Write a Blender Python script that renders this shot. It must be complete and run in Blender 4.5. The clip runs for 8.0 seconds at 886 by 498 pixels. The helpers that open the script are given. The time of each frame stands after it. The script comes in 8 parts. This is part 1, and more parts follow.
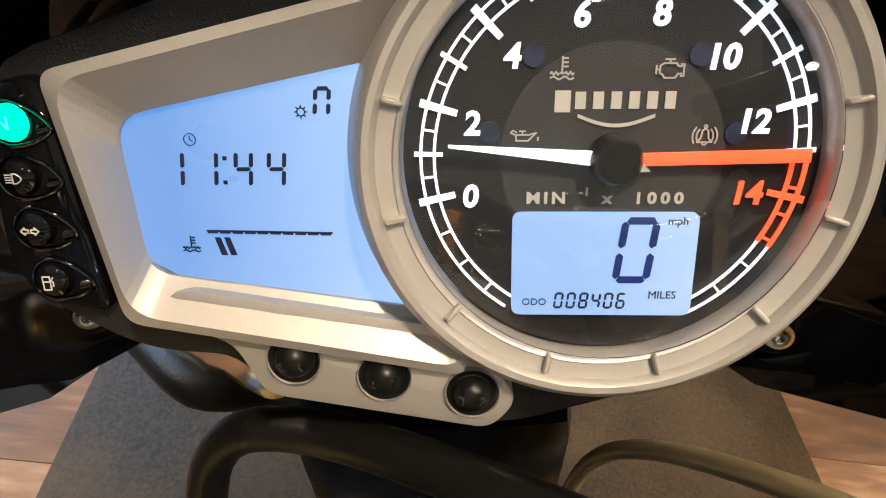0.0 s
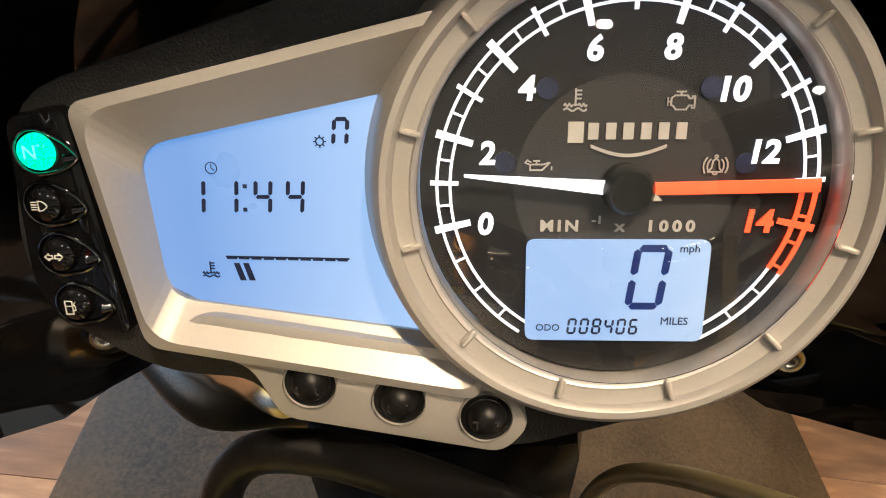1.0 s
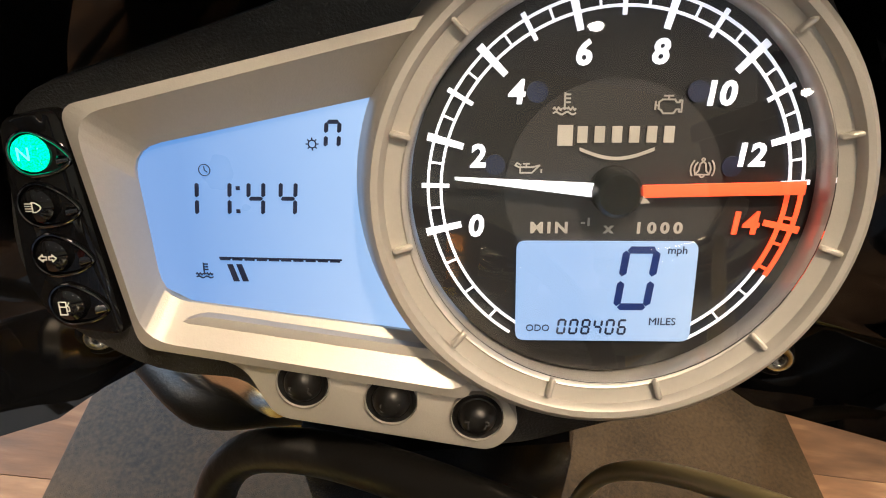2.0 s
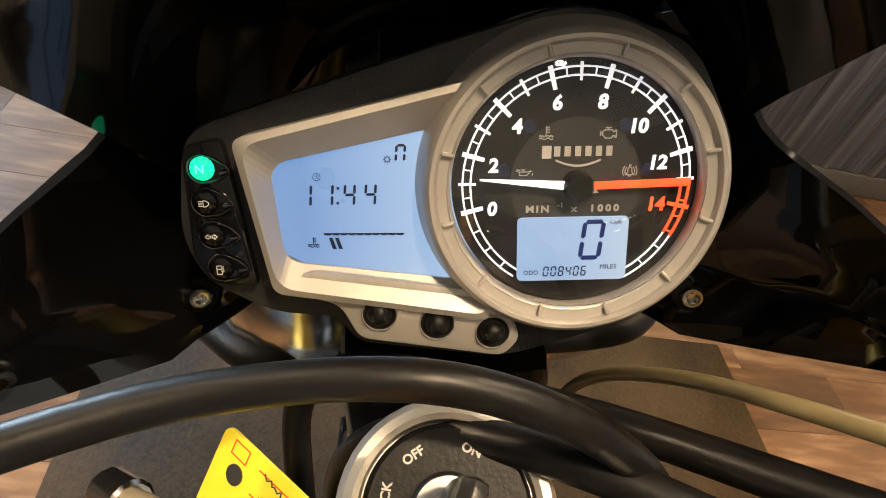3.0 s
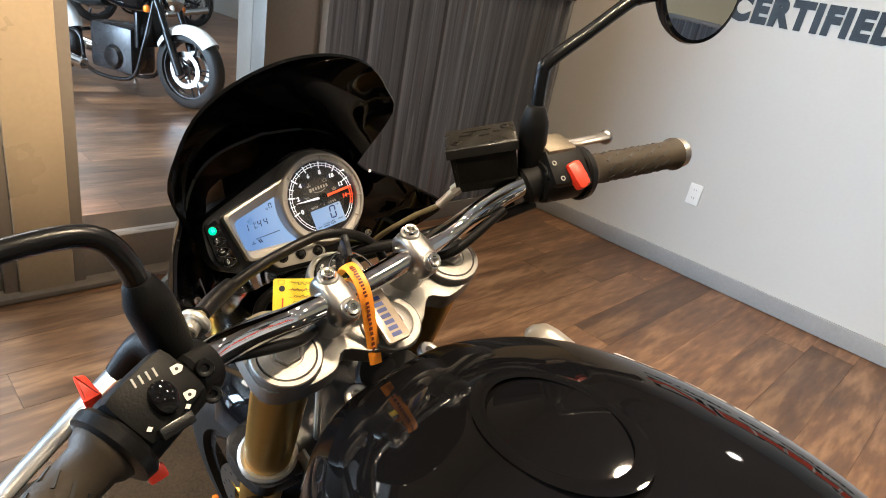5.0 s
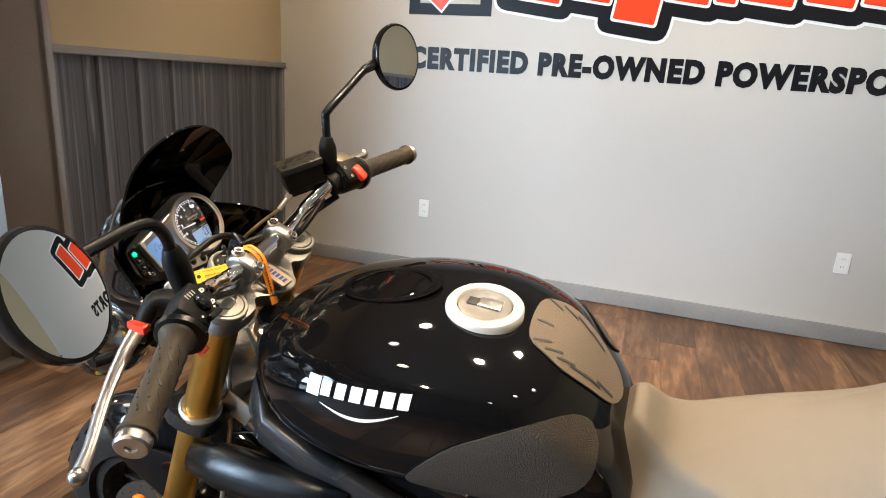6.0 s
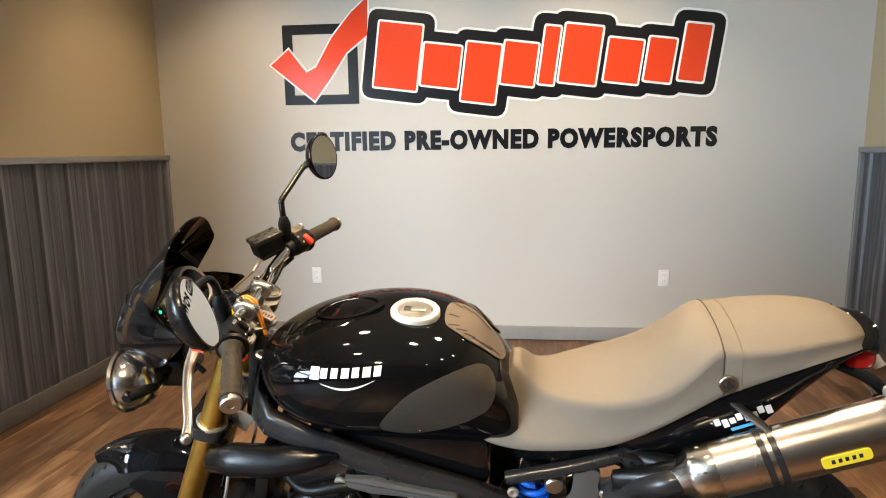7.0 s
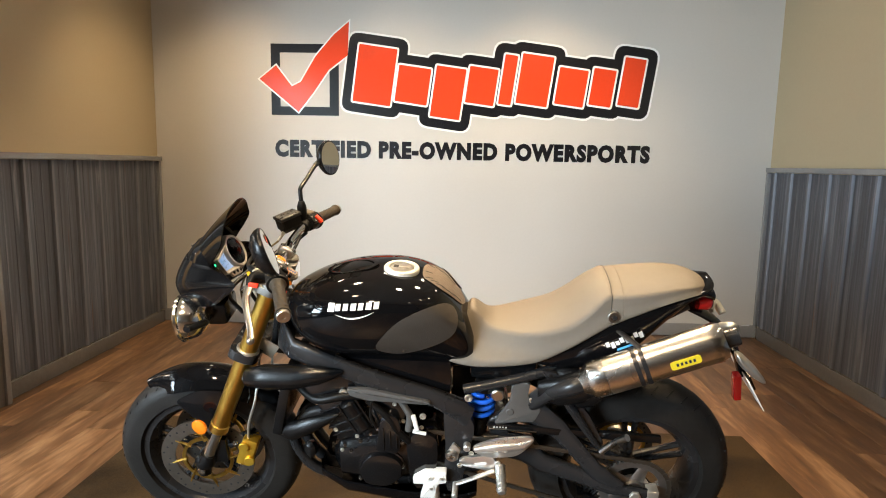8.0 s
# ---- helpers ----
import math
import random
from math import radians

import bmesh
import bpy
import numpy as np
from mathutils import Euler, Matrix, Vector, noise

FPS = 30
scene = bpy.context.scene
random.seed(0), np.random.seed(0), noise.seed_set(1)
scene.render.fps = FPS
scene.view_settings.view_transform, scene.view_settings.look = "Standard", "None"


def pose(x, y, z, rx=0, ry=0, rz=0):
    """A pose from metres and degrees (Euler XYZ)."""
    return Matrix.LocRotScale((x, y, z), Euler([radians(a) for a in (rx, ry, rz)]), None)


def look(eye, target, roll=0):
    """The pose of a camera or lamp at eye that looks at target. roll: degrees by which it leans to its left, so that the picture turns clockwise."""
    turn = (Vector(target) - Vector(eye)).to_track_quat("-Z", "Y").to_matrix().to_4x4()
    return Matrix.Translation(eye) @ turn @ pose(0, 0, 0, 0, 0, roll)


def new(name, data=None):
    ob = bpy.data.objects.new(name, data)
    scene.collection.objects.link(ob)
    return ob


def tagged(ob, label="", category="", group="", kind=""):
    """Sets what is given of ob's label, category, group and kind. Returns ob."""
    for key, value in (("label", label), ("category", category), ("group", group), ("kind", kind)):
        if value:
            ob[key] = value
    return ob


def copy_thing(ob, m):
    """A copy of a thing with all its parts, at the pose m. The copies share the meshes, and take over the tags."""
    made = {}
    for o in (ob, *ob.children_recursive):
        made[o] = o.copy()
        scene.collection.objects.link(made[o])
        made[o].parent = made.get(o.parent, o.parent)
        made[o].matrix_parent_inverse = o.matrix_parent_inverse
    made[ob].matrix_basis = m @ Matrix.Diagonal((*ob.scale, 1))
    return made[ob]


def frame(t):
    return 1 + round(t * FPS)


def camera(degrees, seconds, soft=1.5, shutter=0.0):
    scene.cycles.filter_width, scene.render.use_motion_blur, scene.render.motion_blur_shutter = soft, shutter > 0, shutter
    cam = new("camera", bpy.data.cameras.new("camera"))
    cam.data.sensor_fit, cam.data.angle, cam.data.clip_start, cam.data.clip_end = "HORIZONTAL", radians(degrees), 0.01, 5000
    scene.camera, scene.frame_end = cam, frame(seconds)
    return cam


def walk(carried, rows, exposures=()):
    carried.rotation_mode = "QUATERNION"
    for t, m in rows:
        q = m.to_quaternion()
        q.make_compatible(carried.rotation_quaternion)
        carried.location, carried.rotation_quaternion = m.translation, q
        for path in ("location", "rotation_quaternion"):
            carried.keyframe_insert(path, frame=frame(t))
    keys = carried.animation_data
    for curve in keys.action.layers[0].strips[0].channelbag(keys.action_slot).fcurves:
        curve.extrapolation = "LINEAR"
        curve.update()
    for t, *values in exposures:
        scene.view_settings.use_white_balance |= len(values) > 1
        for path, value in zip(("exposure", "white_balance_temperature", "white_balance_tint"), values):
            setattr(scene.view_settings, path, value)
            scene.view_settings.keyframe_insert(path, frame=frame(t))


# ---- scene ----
cam = camera(72.0, 8.0, soft=1.0)
PATH = [
    (0, (1.8289, -2.9471, 1.0840), (0.4019, -2.6341, -0.2810), 17.8),
    (0.5, (1.8289, -2.9490, 1.0859), (0.3769, -2.6530, -0.2571), 17.3),
    (1, (1.8289, -2.9500, 1.0869), (0.3669, -2.6610, -0.2481), 17.1),
    (1.5, (1.8289, -2.9490, 1.0859), (0.3649, -2.6640, -0.2471), 17.2),
    (1.7, (1.8289, -2.9490, 1.0859), (0.3619, -2.6630, -0.2431), 17.1),
    (2.8, (1.864, -2.97, 1.119), (0.447, -2.569, -0.235), 19.5),
    (3, (1.888, -2.983, 1.133), (0.468, -2.553, -0.208), 19.4),
    (3.2, (1.914, -2.997, 1.156), (0.524, -2.485, -0.187), 20.4),
    (3.5, (1.98, -3.019, 1.192), (0.595, -2.402, -0.112), 20.0),
    (3.7, (2.027, -3.046, 1.208), (0.609, -2.356, -0.022), 20.4),
    (4, (2.109, -3.088, 1.247), (0.636, -2.323, 0.131), 19.4),
    (4.2, (2.157, -3.121, 1.264), (0.647, -2.308, 0.235), 18.1),
    (4.5, (2.223, -3.176, 1.288), (0.727, -2.253, 0.337), 14.9),
    (4.8, (2.256, -3.233, 1.279), (0.879, -2.071, 0.41), 12.8),
    (5, (2.27, -3.29, 1.269), (1.058, -1.915, 0.471), 10.8),
    (5.2, (2.286, -3.364, 1.252), (1.276, -1.81, 0.499), 8.5),
    (6.3, (2.481, -3.86, 1.306), (1.991, -1.978, 0.839), 3.0),
    (6.5, (2.499, -3.96, 1.323), (2.095, -2.043, 0.923), 2.5),
    (7, (2.443, -4.203, 1.321), (2.236, -2.239, 1.005), -0.7),
    (7.5, (2.421, -4.442, 1.312), (2.297, -2.474, 0.972), 0.5),
    (8, (2.445, -4.733, 1.295), (2.365, -2.754, 1.021), 1.1),
]
walk(cam, [(t, look(eye, target, roll)) for t, eye, target, roll in PATH], [(0.0, 0.45, 5600, 10), (0.8, 0.45, 5850, 10), (1.5, 0.45, 5850, 10), (3.0, 0.27, 6400, 10), (3.5, 0.20, 6850, 10), (4.2, 0.12, 6400, 10), (5.0, 0.14, 5900, 10), (6.3, 0.13, 6100, 10), (7.0, 0.15, 6550, 10), (8.0, 0.23, 6750, 10)])

# ---- light ----
world = bpy.data.worlds.new("World")
scene.world = world
world.use_nodes = True
wn = world.node_tree
sky = wn.nodes.new("ShaderNodeTexSky")
sky.sky_type, sky.sun_disc = "NISHITA", False
sky.sun_elevation, sky.sun_rotation = radians(35), radians(200)
wn.links.new(sky.outputs[0], wn.nodes["Background"].inputs[0])
wn.nodes["Background"].inputs[1].default_value = 0.12

RW, RD, RH = 4.71, 7.2, 3.0          # room width, depth, height


def area(name, m, sx, sy, watts, col):
    d = bpy.data.lights.new(name, "AREA")
    d.shape, d.size, d.size_y, d.energy, d.color = "RECTANGLE", sx, sy, watts, col
    ob = new(name, d)
    ob.matrix_world = m
    return ob


def spot(name, p, target, watts, col, angle=80, blend=0.6, size=0.05):
    d = bpy.data.lights.new(name, "SPOT")
    d.energy, d.color, d.spot_size, d.spot_blend, d.shadow_soft_size = watts, col, radians(angle), blend, size
    ob = new(name, d)
    ob.matrix_world = look(p, target)
    return ob


WARM, COOL = (1.0, 0.74, 0.45), (0.66, 0.84, 1.0)
# ceiling lamps: x, y, watts; the first row washes the back wall
LAMPS = [(0.75, -0.95, 95), (1.85, -0.95, 75), (2.95, -0.95, 112), (4.05, -0.95, 2), (1.05, -2.8, 1800), (1.35, -2.0, 100), (2.9, -2.1, 330), (3.9, -3.0, 3), (1.2, -3.9, 25), (2.40, -2.85, 230), (3.6, -3.9, 4), (1.4, -5.6, 380), (3.3, -5.6, 20)]
DOWNLIGHTS = [(lx, ly) for lx, ly, _ in LAMPS]
for k, (lx, ly, watts) in enumerate(LAMPS):
    # Narrow spots 4 and 11 are unseen, added to brighten pier and motorcycle.
    aim = (lx, -0.25, 0) if k < 4 else (0.0, ly, 1.05) if k == 4 else (2.4, -2.75, 0.35) if k == 11 else (lx, ly + 0.05, 0)
    spot("downlight_beam", (lx, ly, RH - 0.03), aim, watts, WARM, 80 if k in (6, 9) else 19 if k == 4 else 48 if k == 11 else 100, 0.8, 0.08)
# daylight through the shop front of the neighbouring hall
area("hall_daylight", look((-2.4, -6.98, 1.5), (-2.4, 0, 1.2)), 3.9, 2.1, 1050, COOL)
# unseen fill lamps, added overhead to brighten the hall
area("hall_fill", look((-2.6, -3.2, 2.9), (-2.6, -3.2, 0)), 1.2, 1.2, 70, (1.0, 0.88, 0.72))
area("hall_fill", look((-6.6, -1.6, 2.9), (-6.6, -1.6, 0)), 1.2, 1.2, 130, (1.0, 0.93, 0.85))

# ---- materials ----
def mat(name, col, rough=0.5, metal=0.0, var=0.12, scale=6.0, bump=0.0, bscale=None, coat=0.0, fine=60.0, spec=0.5, rvar=0.1, emit=0.0):
    """Principled surface with colour and roughness varied at a coarse and a fine scale."""
    m = bpy.data.materials.new(name)
    m.use_nodes = True
    nt = m.node_tree
    N, Lk = nt.nodes, nt.links
    b = N["Principled BSDF"]
    b.inputs["Metallic"].default_value = metal
    b.inputs["Specular IOR Level"].default_value = spec
    b.inputs["Coat Weight"].default_value = coat
    b.inputs["Coat Roughness"].default_value = 0.03
    tc = N.new("ShaderNodeTexCoord")
    n1, n2 = N.new("ShaderNodeTexNoise"), N.new("ShaderNodeTexNoise")
    n1.inputs["Scale"].default_value, n1.inputs["Detail"].default_value = scale, 4
    n2.inputs["Scale"].default_value, n2.inputs["Detail"].default_value = fine, 3
    for n in (n1, n2):
        Lk.new(tc.outputs["Object"], n.inputs["Vector"])
    mx = N.new("ShaderNodeMix")
    mx.data_type = "FLOAT"
    mx.inputs[0].default_value = 0.4
    Lk.new(n1.outputs[0], mx.inputs[2])
    Lk.new(n2.outputs[0], mx.inputs[3])
    ramp = N.new("ShaderNodeMapRange")
    ramp.inputs[1].default_value, ramp.inputs[2].default_value = 0.3, 0.7
    ramp.inputs[3].default_value, ramp.inputs[4].default_value = 1 - var, 1 + var
    Lk.new(mx.outputs[0], ramp.inputs[0])
    sc = N.new("ShaderNodeVectorMath")
    sc.operation = "SCALE"
    sc.inputs[0].default_value = col
    Lk.new(ramp.outputs[0], sc.inputs["Scale"])
    Lk.new(sc.outputs[0], b.inputs["Base Color"])
    rr = N.new("ShaderNodeMapRange")
    rr.inputs[1].default_value, rr.inputs[2].default_value = 0.3, 0.7
    rr.inputs[3].default_value, rr.inputs[4].default_value = max(0.01, rough * (1 - rvar)), min(1, rough * (1 + rvar))
    Lk.new(n1.outputs[0], rr.inputs[0])
    Lk.new(rr.outputs[0], b.inputs["Roughness"])
    if bump:
        bp = N.new("ShaderNodeBump")
        bp.inputs["Strength"].default_value, bp.inputs["Distance"].default_value = 1.0, bump
        n3 = N.new("ShaderNodeTexNoise")
        n3.inputs["Scale"].default_value, n3.inputs["Detail"].default_value = bscale or fine, 2
        Lk.new(tc.outputs["Object"], n3.inputs["Vector"])
        Lk.new(n3.outputs[0], bp.inputs["Height"])
        Lk.new(bp.outputs[0], b.inputs["Normal"])
    if emit:
        b.inputs["Emission Color"].default_value = (*col, 1)
        b.inputs["Emission Strength"].default_value = emit
    return m


def tread_bump(m, rows, depth, sx, sy):
    """Adds a fine woven or dimpled relief to a material."""
    nt = m.node_tree
    tc = nt.nodes.new("ShaderNodeTexCoord")
    v = nt.nodes.new("ShaderNodeTexVoronoi")
    v.inputs["Scale"].default_value = rows
    bp = nt.nodes.new("ShaderNodeBump")
    bp.inputs["Distance"].default_value = depth
    nt.links.new(tc.outputs["Object"], v.inputs["Vector"])
    nt.links.new(v.outputs[0], bp.inputs["Height"])
    nt.links.new(bp.outputs[0], nt.nodes["Principled BSDF"].inputs["Normal"])
    return m


def wood_plank(name):
    m = bpy.data.materials.new(name)
    m.use_nodes = True
    nt = m.node_tree
    N, Lk = nt.nodes, nt.links
    b = N["Principled BSDF"]
    tc, inf = N.new("ShaderNodeTexCoord"), N.new("ShaderNodeObjectInfo")
    geo = N.new("ShaderNodeNewGeometry")
    off = N.new("ShaderNodeVectorMath")
    off.operation = "MULTIPLY_ADD"
    mp = N.new("ShaderNodeMapping")
    mp.inputs["Scale"].default_value = (13, 2.1, 13)
    rnd = N.new("ShaderNodeMath")
    rnd.operation = "ADD"
    Lk.new(inf.outputs["Random"], rnd.inputs[0])
    Lk.new(geo.outputs["Random Per Island"], rnd.inputs[1])
    off.inputs[1].default_value = (0, 0, 0)
    cmb = N.new("ShaderNodeCombineXYZ")
    ms = N.new("ShaderNodeMath")
    ms.operation = "MULTIPLY"
    ms.inputs[1].default_value = 37.0
    Lk.new(rnd.outputs[0], ms.inputs[0])
    for k in range(3):
        Lk.new(ms.outputs[0], cmb.inputs[k])
    add = N.new("ShaderNodeVectorMath")
    add.operation = "ADD"
    Lk.new(tc.outputs["Object"], mp.inputs["Vector"])
    Lk.new(mp.outputs[0], add.inputs[0])
    Lk.new(cmb.outputs[0], add.inputs[1])
    n1, n2 = N.new("ShaderNodeTexNoise"), N.new("ShaderNodeTexNoise")
    n1.inputs["Scale"].default_value, n1.inputs["Detail"].default_value, n1.inputs["Distortion"].default_value = 0.60, 8, 1.1
    n2.inputs["Scale"].default_value, n2.inputs["Detail"].default_value = 3.5, 5
    Lk.new(add.outputs[0], n1.inputs["Vector"])
    Lk.new(add.outputs[0], n2.inputs["Vector"])
    cr = N.new("ShaderNodeValToRGB")
    el = cr.color_ramp.elements
    el[0].position, el[0].color = 0.26, (0.027, 0.016, 0.0095, 1)
    el[1].position, el[1].color = 0.74, (0.31, 0.186, 0.098, 1)
    e = cr.color_ramp.elements.new(0.5)
    e.color = (0.122, 0.062, 0.029, 1)
    mx = N.new("ShaderNodeMix")
    mx.data_type = "FLOAT"
    mx.inputs[0].default_value = 0.42
    Lk.new(n1.outputs[0], mx.inputs[2])
    Lk.new(n2.outputs[0], mx.inputs[3])
    Lk.new(mx.outputs[0], cr.inputs[0])
    mr = N.new("ShaderNodeMapRange")
    mr.inputs[3].default_value, mr.inputs[4].default_value = 0.50, 1.30
    fr = N.new("ShaderNodeMath")
    fr.operation = "FRACT"
    Lk.new(ms.outputs[0], fr.inputs[0])
    Lk.new(fr.outputs[0], mr.inputs[0])
    sc = N.new("ShaderNodeVectorMath")
    sc.operation = "SCALE"
    Lk.new(cr.outputs[0], sc.inputs[0])
    Lk.new(mr.outputs[0], sc.inputs["Scale"])
    Lk.new(sc.outputs[0], b.inputs["Base Color"])
    b.inputs["Roughness"].default_value = 0.36
    b.inputs["Specular IOR Level"].default_value = 0.5
    bp = N.new("ShaderNodeBump")
    bp.inputs["Distance"].default_value = 0.0012
    Lk.new(n2.outputs[0], bp.inputs["Height"])
    Lk.new(bp.outputs[0], b.inputs["Normal"])
    return m


def barn_tin(name):
    """Weathered corrugated sheet: grey with vertical streaks and some rust."""
    m = mat(name, (0.10, 0.098, 0.10), 0.5, 0.55, 0.3, 3, 0.0006, 40)
    nt = m.node_tree
    N, Lk = nt.nodes, nt.links
    b = N["Principled BSDF"]
    tc, mp, n = N.new("ShaderNodeTexCoord"), N.new("ShaderNodeMapping"), N.new("ShaderNodeTexNoise")
    mp.inputs["Scale"].default_value = (22, 22, 0.7)
    n.inputs["Scale"].default_value, n.inputs["Detail"].default_value = 1.0, 6
    Lk.new(tc.outputs["Object"], mp.inputs["Vector"])
    Lk.new(mp.outputs[0], n.inputs["Vector"])
    fi, mpf = N.new("ShaderNodeTexNoise"), N.new("ShaderNodeMapping")
    mpf.inputs["Scale"].default_value = (75, 75, 1.6)
    fi.inputs["Scale"].default_value, fi.inputs["Detail"].default_value = 1.0, 4
    Lk.new(tc.outputs["Object"], mpf.inputs["Vector"])
    Lk.new(mpf.outputs[0], fi.inputs["Vector"])
    mf = N.new("ShaderNodeMix")
    mf.data_type = "FLOAT"
    mf.inputs[0].default_value = 0.45
    Lk.new(n.outputs[0], mf.inputs[2])
    Lk.new(fi.outputs[0], mf.inputs[3])
    cr = N.new("ShaderNodeValToRGB")
    el = cr.color_ramp.elements
    el[0].position, el[0].color = 0.30, (0.056, 0.058, 0.064, 1)
    el[1].position, el[1].color = 0.75, (0.215, 0.228, 0.262, 1)
    el2 = el.new(0.52)
    el2.color = (0.108, 0.112, 0.126, 1)
    Lk.new(mf.outputs[0], cr.inputs[0])

    def layer(below, mask, col):
        mx = N.new("ShaderNodeMix")
        mx.data_type = "RGBA"
        mx.inputs[7].default_value = (*col, 1)
        Lk.new(mask, mx.inputs[0])
        Lk.new(below, mx.inputs[6])
        return mx.outputs[2]

    def patches(scale, s0, lo, hi, top):
        mp2, rs, rr = N.new("ShaderNodeMapping"), N.new("ShaderNodeTexNoise"), N.new("ShaderNodeValToRGB")
        mp2.inputs["Scale"].default_value = scale
        rs.inputs["Scale"].default_value, rs.inputs["Detail"].default_value = s0, 8
        Lk.new(tc.outputs["Object"], mp2.inputs["Vector"])
        Lk.new(mp2.outputs[0], rs.inputs["Vector"])
        rr.color_ramp.elements[0].position, rr.color_ramp.elements[1].position = lo, hi
        rr.color_ramp.elements[1].color = (top, top, top, 1)
        Lk.new(rs.outputs[0], rr.inputs[0])
        return rr.outputs[0]

    # lighter rib tops, one every 0.2286 m
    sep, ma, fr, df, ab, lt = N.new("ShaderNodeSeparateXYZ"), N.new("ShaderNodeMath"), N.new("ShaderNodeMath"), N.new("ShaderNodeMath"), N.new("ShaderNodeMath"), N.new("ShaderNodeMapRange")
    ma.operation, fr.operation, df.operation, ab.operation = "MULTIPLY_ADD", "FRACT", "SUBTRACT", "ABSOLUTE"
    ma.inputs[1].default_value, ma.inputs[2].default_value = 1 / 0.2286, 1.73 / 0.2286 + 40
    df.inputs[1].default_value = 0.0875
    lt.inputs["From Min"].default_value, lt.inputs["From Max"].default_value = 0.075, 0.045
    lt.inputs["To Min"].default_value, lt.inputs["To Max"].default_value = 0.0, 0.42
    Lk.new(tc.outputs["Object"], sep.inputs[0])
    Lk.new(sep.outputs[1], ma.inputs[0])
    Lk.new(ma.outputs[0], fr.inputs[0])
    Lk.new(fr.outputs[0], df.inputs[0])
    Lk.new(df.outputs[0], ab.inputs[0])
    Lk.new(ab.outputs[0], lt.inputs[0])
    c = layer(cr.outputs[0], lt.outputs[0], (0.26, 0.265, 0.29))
    c = layer(c, patches((14, 14, 1.1), 1.2, 0.63, 0.74, 0.7), (0.30, 0.30, 0.32))
    c = layer(c, patches((26, 26, 1.2), 1.1, 0.69, 0.75, 0.8), (0.16, 0.065, 0.026))
    Lk.new(c, b.inputs["Base Color"])
    return m


def glass(name, tint=(1, 1, 1), rough=0.0, mixf=0.9):
    """Thin clear pane: mostly see-through, with a mirror-like surface."""
    m = bpy.data.materials.new(name)
    m.use_nodes = True
    nt = m.node_tree
    N, Lk = nt.nodes, nt.links
    N.remove(N["Principled BSDF"])
    t, g, mx, fr = N.new("ShaderNodeBsdfTransparent"), N.new("ShaderNodeBsdfGlossy"), N.new("ShaderNodeMixShader"), N.new("ShaderNodeFresnel")
    t.inputs[0].default_value = (*tint, 1)
    g.inputs["Roughness"].default_value = rough
    fr.inputs[0].default_value = 1.45
    Lk.new(fr.outputs[0], mx.inputs[0])
    Lk.new(t.outputs[0], mx.inputs[1])
    Lk.new(g.outputs[0], mx.inputs[2])
    Lk.new(mx.outputs[0], N["Material Output"].inputs[0])
    return m


def glow(name, col, strength, grad=0.0):
    m = mat(name, col, 0.25, 0, 0.03, 20)
    b = m.node_tree.nodes["Principled BSDF"]
    b.inputs["Emission Color"].default_value = (*col, 1)
    b.inputs["Emission Strength"].default_value = strength
    return m


def speckled_lamp(name, dark, light, strength):
    """Moulded lamp lens lit from behind, with a fine grain."""
    m = mat(name, dark, 0.15, 0, 0.03, 20)
    nt = m.node_tree
    tc, n, cr = nt.nodes.new("ShaderNodeTexCoord"), nt.nodes.new("ShaderNodeTexNoise"), nt.nodes.new("ShaderNodeValToRGB")
    n.inputs["Scale"].default_value, n.inputs["Detail"].default_value = 2600, 3
    cr.color_ramp.elements[0].position, cr.color_ramp.elements[0].color = 0.38, (*dark, 1)
    cr.color_ramp.elements[1].position, cr.color_ramp.elements[1].color = 0.62, (*light, 1)
    nt.links.new(tc.outputs["Object"], n.inputs["Vector"])
    nt.links.new(n.outputs[0], cr.inputs[0])
    b = nt.nodes["Principled BSDF"]
    nt.links.new(cr.outputs[0], b.inputs["Emission Color"])
    b.inputs["Emission Strength"].default_value = strength
    return m


def backlight(name, c0, c1, y0, y1):
    """Lit display glass, brighter towards its lamp."""
    m = mat(name, (0.08, 0.09, 0.11), 0.3, 0, 0.03, 20)
    nt = m.node_tree
    tc, sp, mr, mx = nt.nodes.new("ShaderNodeTexCoord"), nt.nodes.new("ShaderNodeSeparateXYZ"), nt.nodes.new("ShaderNodeMapRange"), nt.nodes.new("ShaderNodeMix")
    mx.data_type = "RGBA"
    mx.inputs[6].default_value, mx.inputs[7].default_value = (*c0, 1), (*c1, 1)
    mr.inputs[1].default_value, mr.inputs[2].default_value = y0, y1
    nt.links.new(tc.outputs["Object"], sp.inputs[0])
    nt.links.new(sp.outputs[1], mr.inputs[0])
    nt.links.new(mr.outputs[0], mx.inputs[0])
    b = nt.nodes["Principled BSDF"]
    nt.links.new(mx.outputs[2], b.inputs["Emission Color"])
    b.inputs["Emission Strength"].default_value = 0.66
    return m


M_WALL = mat("wall_paint", (0.50, 0.475, 0.435), 0.55, 0, 0.03, 1.2, 0.0004, 260)
# Unseen walls; their colour is darkened to dim reflections in the gloss paint.
M_WALLH = mat("dark_unseen_wall", (0.17, 0.155, 0.135), 0.7, 0, 0.05, 1.2, 0.0004, 260)
M_WALLT = mat("side_wall_paint", (0.41, 0.33, 0.205), 0.6, 0, 0.03, 1.2, 0.0004, 260)
M_CEIL = mat("ceiling_paint", (0.50, 0.475, 0.44), 0.85, 0, 0.06, 2)
M_TRIM = mat("grey_trim", (0.25, 0.25, 0.25), 0.20, 0.3, 0.12, 3)
M_BASE = mat("baseboard_paint", (0.115, 0.108, 0.10), 0.22, 0.1, 0.15, 3)
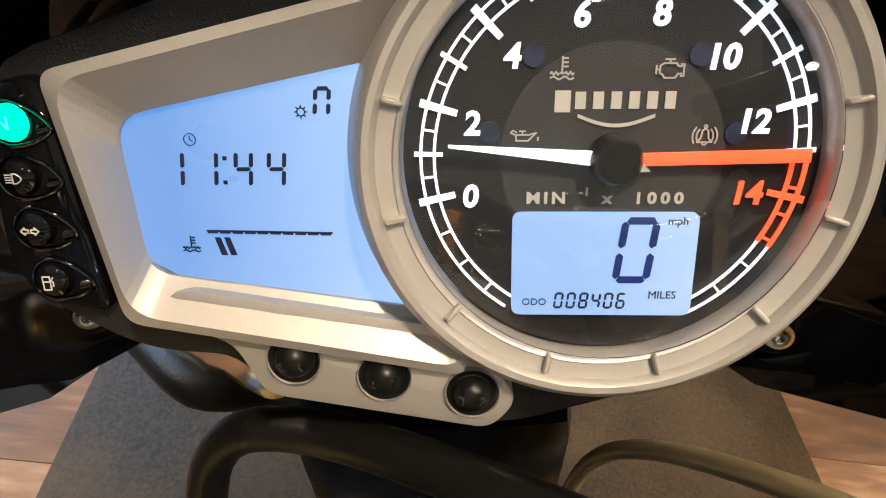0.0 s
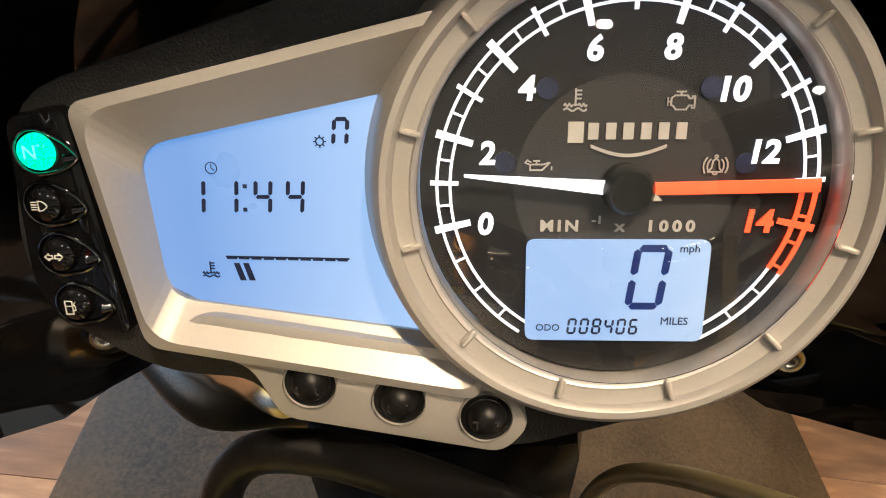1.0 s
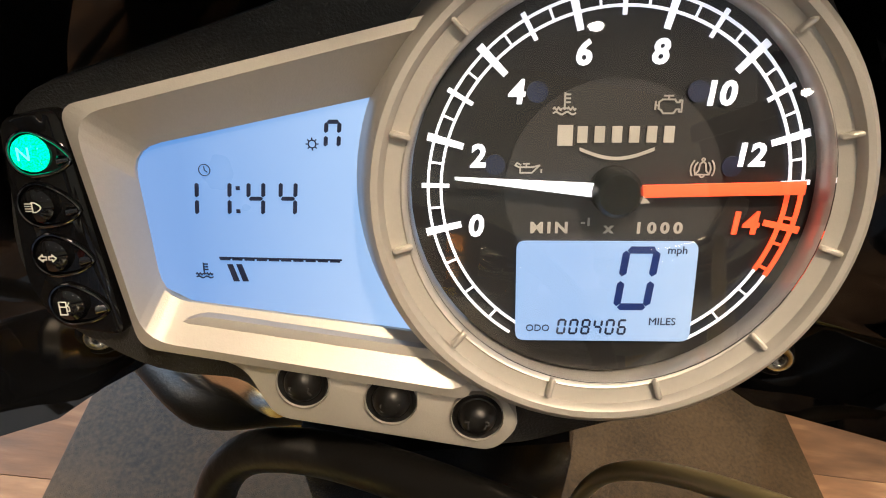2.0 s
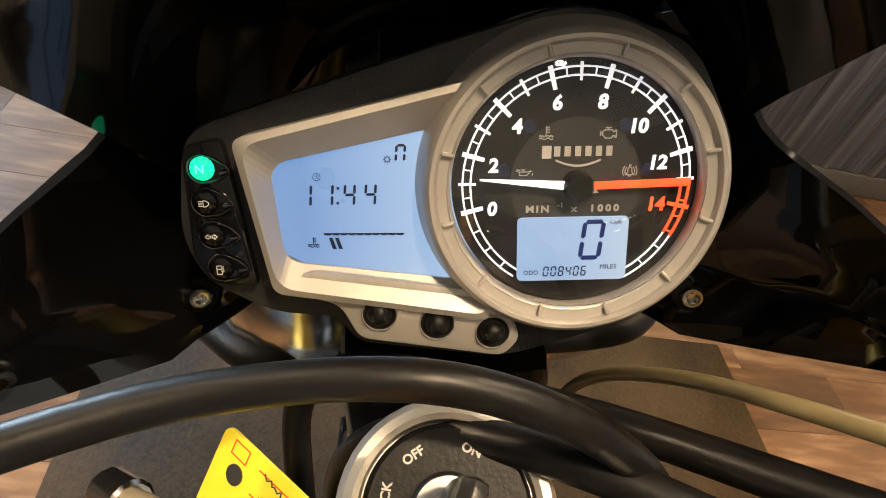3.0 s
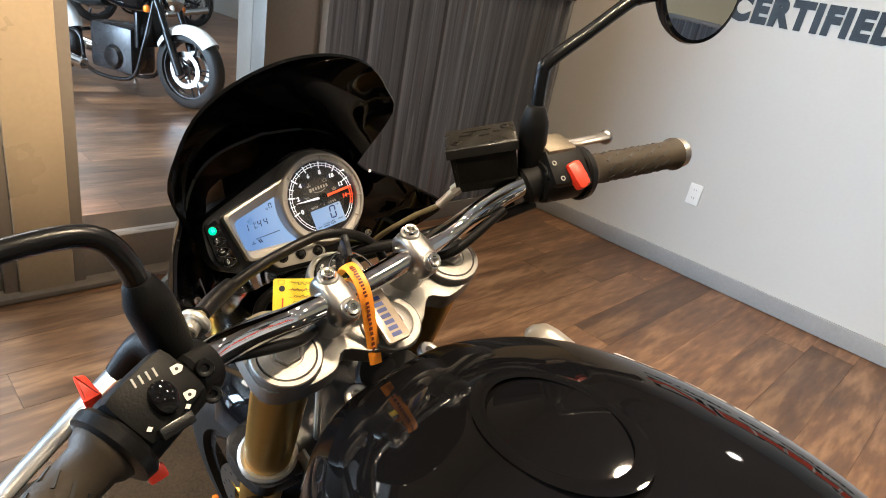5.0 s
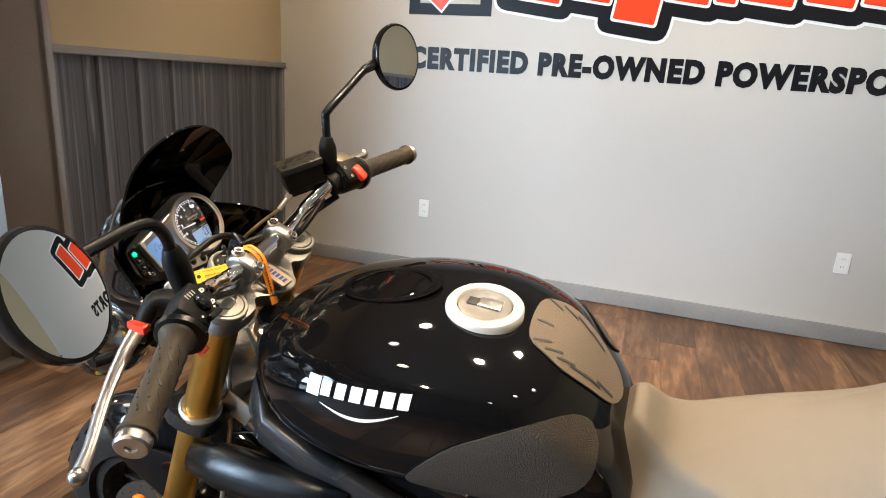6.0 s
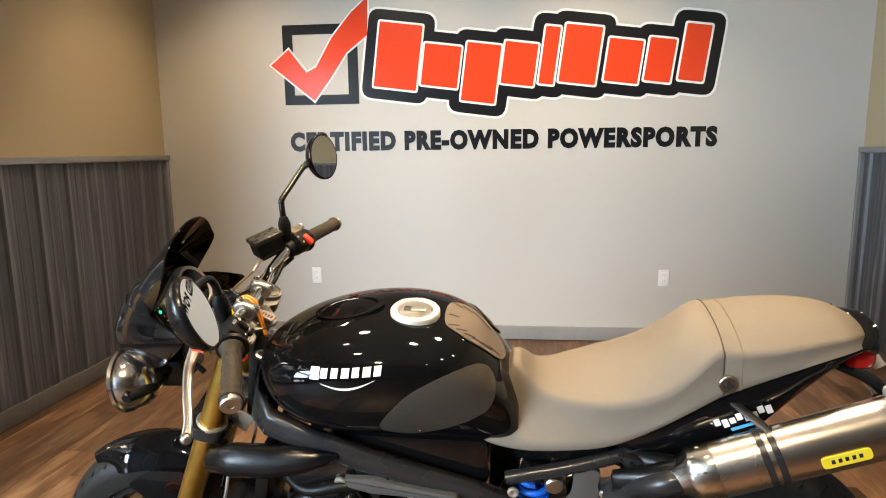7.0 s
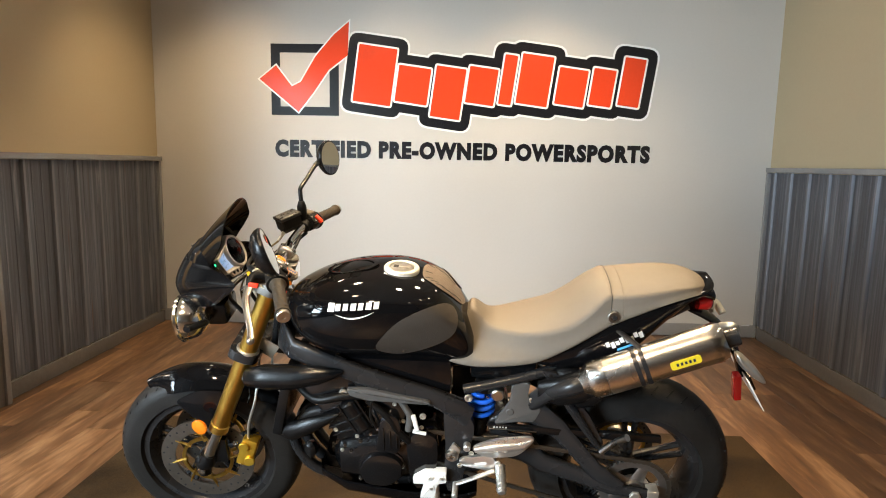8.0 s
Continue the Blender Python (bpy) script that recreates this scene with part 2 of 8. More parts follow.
# Back run lighter than the side runs: daylight it catches is in the colour.
M_BASE_LIT = mat("glossy_baseboard_lit", (0.27, 0.265, 0.26), 0.13, 0.0, 0.10, 4, coat=0.6)
M_PIER = mat("tan_steel_pier", (0.25, 0.198, 0.135), 0.30, 0.1, 0.1, 3)
M_RES = mat("dull_black_plastic", (0.006, 0.006, 0.006), 0.45, 0, 0.2, 8, 0.0002, 600, spec=0.16)
M_JAMB = mat("painted_steel_jamb", (0.15, 0.13, 0.11), 0.38, 0.3, 0.1, 3)
M_TIN = barn_tin("barn_tin")
M_PLANK = wood_plank("wood_plank")
M_GROUT = mat("floor_bed", (0.03, 0.022, 0.016), 0.8)
M_MAT = mat("rubber_mat", (0.032, 0.0195, 0.0085), 0.65, 0, 0.95, 3, 0.0012, 500, fine=150, spec=0.15)
M_PLATE = mat("white_plastic", (0.78, 0.76, 0.72), 0.35, 0, 0.03)
M_DARKSLOT = mat("dark_slot", (0.02, 0.02, 0.02), 0.6)
M_VRED = mat("red_vinyl", (0.72, 0.060, 0.018), 0.17, 0, 0.04, 2)
M_VBLK = mat("black_vinyl", (0.010, 0.010, 0.012), 0.2, 0, 0.05, 2)
M_VWHT = mat("white_vinyl", (0.82, 0.81, 0.78), 0.25, 0, 0.03, 2)
M_GLOSS = mat("black_gloss_paint", (0.0035, 0.0035, 0.004), 0.04, 0, 0.05, 4, spec=0.42)
M_SATIN = mat("satin_black_plastic", (0.0045, 0.0045, 0.0048), 0.24, 0, 0.2, 8, 0.0001, 900, spec=0.35)
M_RUBBER = mat("black_rubber", (0.0045, 0.0042, 0.004), 0.36, 0, 0.25, 10, 0.0002, 300, spec=0.28)
M_TYRE = mat("tyre_rubber", (0.014, 0.0128, 0.0116), 0.5, 0, 0.3, 8, 0.0006, 180, spec=0.22)
M_CLIP = mat("pale_plastic_clip", (0.24, 0.205, 0.15), 0.45, 0, 0.12, 40)
M_HTOP = mat("worn_housing_metal", (0.19, 0.16, 0.115), 0.42, 0.6, 0.3, 40, 0.0002, 500, fine=300)
M_GRIP = mat("grip_rubber", (0.040, 0.032, 0.023), 0.55, 0, 0.2, 20, 0.0002, 300, spec=0.2)
M_GUN = mat("dark_grey_paint", (0.027, 0.0265, 0.0275), 0.27, 0.35, 0.12, 8, 0.0001, 700)
M_ALU = mat("brushed_aluminium", (0.47, 0.455, 0.43), 0.3, 1.0, 0.1, 10, 0.0001, 400)
M_CHROME = mat("chrome", (0.78, 0.77, 0.75), 0.06, 1.0, 0.03, 10)
M_CAST = mat("machined_cast_aluminium", (0.27, 0.26, 0.245), 0.46, 1.0, 0.16, 14, 0.00012, 700, fine=260, rvar=0.2)
M_STEEL = mat("polished_steel", (0.6, 0.58, 0.55), 0.2, 1.0, 0.1, 10)
M_MUFF = mat("titanium_sleeve", (0.70, 0.66, 0.61), 0.27, 1.0, 0.15, 5, 0.0001, 500)
M_CAP = mat("cream_silver_cap", (0.78, 0.75, 0.68), 0.34, 0.35, 0.04, 10)
M_ENG = mat("black_engine_enamel", (0.005, 0.005, 0.0055), 0.12, 0, 0.15, 9, 0.0003, 120, coat=0.4)
M_POL = mat("polished_aluminium", (0.72, 0.70, 0.66), 0.17, 1.0, 0.06, 10)
M_COVER = mat("grey_cover_plastic", (0.085, 0.082, 0.078), 0.38, 0.1, 0.08, 10)
M_GOLD = mat("gold_anodised", (0.62, 0.38, 0.08), 0.33, 1.0, 0.1, 10)
M_CALI = mat("gold_caliper", (0.75, 0.45, 0.05), 0.3, 0.8, 0.1, 10)
M_SEAT = tread_bump(mat("tan_seat_vinyl", (0.138, 0.117, 0.091), 0.46, 0, 0.06, 5), 1400, 0.0004, 1, 1)
M_PAD = tread_bump(mat("grey_grip_pad", (0.042, 0.033, 0.025), 0.5, 0, 0.06, 20), 500, 0.0012, 1, 1)
M_TPAD = tread_bump(mat("taupe_tank_pad", (0.125, 0.098, 0.072), 0.4, 0, 0.06, 20), 700, 0.0008, 1, 1)
M_BLUE = mat("blue_spring", (0.01, 0.13, 0.75), 0.25, 0.2, 0.05)
M_RED = mat("red_plastic", (0.75, 0.04, 0.012), 0.35, 0, 0.05)
M_REDLENS = mat("red_lens", (0.26, 0.007, 0.006), 0.12, 0, 0.05, coat=0.5)
M_ORLENS = mat("orange_lens", (0.85, 0.20, 0.01), 0.15, 0, 0.08, coat=0.5)
M_YELLOW = mat("yellow_card", (0.78, 0.60, 0.03), 0.4, 0, 0.06, 20)
M_ORANGE = mat("orange_plastic", (0.90, 0.30, 0.02), 0.4, 0, 0.05, 20)
M_BEZEL = mat("silver_bezel", (0.46, 0.435, 0.40), 0.47, 0.65, 0.04, 30, 0.00004, 2500, fine=900)
M_DIAL = mat("dial_black", (0.008, 0.008, 0.009), 0.4, 0, 0.05)
M_DIALG = mat("dial_grey", (0.026, 0.026, 0.029), 0.45, 0, 0.05)
M_LCD = backlight("lcd_backlight", (0.13, 0.33, 0.70), (0.48, 0.68, 0.95), -0.052, 0.002)
M_LCD2 = backlight("lcd_backlight_white", (0.36, 0.56, 0.86), (0.66, 0.80, 0.94), 0.036, 0.075)
M_SEG = mat("lcd_segment", (0.004, 0.010, 0.045), 0.5)
M_SEGB = mat("lcd_segment_blue", (0.003, 0.020, 0.16), 0.5)
M_MARK = glow("lit_marking", (0.93, 0.94, 1.0), 0.6)
M_MARKD = mat("grey_marking", (0.45, 0.44, 0.42), 0.5)
M_MARKR = glow("lit_red_marking", (1.0, 0.10, 0.03), 0.7)
M_GREEN = speckled_lamp("lit_green_lamp", (0.0, 0.20, 0.075), (0.02, 0.80, 0.34), 2.2)
M_GREENL = glow("lit_green_letter", (0.10, 0.85, 0.42), 1.5)
M_HOUS = mat("grained_black_plastic", (0.013, 0.013, 0.0135), 0.5, 0, 0.25, 30, 0.00035, 1500, fine=1200, spec=0.45)
M_DCHROME = mat("dark_chrome", (0.16, 0.16, 0.17), 0.12, 1.0, 0.05, 20)
M_CHAIN = mat("oiled_chain_steel", (0.16, 0.145, 0.12), 0.35, 0.9, 0.2, 30)
M_SPROCK = mat("grey_sprocket_steel", (0.27, 0.26, 0.25), 0.35, 0.9, 0.15, 15)
M_GLASS = glass("pane_glass")
M_DGLASS = glass("dial_glass")
M_MIRROR = mat("mirror_glass", (0.72, 0.70, 0.67), 0.015, 1.0, 0.01)
M_SMOKE = mat("smoked_screen", (0.003, 0.003, 0.003), 0.05, 0, 0.05, spec=0.36)
M_CLEAR = mat("clear_plastic_tag", (0.34, 0.28, 0.22), 0.2, 0, 0.05)
M_BRASS = mat("clear_brake_hose", (0.26, 0.21, 0.11), 0.3, 0.3, 0.1)
M_WHITEP = mat("white_paint", (0.75, 0.75, 0.73), 0.15, 0, 0.03, coat=0.8)
M_FOOT = mat("polished_foot_casting", (0.82, 0.80, 0.77), 0.30, 0.9, 0.08, 20)
M_ZINC = mat("zinc_plated", (0.70, 0.67, 0.60), 0.35, 0.85, 0.1)
M_LAMPON = glow("lamp_face", (1.0, 0.88, 0.70), 45.0)

# ---- geometry helpers ----
def part(name, bm, material, parent=None, label="", m=None, angle=38):
    """Links a bmesh as one mesh object, under a thing or a part when a parent is given."""
    if m is not None:
        bm.transform(m)
    bmesh.ops.recalc_face_normals(bm, faces=bm.faces)
    me = bpy.data.meshes.new(name)
    bm.to_mesh(me)
    bm.free()
    for p in me.polygons:
        p.use_smooth = True
    me.set_sharp_from_angle(angle=radians(angle))
    me.materials.append(material)
    ob = new(name, me)
    if parent:
        ob.parent = parent
    if label:
        tagged(ob, label)
    return ob


def thing(name, label, category, m=None, group="", kind=""):
    ob = new(name)
    ob.empty_display_size = 0.1
    if m is not None:
        ob.matrix_world = m
    return tagged(ob, label, category, group, kind)


def V3(*a):
    return Vector(a)


def bm_box(c, s, bevel=0.0, m=None, seg=2):
    bm = bmesh.new()
    bmesh.ops.create_cube(bm, size=1)
    bm.transform(Matrix.Diagonal((*s, 1)))
    if bevel:
        bmesh.ops.bevel(bm, geom=bm.edges[:], offset=bevel, segments=seg, affect="EDGES", profile=0.6)
    if m is not None:
        bm.transform(m)
    bm.transform(Matrix.Translation(c))
    return bm


def join(*bms):
    out = bms[0]
    for b in bms[1:]:
        me = bpy.data.meshes.new("tmp")
        b.to_mesh(me)
        out.from_mesh(me)
        bpy.data.meshes.remove(me)
        b.free()
    return out


def frame_to(origin, n, up=(0, 0, 1)):
    """Matrix whose z is n, and whose y is as near to up as can be."""
    z = Vector(n).normalized()
    x = Vector(up).cross(z)
    if x.length < 1e-5:
        x = Vector((1, 0, 0)).cross(z) if abs(z.x) < 0.9 else Vector((0, 1, 0)).cross(z)
    x.normalize()
    y = z.cross(x)
    m = Matrix((x, y, z)).transposed().to_4x4()
    m.translation = origin
    return m


def bm_lathe(profile, seg=32, m=None, cap=True):
    """Turns (radius, height) pairs about z."""
    bm = bmesh.new()
    rings = []
    for r, h in profile:
        if r < 1e-6:
            rings.append([bm.verts.new((0, 0, h))])
        else:
            rings.append([bm.verts.new((r * math.cos(2 * math.pi * k / seg), r * math.sin(2 * math.pi * k / seg), h)) for k in range(seg)])
    for a, b in zip(rings, rings[1:]):
        for k in range(seg):
            j = (k + 1) % seg
            if len(a) == 1 and len(b) == 1:
                continue
            if len(a) == 1:
                bm.faces.new((a[0], b[k], b[j]))
            elif len(b) == 1:
                bm.faces.new((a[k], a[j], b[0]))
            else:
                bm.faces.new((a[k], a[j], b[j], b[k]))
    if cap:
        for r in (rings[0], rings[-1]):
            if len(r) > 2 and rings[0] is not rings[-1]:
                bm.faces.new(r)
    if m is not None:
        bm.transform(m)
    return bm


def bm_ring(profile, seg=48, m=None):
    """Turns a closed (radius, height) outline about z."""
    return bm_lathe(list(profile) + [profile[0]], seg, m, cap=False)


def bm_cyl(a, b, r, r2=None, seg=20, bevel=0.0):
    a, b = Vector(a), Vector(b)
    h = (b - a).length
    r2 = r if r2 is None else r2
    if bevel:
        pr = [(0, 0), (r - bevel, 0), (r, bevel), (r2, h - bevel), (r2 - bevel, h), (0, h)]
    else:
        pr = [(0, 0), (r, 0), (r2, h), (0, h)]
    return bm_lathe(pr, seg, frame_to(a, b - a))


def smooth_path(pts, n=8):
    pts = [Vector(p) for p in pts]
    ext = [pts[0] * 2 - pts[1]] + pts + [pts[-1] * 2 - pts[-2]]
    out = []
    for i in range(1, len(ext) - 2):
        p0, p1, p2, p3 = ext[i - 1:i + 3]
        for k in range(n):
            t = k / n
            out.append(0.5 * ((2 * p1) + (p2 - p0) * t + (2 * p0 - 5 * p1 + 4 * p2 - p3) * t * t + (3 * p1 - p0 - 3 * p2 + p3) * t ** 3))
    return out + [pts[-1]]


def bm_tube(pts, r, seg=14, n=8, flat=(1, 1), up=(0, 0, 1)):
    """Sweeps a round or oval section along a smooth path; r may be one radius or one for each given point."""
    path = smooth_path(pts, n) if n > 1 else [Vector(p) for p in pts]
    m = len(path)
    if isinstance(r, (int, float)):
        rad = [r] * m
    else:
        rad = [float(v) for v in np.interp(np.linspace(0, len(r) - 1, m), range(len(r)), r)]
    bm = bmesh.new()
    rings = []
    u = Vector(up)
    for k, p in enumerate(path):
        t = (path[min(k + 1, m - 1)] - path[max(k - 1, 0)]).normalized()
        x = u.cross(t)
        if x.length < 1e-4:
            x = Vector((1, 0, 0)).cross(t)
        x.normalize()
        y = t.cross(x)
        u = y
        rings.append([bm.verts.new(p + rad[k] * (flat[0] * math.cos(a) * x + flat[1] * math.sin(a) * y)) for a in (2 * math.pi * j / seg for j in range(seg))])
    for a, b in zip(rings, rings[1:]):
        for j in range(seg):
            i = (j + 1) % seg
            bm.faces.new((a[j], a[i], b[i], b[j]))
    bm.faces.new(rings[0])
    bm.faces.new(rings[-1])
    return bm


def bm_prism(poly, depth, m=None, bevel=0.0, seg=2):
    """A flat outline in xy, thickened by depth along z from 0."""
    bm = bmesh.new()
    f = bm.faces.new([bm.verts.new((p[0], p[1], 0)) for p in poly])
    f.normal_update()
    if f.normal.z < 0:
        f.normal_flip()
    top = bmesh.ops.extrude_face_region(bm, geom=[f])
    vs = [v for v in top["geom"] if isinstance(v, bmesh.types.BMVert)]
    bmesh.ops.translate(bm, verts=vs, vec=(0, 0, depth))
    if bevel:
        es = [e for e in bm.edges if e.verts[0].co.z > depth * 0.5 and e.verts[1].co.z > depth * 0.5] if depth > 0 else bm.edges[:]
        bmesh.ops.bevel(bm, geom=es, offset=bevel, segments=seg, affect="EDGES", profile=0.6)
    if m is not None:
        bm.transform(m)
    return bm


def bm_loft(rings, cap=True, closed=True):
    """Skins between rows of points of equal count."""
    bm = bmesh.new()
    vs = [[bm.verts.new(p) for p in r] for r in rings]
    n = len(vs[0])
    for a, b in zip(vs, vs[1:]):
        for j in range(n if closed else n - 1):
            i = (j + 1) % n
            bm.faces.new((a[j], a[i], b[i], b[j]))
    if cap and closed:
        bm.faces.new(vs[0])
        bm.faces.new(vs[-1])
    return bm


def bm_shell(rings, thick):
    """An open skin between rows of points, given a thickness."""
    bm = bm_loft(rings, cap=False, closed=False)
    bmesh.ops.recalc_face_normals(bm, faces=bm.faces)
    bmesh.ops.solidify(bm, geom=bm.faces[:], thickness=thick)
    return bm


def rounded(poly, r, n=4):
    """Rounds the corners of a 2D outline."""
    out = []
    k = len(poly)
    for i in range(k):
        p, a, b = Vector(poly[i]), Vector(poly[i - 1]), Vector(poly[(i + 1) % k])
        da, db = (a - p), (b - p)
        ra = min(r, da.length * 0.45, db.length * 0.45)
        q0, q1 = p + da.normalized() * ra, p + db.normalized() * ra
        for j in range(n + 1):
            t = j / n
            out.append(tuple((1 - t) ** 2 * q0 + 2 * t * (1 - t) * p + t * t * q1))
    return out


def spline2(poly, n=5):
    """A smooth closed curve through 2D points."""
    k = len(poly)
    out = []
    for i in range(k):
        p0, p1, p2, p3 = (Vector(poly[(i + j - 1) % k]) for j in range(4))
        for s in range(n):
            t = s / n
            out.append(tuple(0.5 * ((2 * p1) + (p2 - p0) * t + (2 * p0 - 5 * p1 + 4 * p2 - p3) * t * t + (3 * p1 - p0 - 3 * p2 + p3) * t ** 3)))
    return out


def bm_text(body, size, m=None, depth=0.0005, bold=0.0, sx=1.0, align="CENTER", shear=0.0, space=1.0):
    cu = bpy.data.curves.new("txt", "FONT")
    cu.body, cu.size, cu.extrude, cu.offset, cu.align_x, cu.align_y, cu.shear = body, size, depth, bold, align, "CENTER", shear
    cu.resolution_u, cu.space_character = 3, space
    ob = bpy.data.objects.new("txt", cu)
    scene.collection.objects.link(ob)
    me = bpy.data.meshes.new_from_object(ob.evaluated_get(bpy.context.evaluated_depsgraph_get()))
    bpy.data.objects.remove(ob)
    bpy.data.curves.remove(cu)
    bm = bmesh.new()
    bm.from_mesh(me)
    bpy.data.meshes.remove(me)
    bm.transform(Matrix.Diagonal((sx, 1, 1, 1)))
    if m is not None:
        bm.transform(m)
    return bm


def ribbon(pts, w, h, m):
    """Thin raised line of width w along 2D points."""
    out = bmesh.new()
    for p, q in zip(pts, pts[1:]):
        a, b = Vector(p), Vector(q)
        t = (b - a).normalized()
        n = Vector((-t.y, t.x)) * w / 2
        a, b = a - t * w * 0.3, b + t * w * 0.3
        out = join(out, bm_prism([tuple(a + n), tuple(a - n), tuple(b - n), tuple(b + n)], h, m))
    return out


def hexbolt(parent, p, n, r, material, name="bolt", h=None, m=None):
    """A round bolt head with a socket, looking along n."""
    h = h or r * 0.7
    pr = [(0, 0), (r * 0.9, 0), (r, h * 0.2), (r, h * 0.7), (r * 0.85, h), (r * 0.52, h), (r * 0.44, h * 0.92), (r * 0.40, h * 0.2), (0, h * 0.2)]
    return part(name, bm_lathe(pr, 16, frame_to(Vector(p), n)), material, parent, "", m)

# ---- room ----
def structure(ob, label, cat="wall"):
    return tagged(ob, label, cat, kind="structure")


structure(part("wall_back", bm_box((RW / 2, 0.08, RH / 2), (RW + 0.4, 0.16, RH)), M_WALL), "greige painted wall with a large vinyl sign")
RIGHT = part("wall_right", bm_box((RW + 0.08, -RD / 2, RH / 2), (0.16, RD, RH)), M_WALLT)
structure(RIGHT, "tan painted wall above weathered metal wainscot")
# left wall: solid part, header over the glazing, and the stretch behind the camera
Y1, Y2, Y3, Y4 = -2.02, -2.68, -2.93, -6.7
bmw = join(bm_box((-0.08, -0.89, RH / 2), (0.16, 1.78, RH)),
           bm_box((-0.08, (-1.78 + Y4) / 2, (RH + 2.2) / 2), (0.16, Y4 + 1.78, RH - 2.2)),
           bm_box((-0.08, (Y4 - RD) / 2, RH / 2), (0.16, RD + Y4, RH)))
structure(part("wall_left", bmw, M_WALLT), "tan painted wall with metal wainscot and glazed doors")
structure(part("wall_front", bm_box((RW / 2, -RD - 0.08, RH / 2), (RW + 0.4, 0.16, RH)), M_WALLH), "taupe painted wall behind the showroom")
structure(part("ceiling", bm_box((RW / 2, -RD / 2, RH + 0.06), (RW + 0.4, RD + 0.4, 0.12)), M_CEIL), "taupe painted ceiling with recessed lamps", "ceiling")
for lx, ly in DOWNLIGHTS:
    dl = thing("downlight", "round recessed ceiling lamp with a warm lit face", "ceiling lamp", Matrix.Translation((lx, ly, RH)), "ceiling lamps")
    part("trim_ring", bm_ring([(0.075, 0), (0.095, 0), (0.095, -0.008), (0.08, -0.012), (0.07, -0.004)], 28), M_PLATE, dl)
    part("lamp_face", bm_lathe([(0, -0.002), (0.068, -0.002), (0.068, 0.0), (0, 0.0)], 24), M_LAMPON, dl)


def corrugated(name, y0, y1, z0, z1, x, sign):
    """Ribbed metal sheet standing on a side wall: tall ribs with a faint pleat between."""
    prof = []
    y = y0
    while y < y1 - 1e-6:
        for dy, dd in ((0.003, 0.004), (0.011, 0.019), (0.029, 0.019), (0.037, 0.004), (0.085, 0.004), (0.089, 0.0065), (0.095, 0.0065), (0.099, 0.004), (0.160, 0.004), (0.164, 0.0065), (0.170, 0.0065), (0.174, 0.004)):
            if y + dy < y1:
                prof.append((x + sign * dd, y + dy))
        y += 0.2286
    prof.append((x + sign * 0.004, y1))
    prof += [(x, y1), (x, y0)]
    ob = part(name, bm_prism(prof, z1 - z0, Matrix.Translation((0, 0, z0))), M_TIN, angle=20)
    return structure(ob, "weathered grey corrugated metal wainscot with rust stains", "wainscot")


WH = 1.30
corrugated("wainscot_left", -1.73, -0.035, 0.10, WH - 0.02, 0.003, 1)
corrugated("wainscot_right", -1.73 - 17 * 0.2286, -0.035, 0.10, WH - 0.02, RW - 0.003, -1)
for name, bm in (("trim_cap_left", bm_box((0.016, -0.88, WH), (0.045, 1.76, 0.035), 0.004)),
                 ("trim_cap_right", bm_box((RW - 0.016, -2.82, WH), (0.045, 5.62, 0.035), 0.004)),
                 ("trim_corner_left", bm_box((0.012, -0.018, 0.69), (0.035, 0.03, 1.18), 0.003)),
                 ("trim_corner_right", bm_box((RW - 0.012, -0.018, 0.69), (0.035, 0.03, 1.18), 0.003))):
    structure(part(name, bm, M_TRIM), "painted grey wainscot trim", "trim")
for name, bm in (("baseboard_back", bm_box((RW / 2, -0.008, 0.052), (RW - 0.02, 0.016, 0.096), 0.003)),
                 ("baseboard_left", bm_box((0.012, -0.885, 0.05), (0.024, 1.70, 0.094), 0.003)),
                 ("baseboard_right", bm_box((RW - 0.012, -3.6, 0.05), (0.024, 7.1, 0.094), 0.003))):
    structure(part(name, bm, M_BASE_LIT if name == "baseboard_back" else M_BASE), "satin grey baseboard", "baseboard")
# glazed screen to the next hall
scr = thing("door_1", "glazed double door in a brown steel frame", "door", kind="structure")
part("jamb", bm_box((-0.06, -1.90, 1.1), (0.22, 0.24, 2.2), 0.006), M_JAMB, scr)
part("jamb_edge", bm_box((0.03, -1.765, 1.1), (0.07, 0.035, 2.2), 0.006), M_TRIM, scr, "bluish grey steel edge")
part("mullion", bm_box((-0.06, (Y2 + Y3) / 2, 1.1), (0.16, Y2 - Y3 - 0.08, 2.2), 0.006), M_PIER, scr, "tan painted steel pier")
for y0 in (Y2 - 0.02, Y3 + 0.02):
    part("stile", bm_box((-0.02, y0, 1.1), (0.05, 0.045, 2.2), 0.005), M_JAMB, scr)
part("bottom_rail", bm_box((-0.05, (Y1 + Y2) / 2, 0.085), (0.06, Y1 - Y2, 0.17), 0.006), M_JAMB, scr)
part("bottom_rail", bm_box((-0.05, (Y3 + Y4) / 2, 0.085), (0.06, Y3 - Y4, 0.17), 0.006), M_JAMB, scr)
part("threshold", bm_box((-0.02, (Y1 + Y4) / 2, 0.012), (0.14, Y1 - Y4, 0.02), 0.004), M_JAMB, scr)
for a, b in ((Y1, Y2), (Y3, Y4)):
    g = part("pane", bm_box((-0.05, (a + b) / 2, 1.18), (0.008, a - b, 2.02)), M_GLASS, scr)
    g.visible_shadow = False
# Glazing past y -4.35 is unseen, added to let daylight reach the motorcycle.
for y0 in (-4.35, -5.5):
    part("mullion", bm_box((-0.05, y0, 1.1), (0.08, 0.06, 2.2), 0.006), M_JAMB, scr)
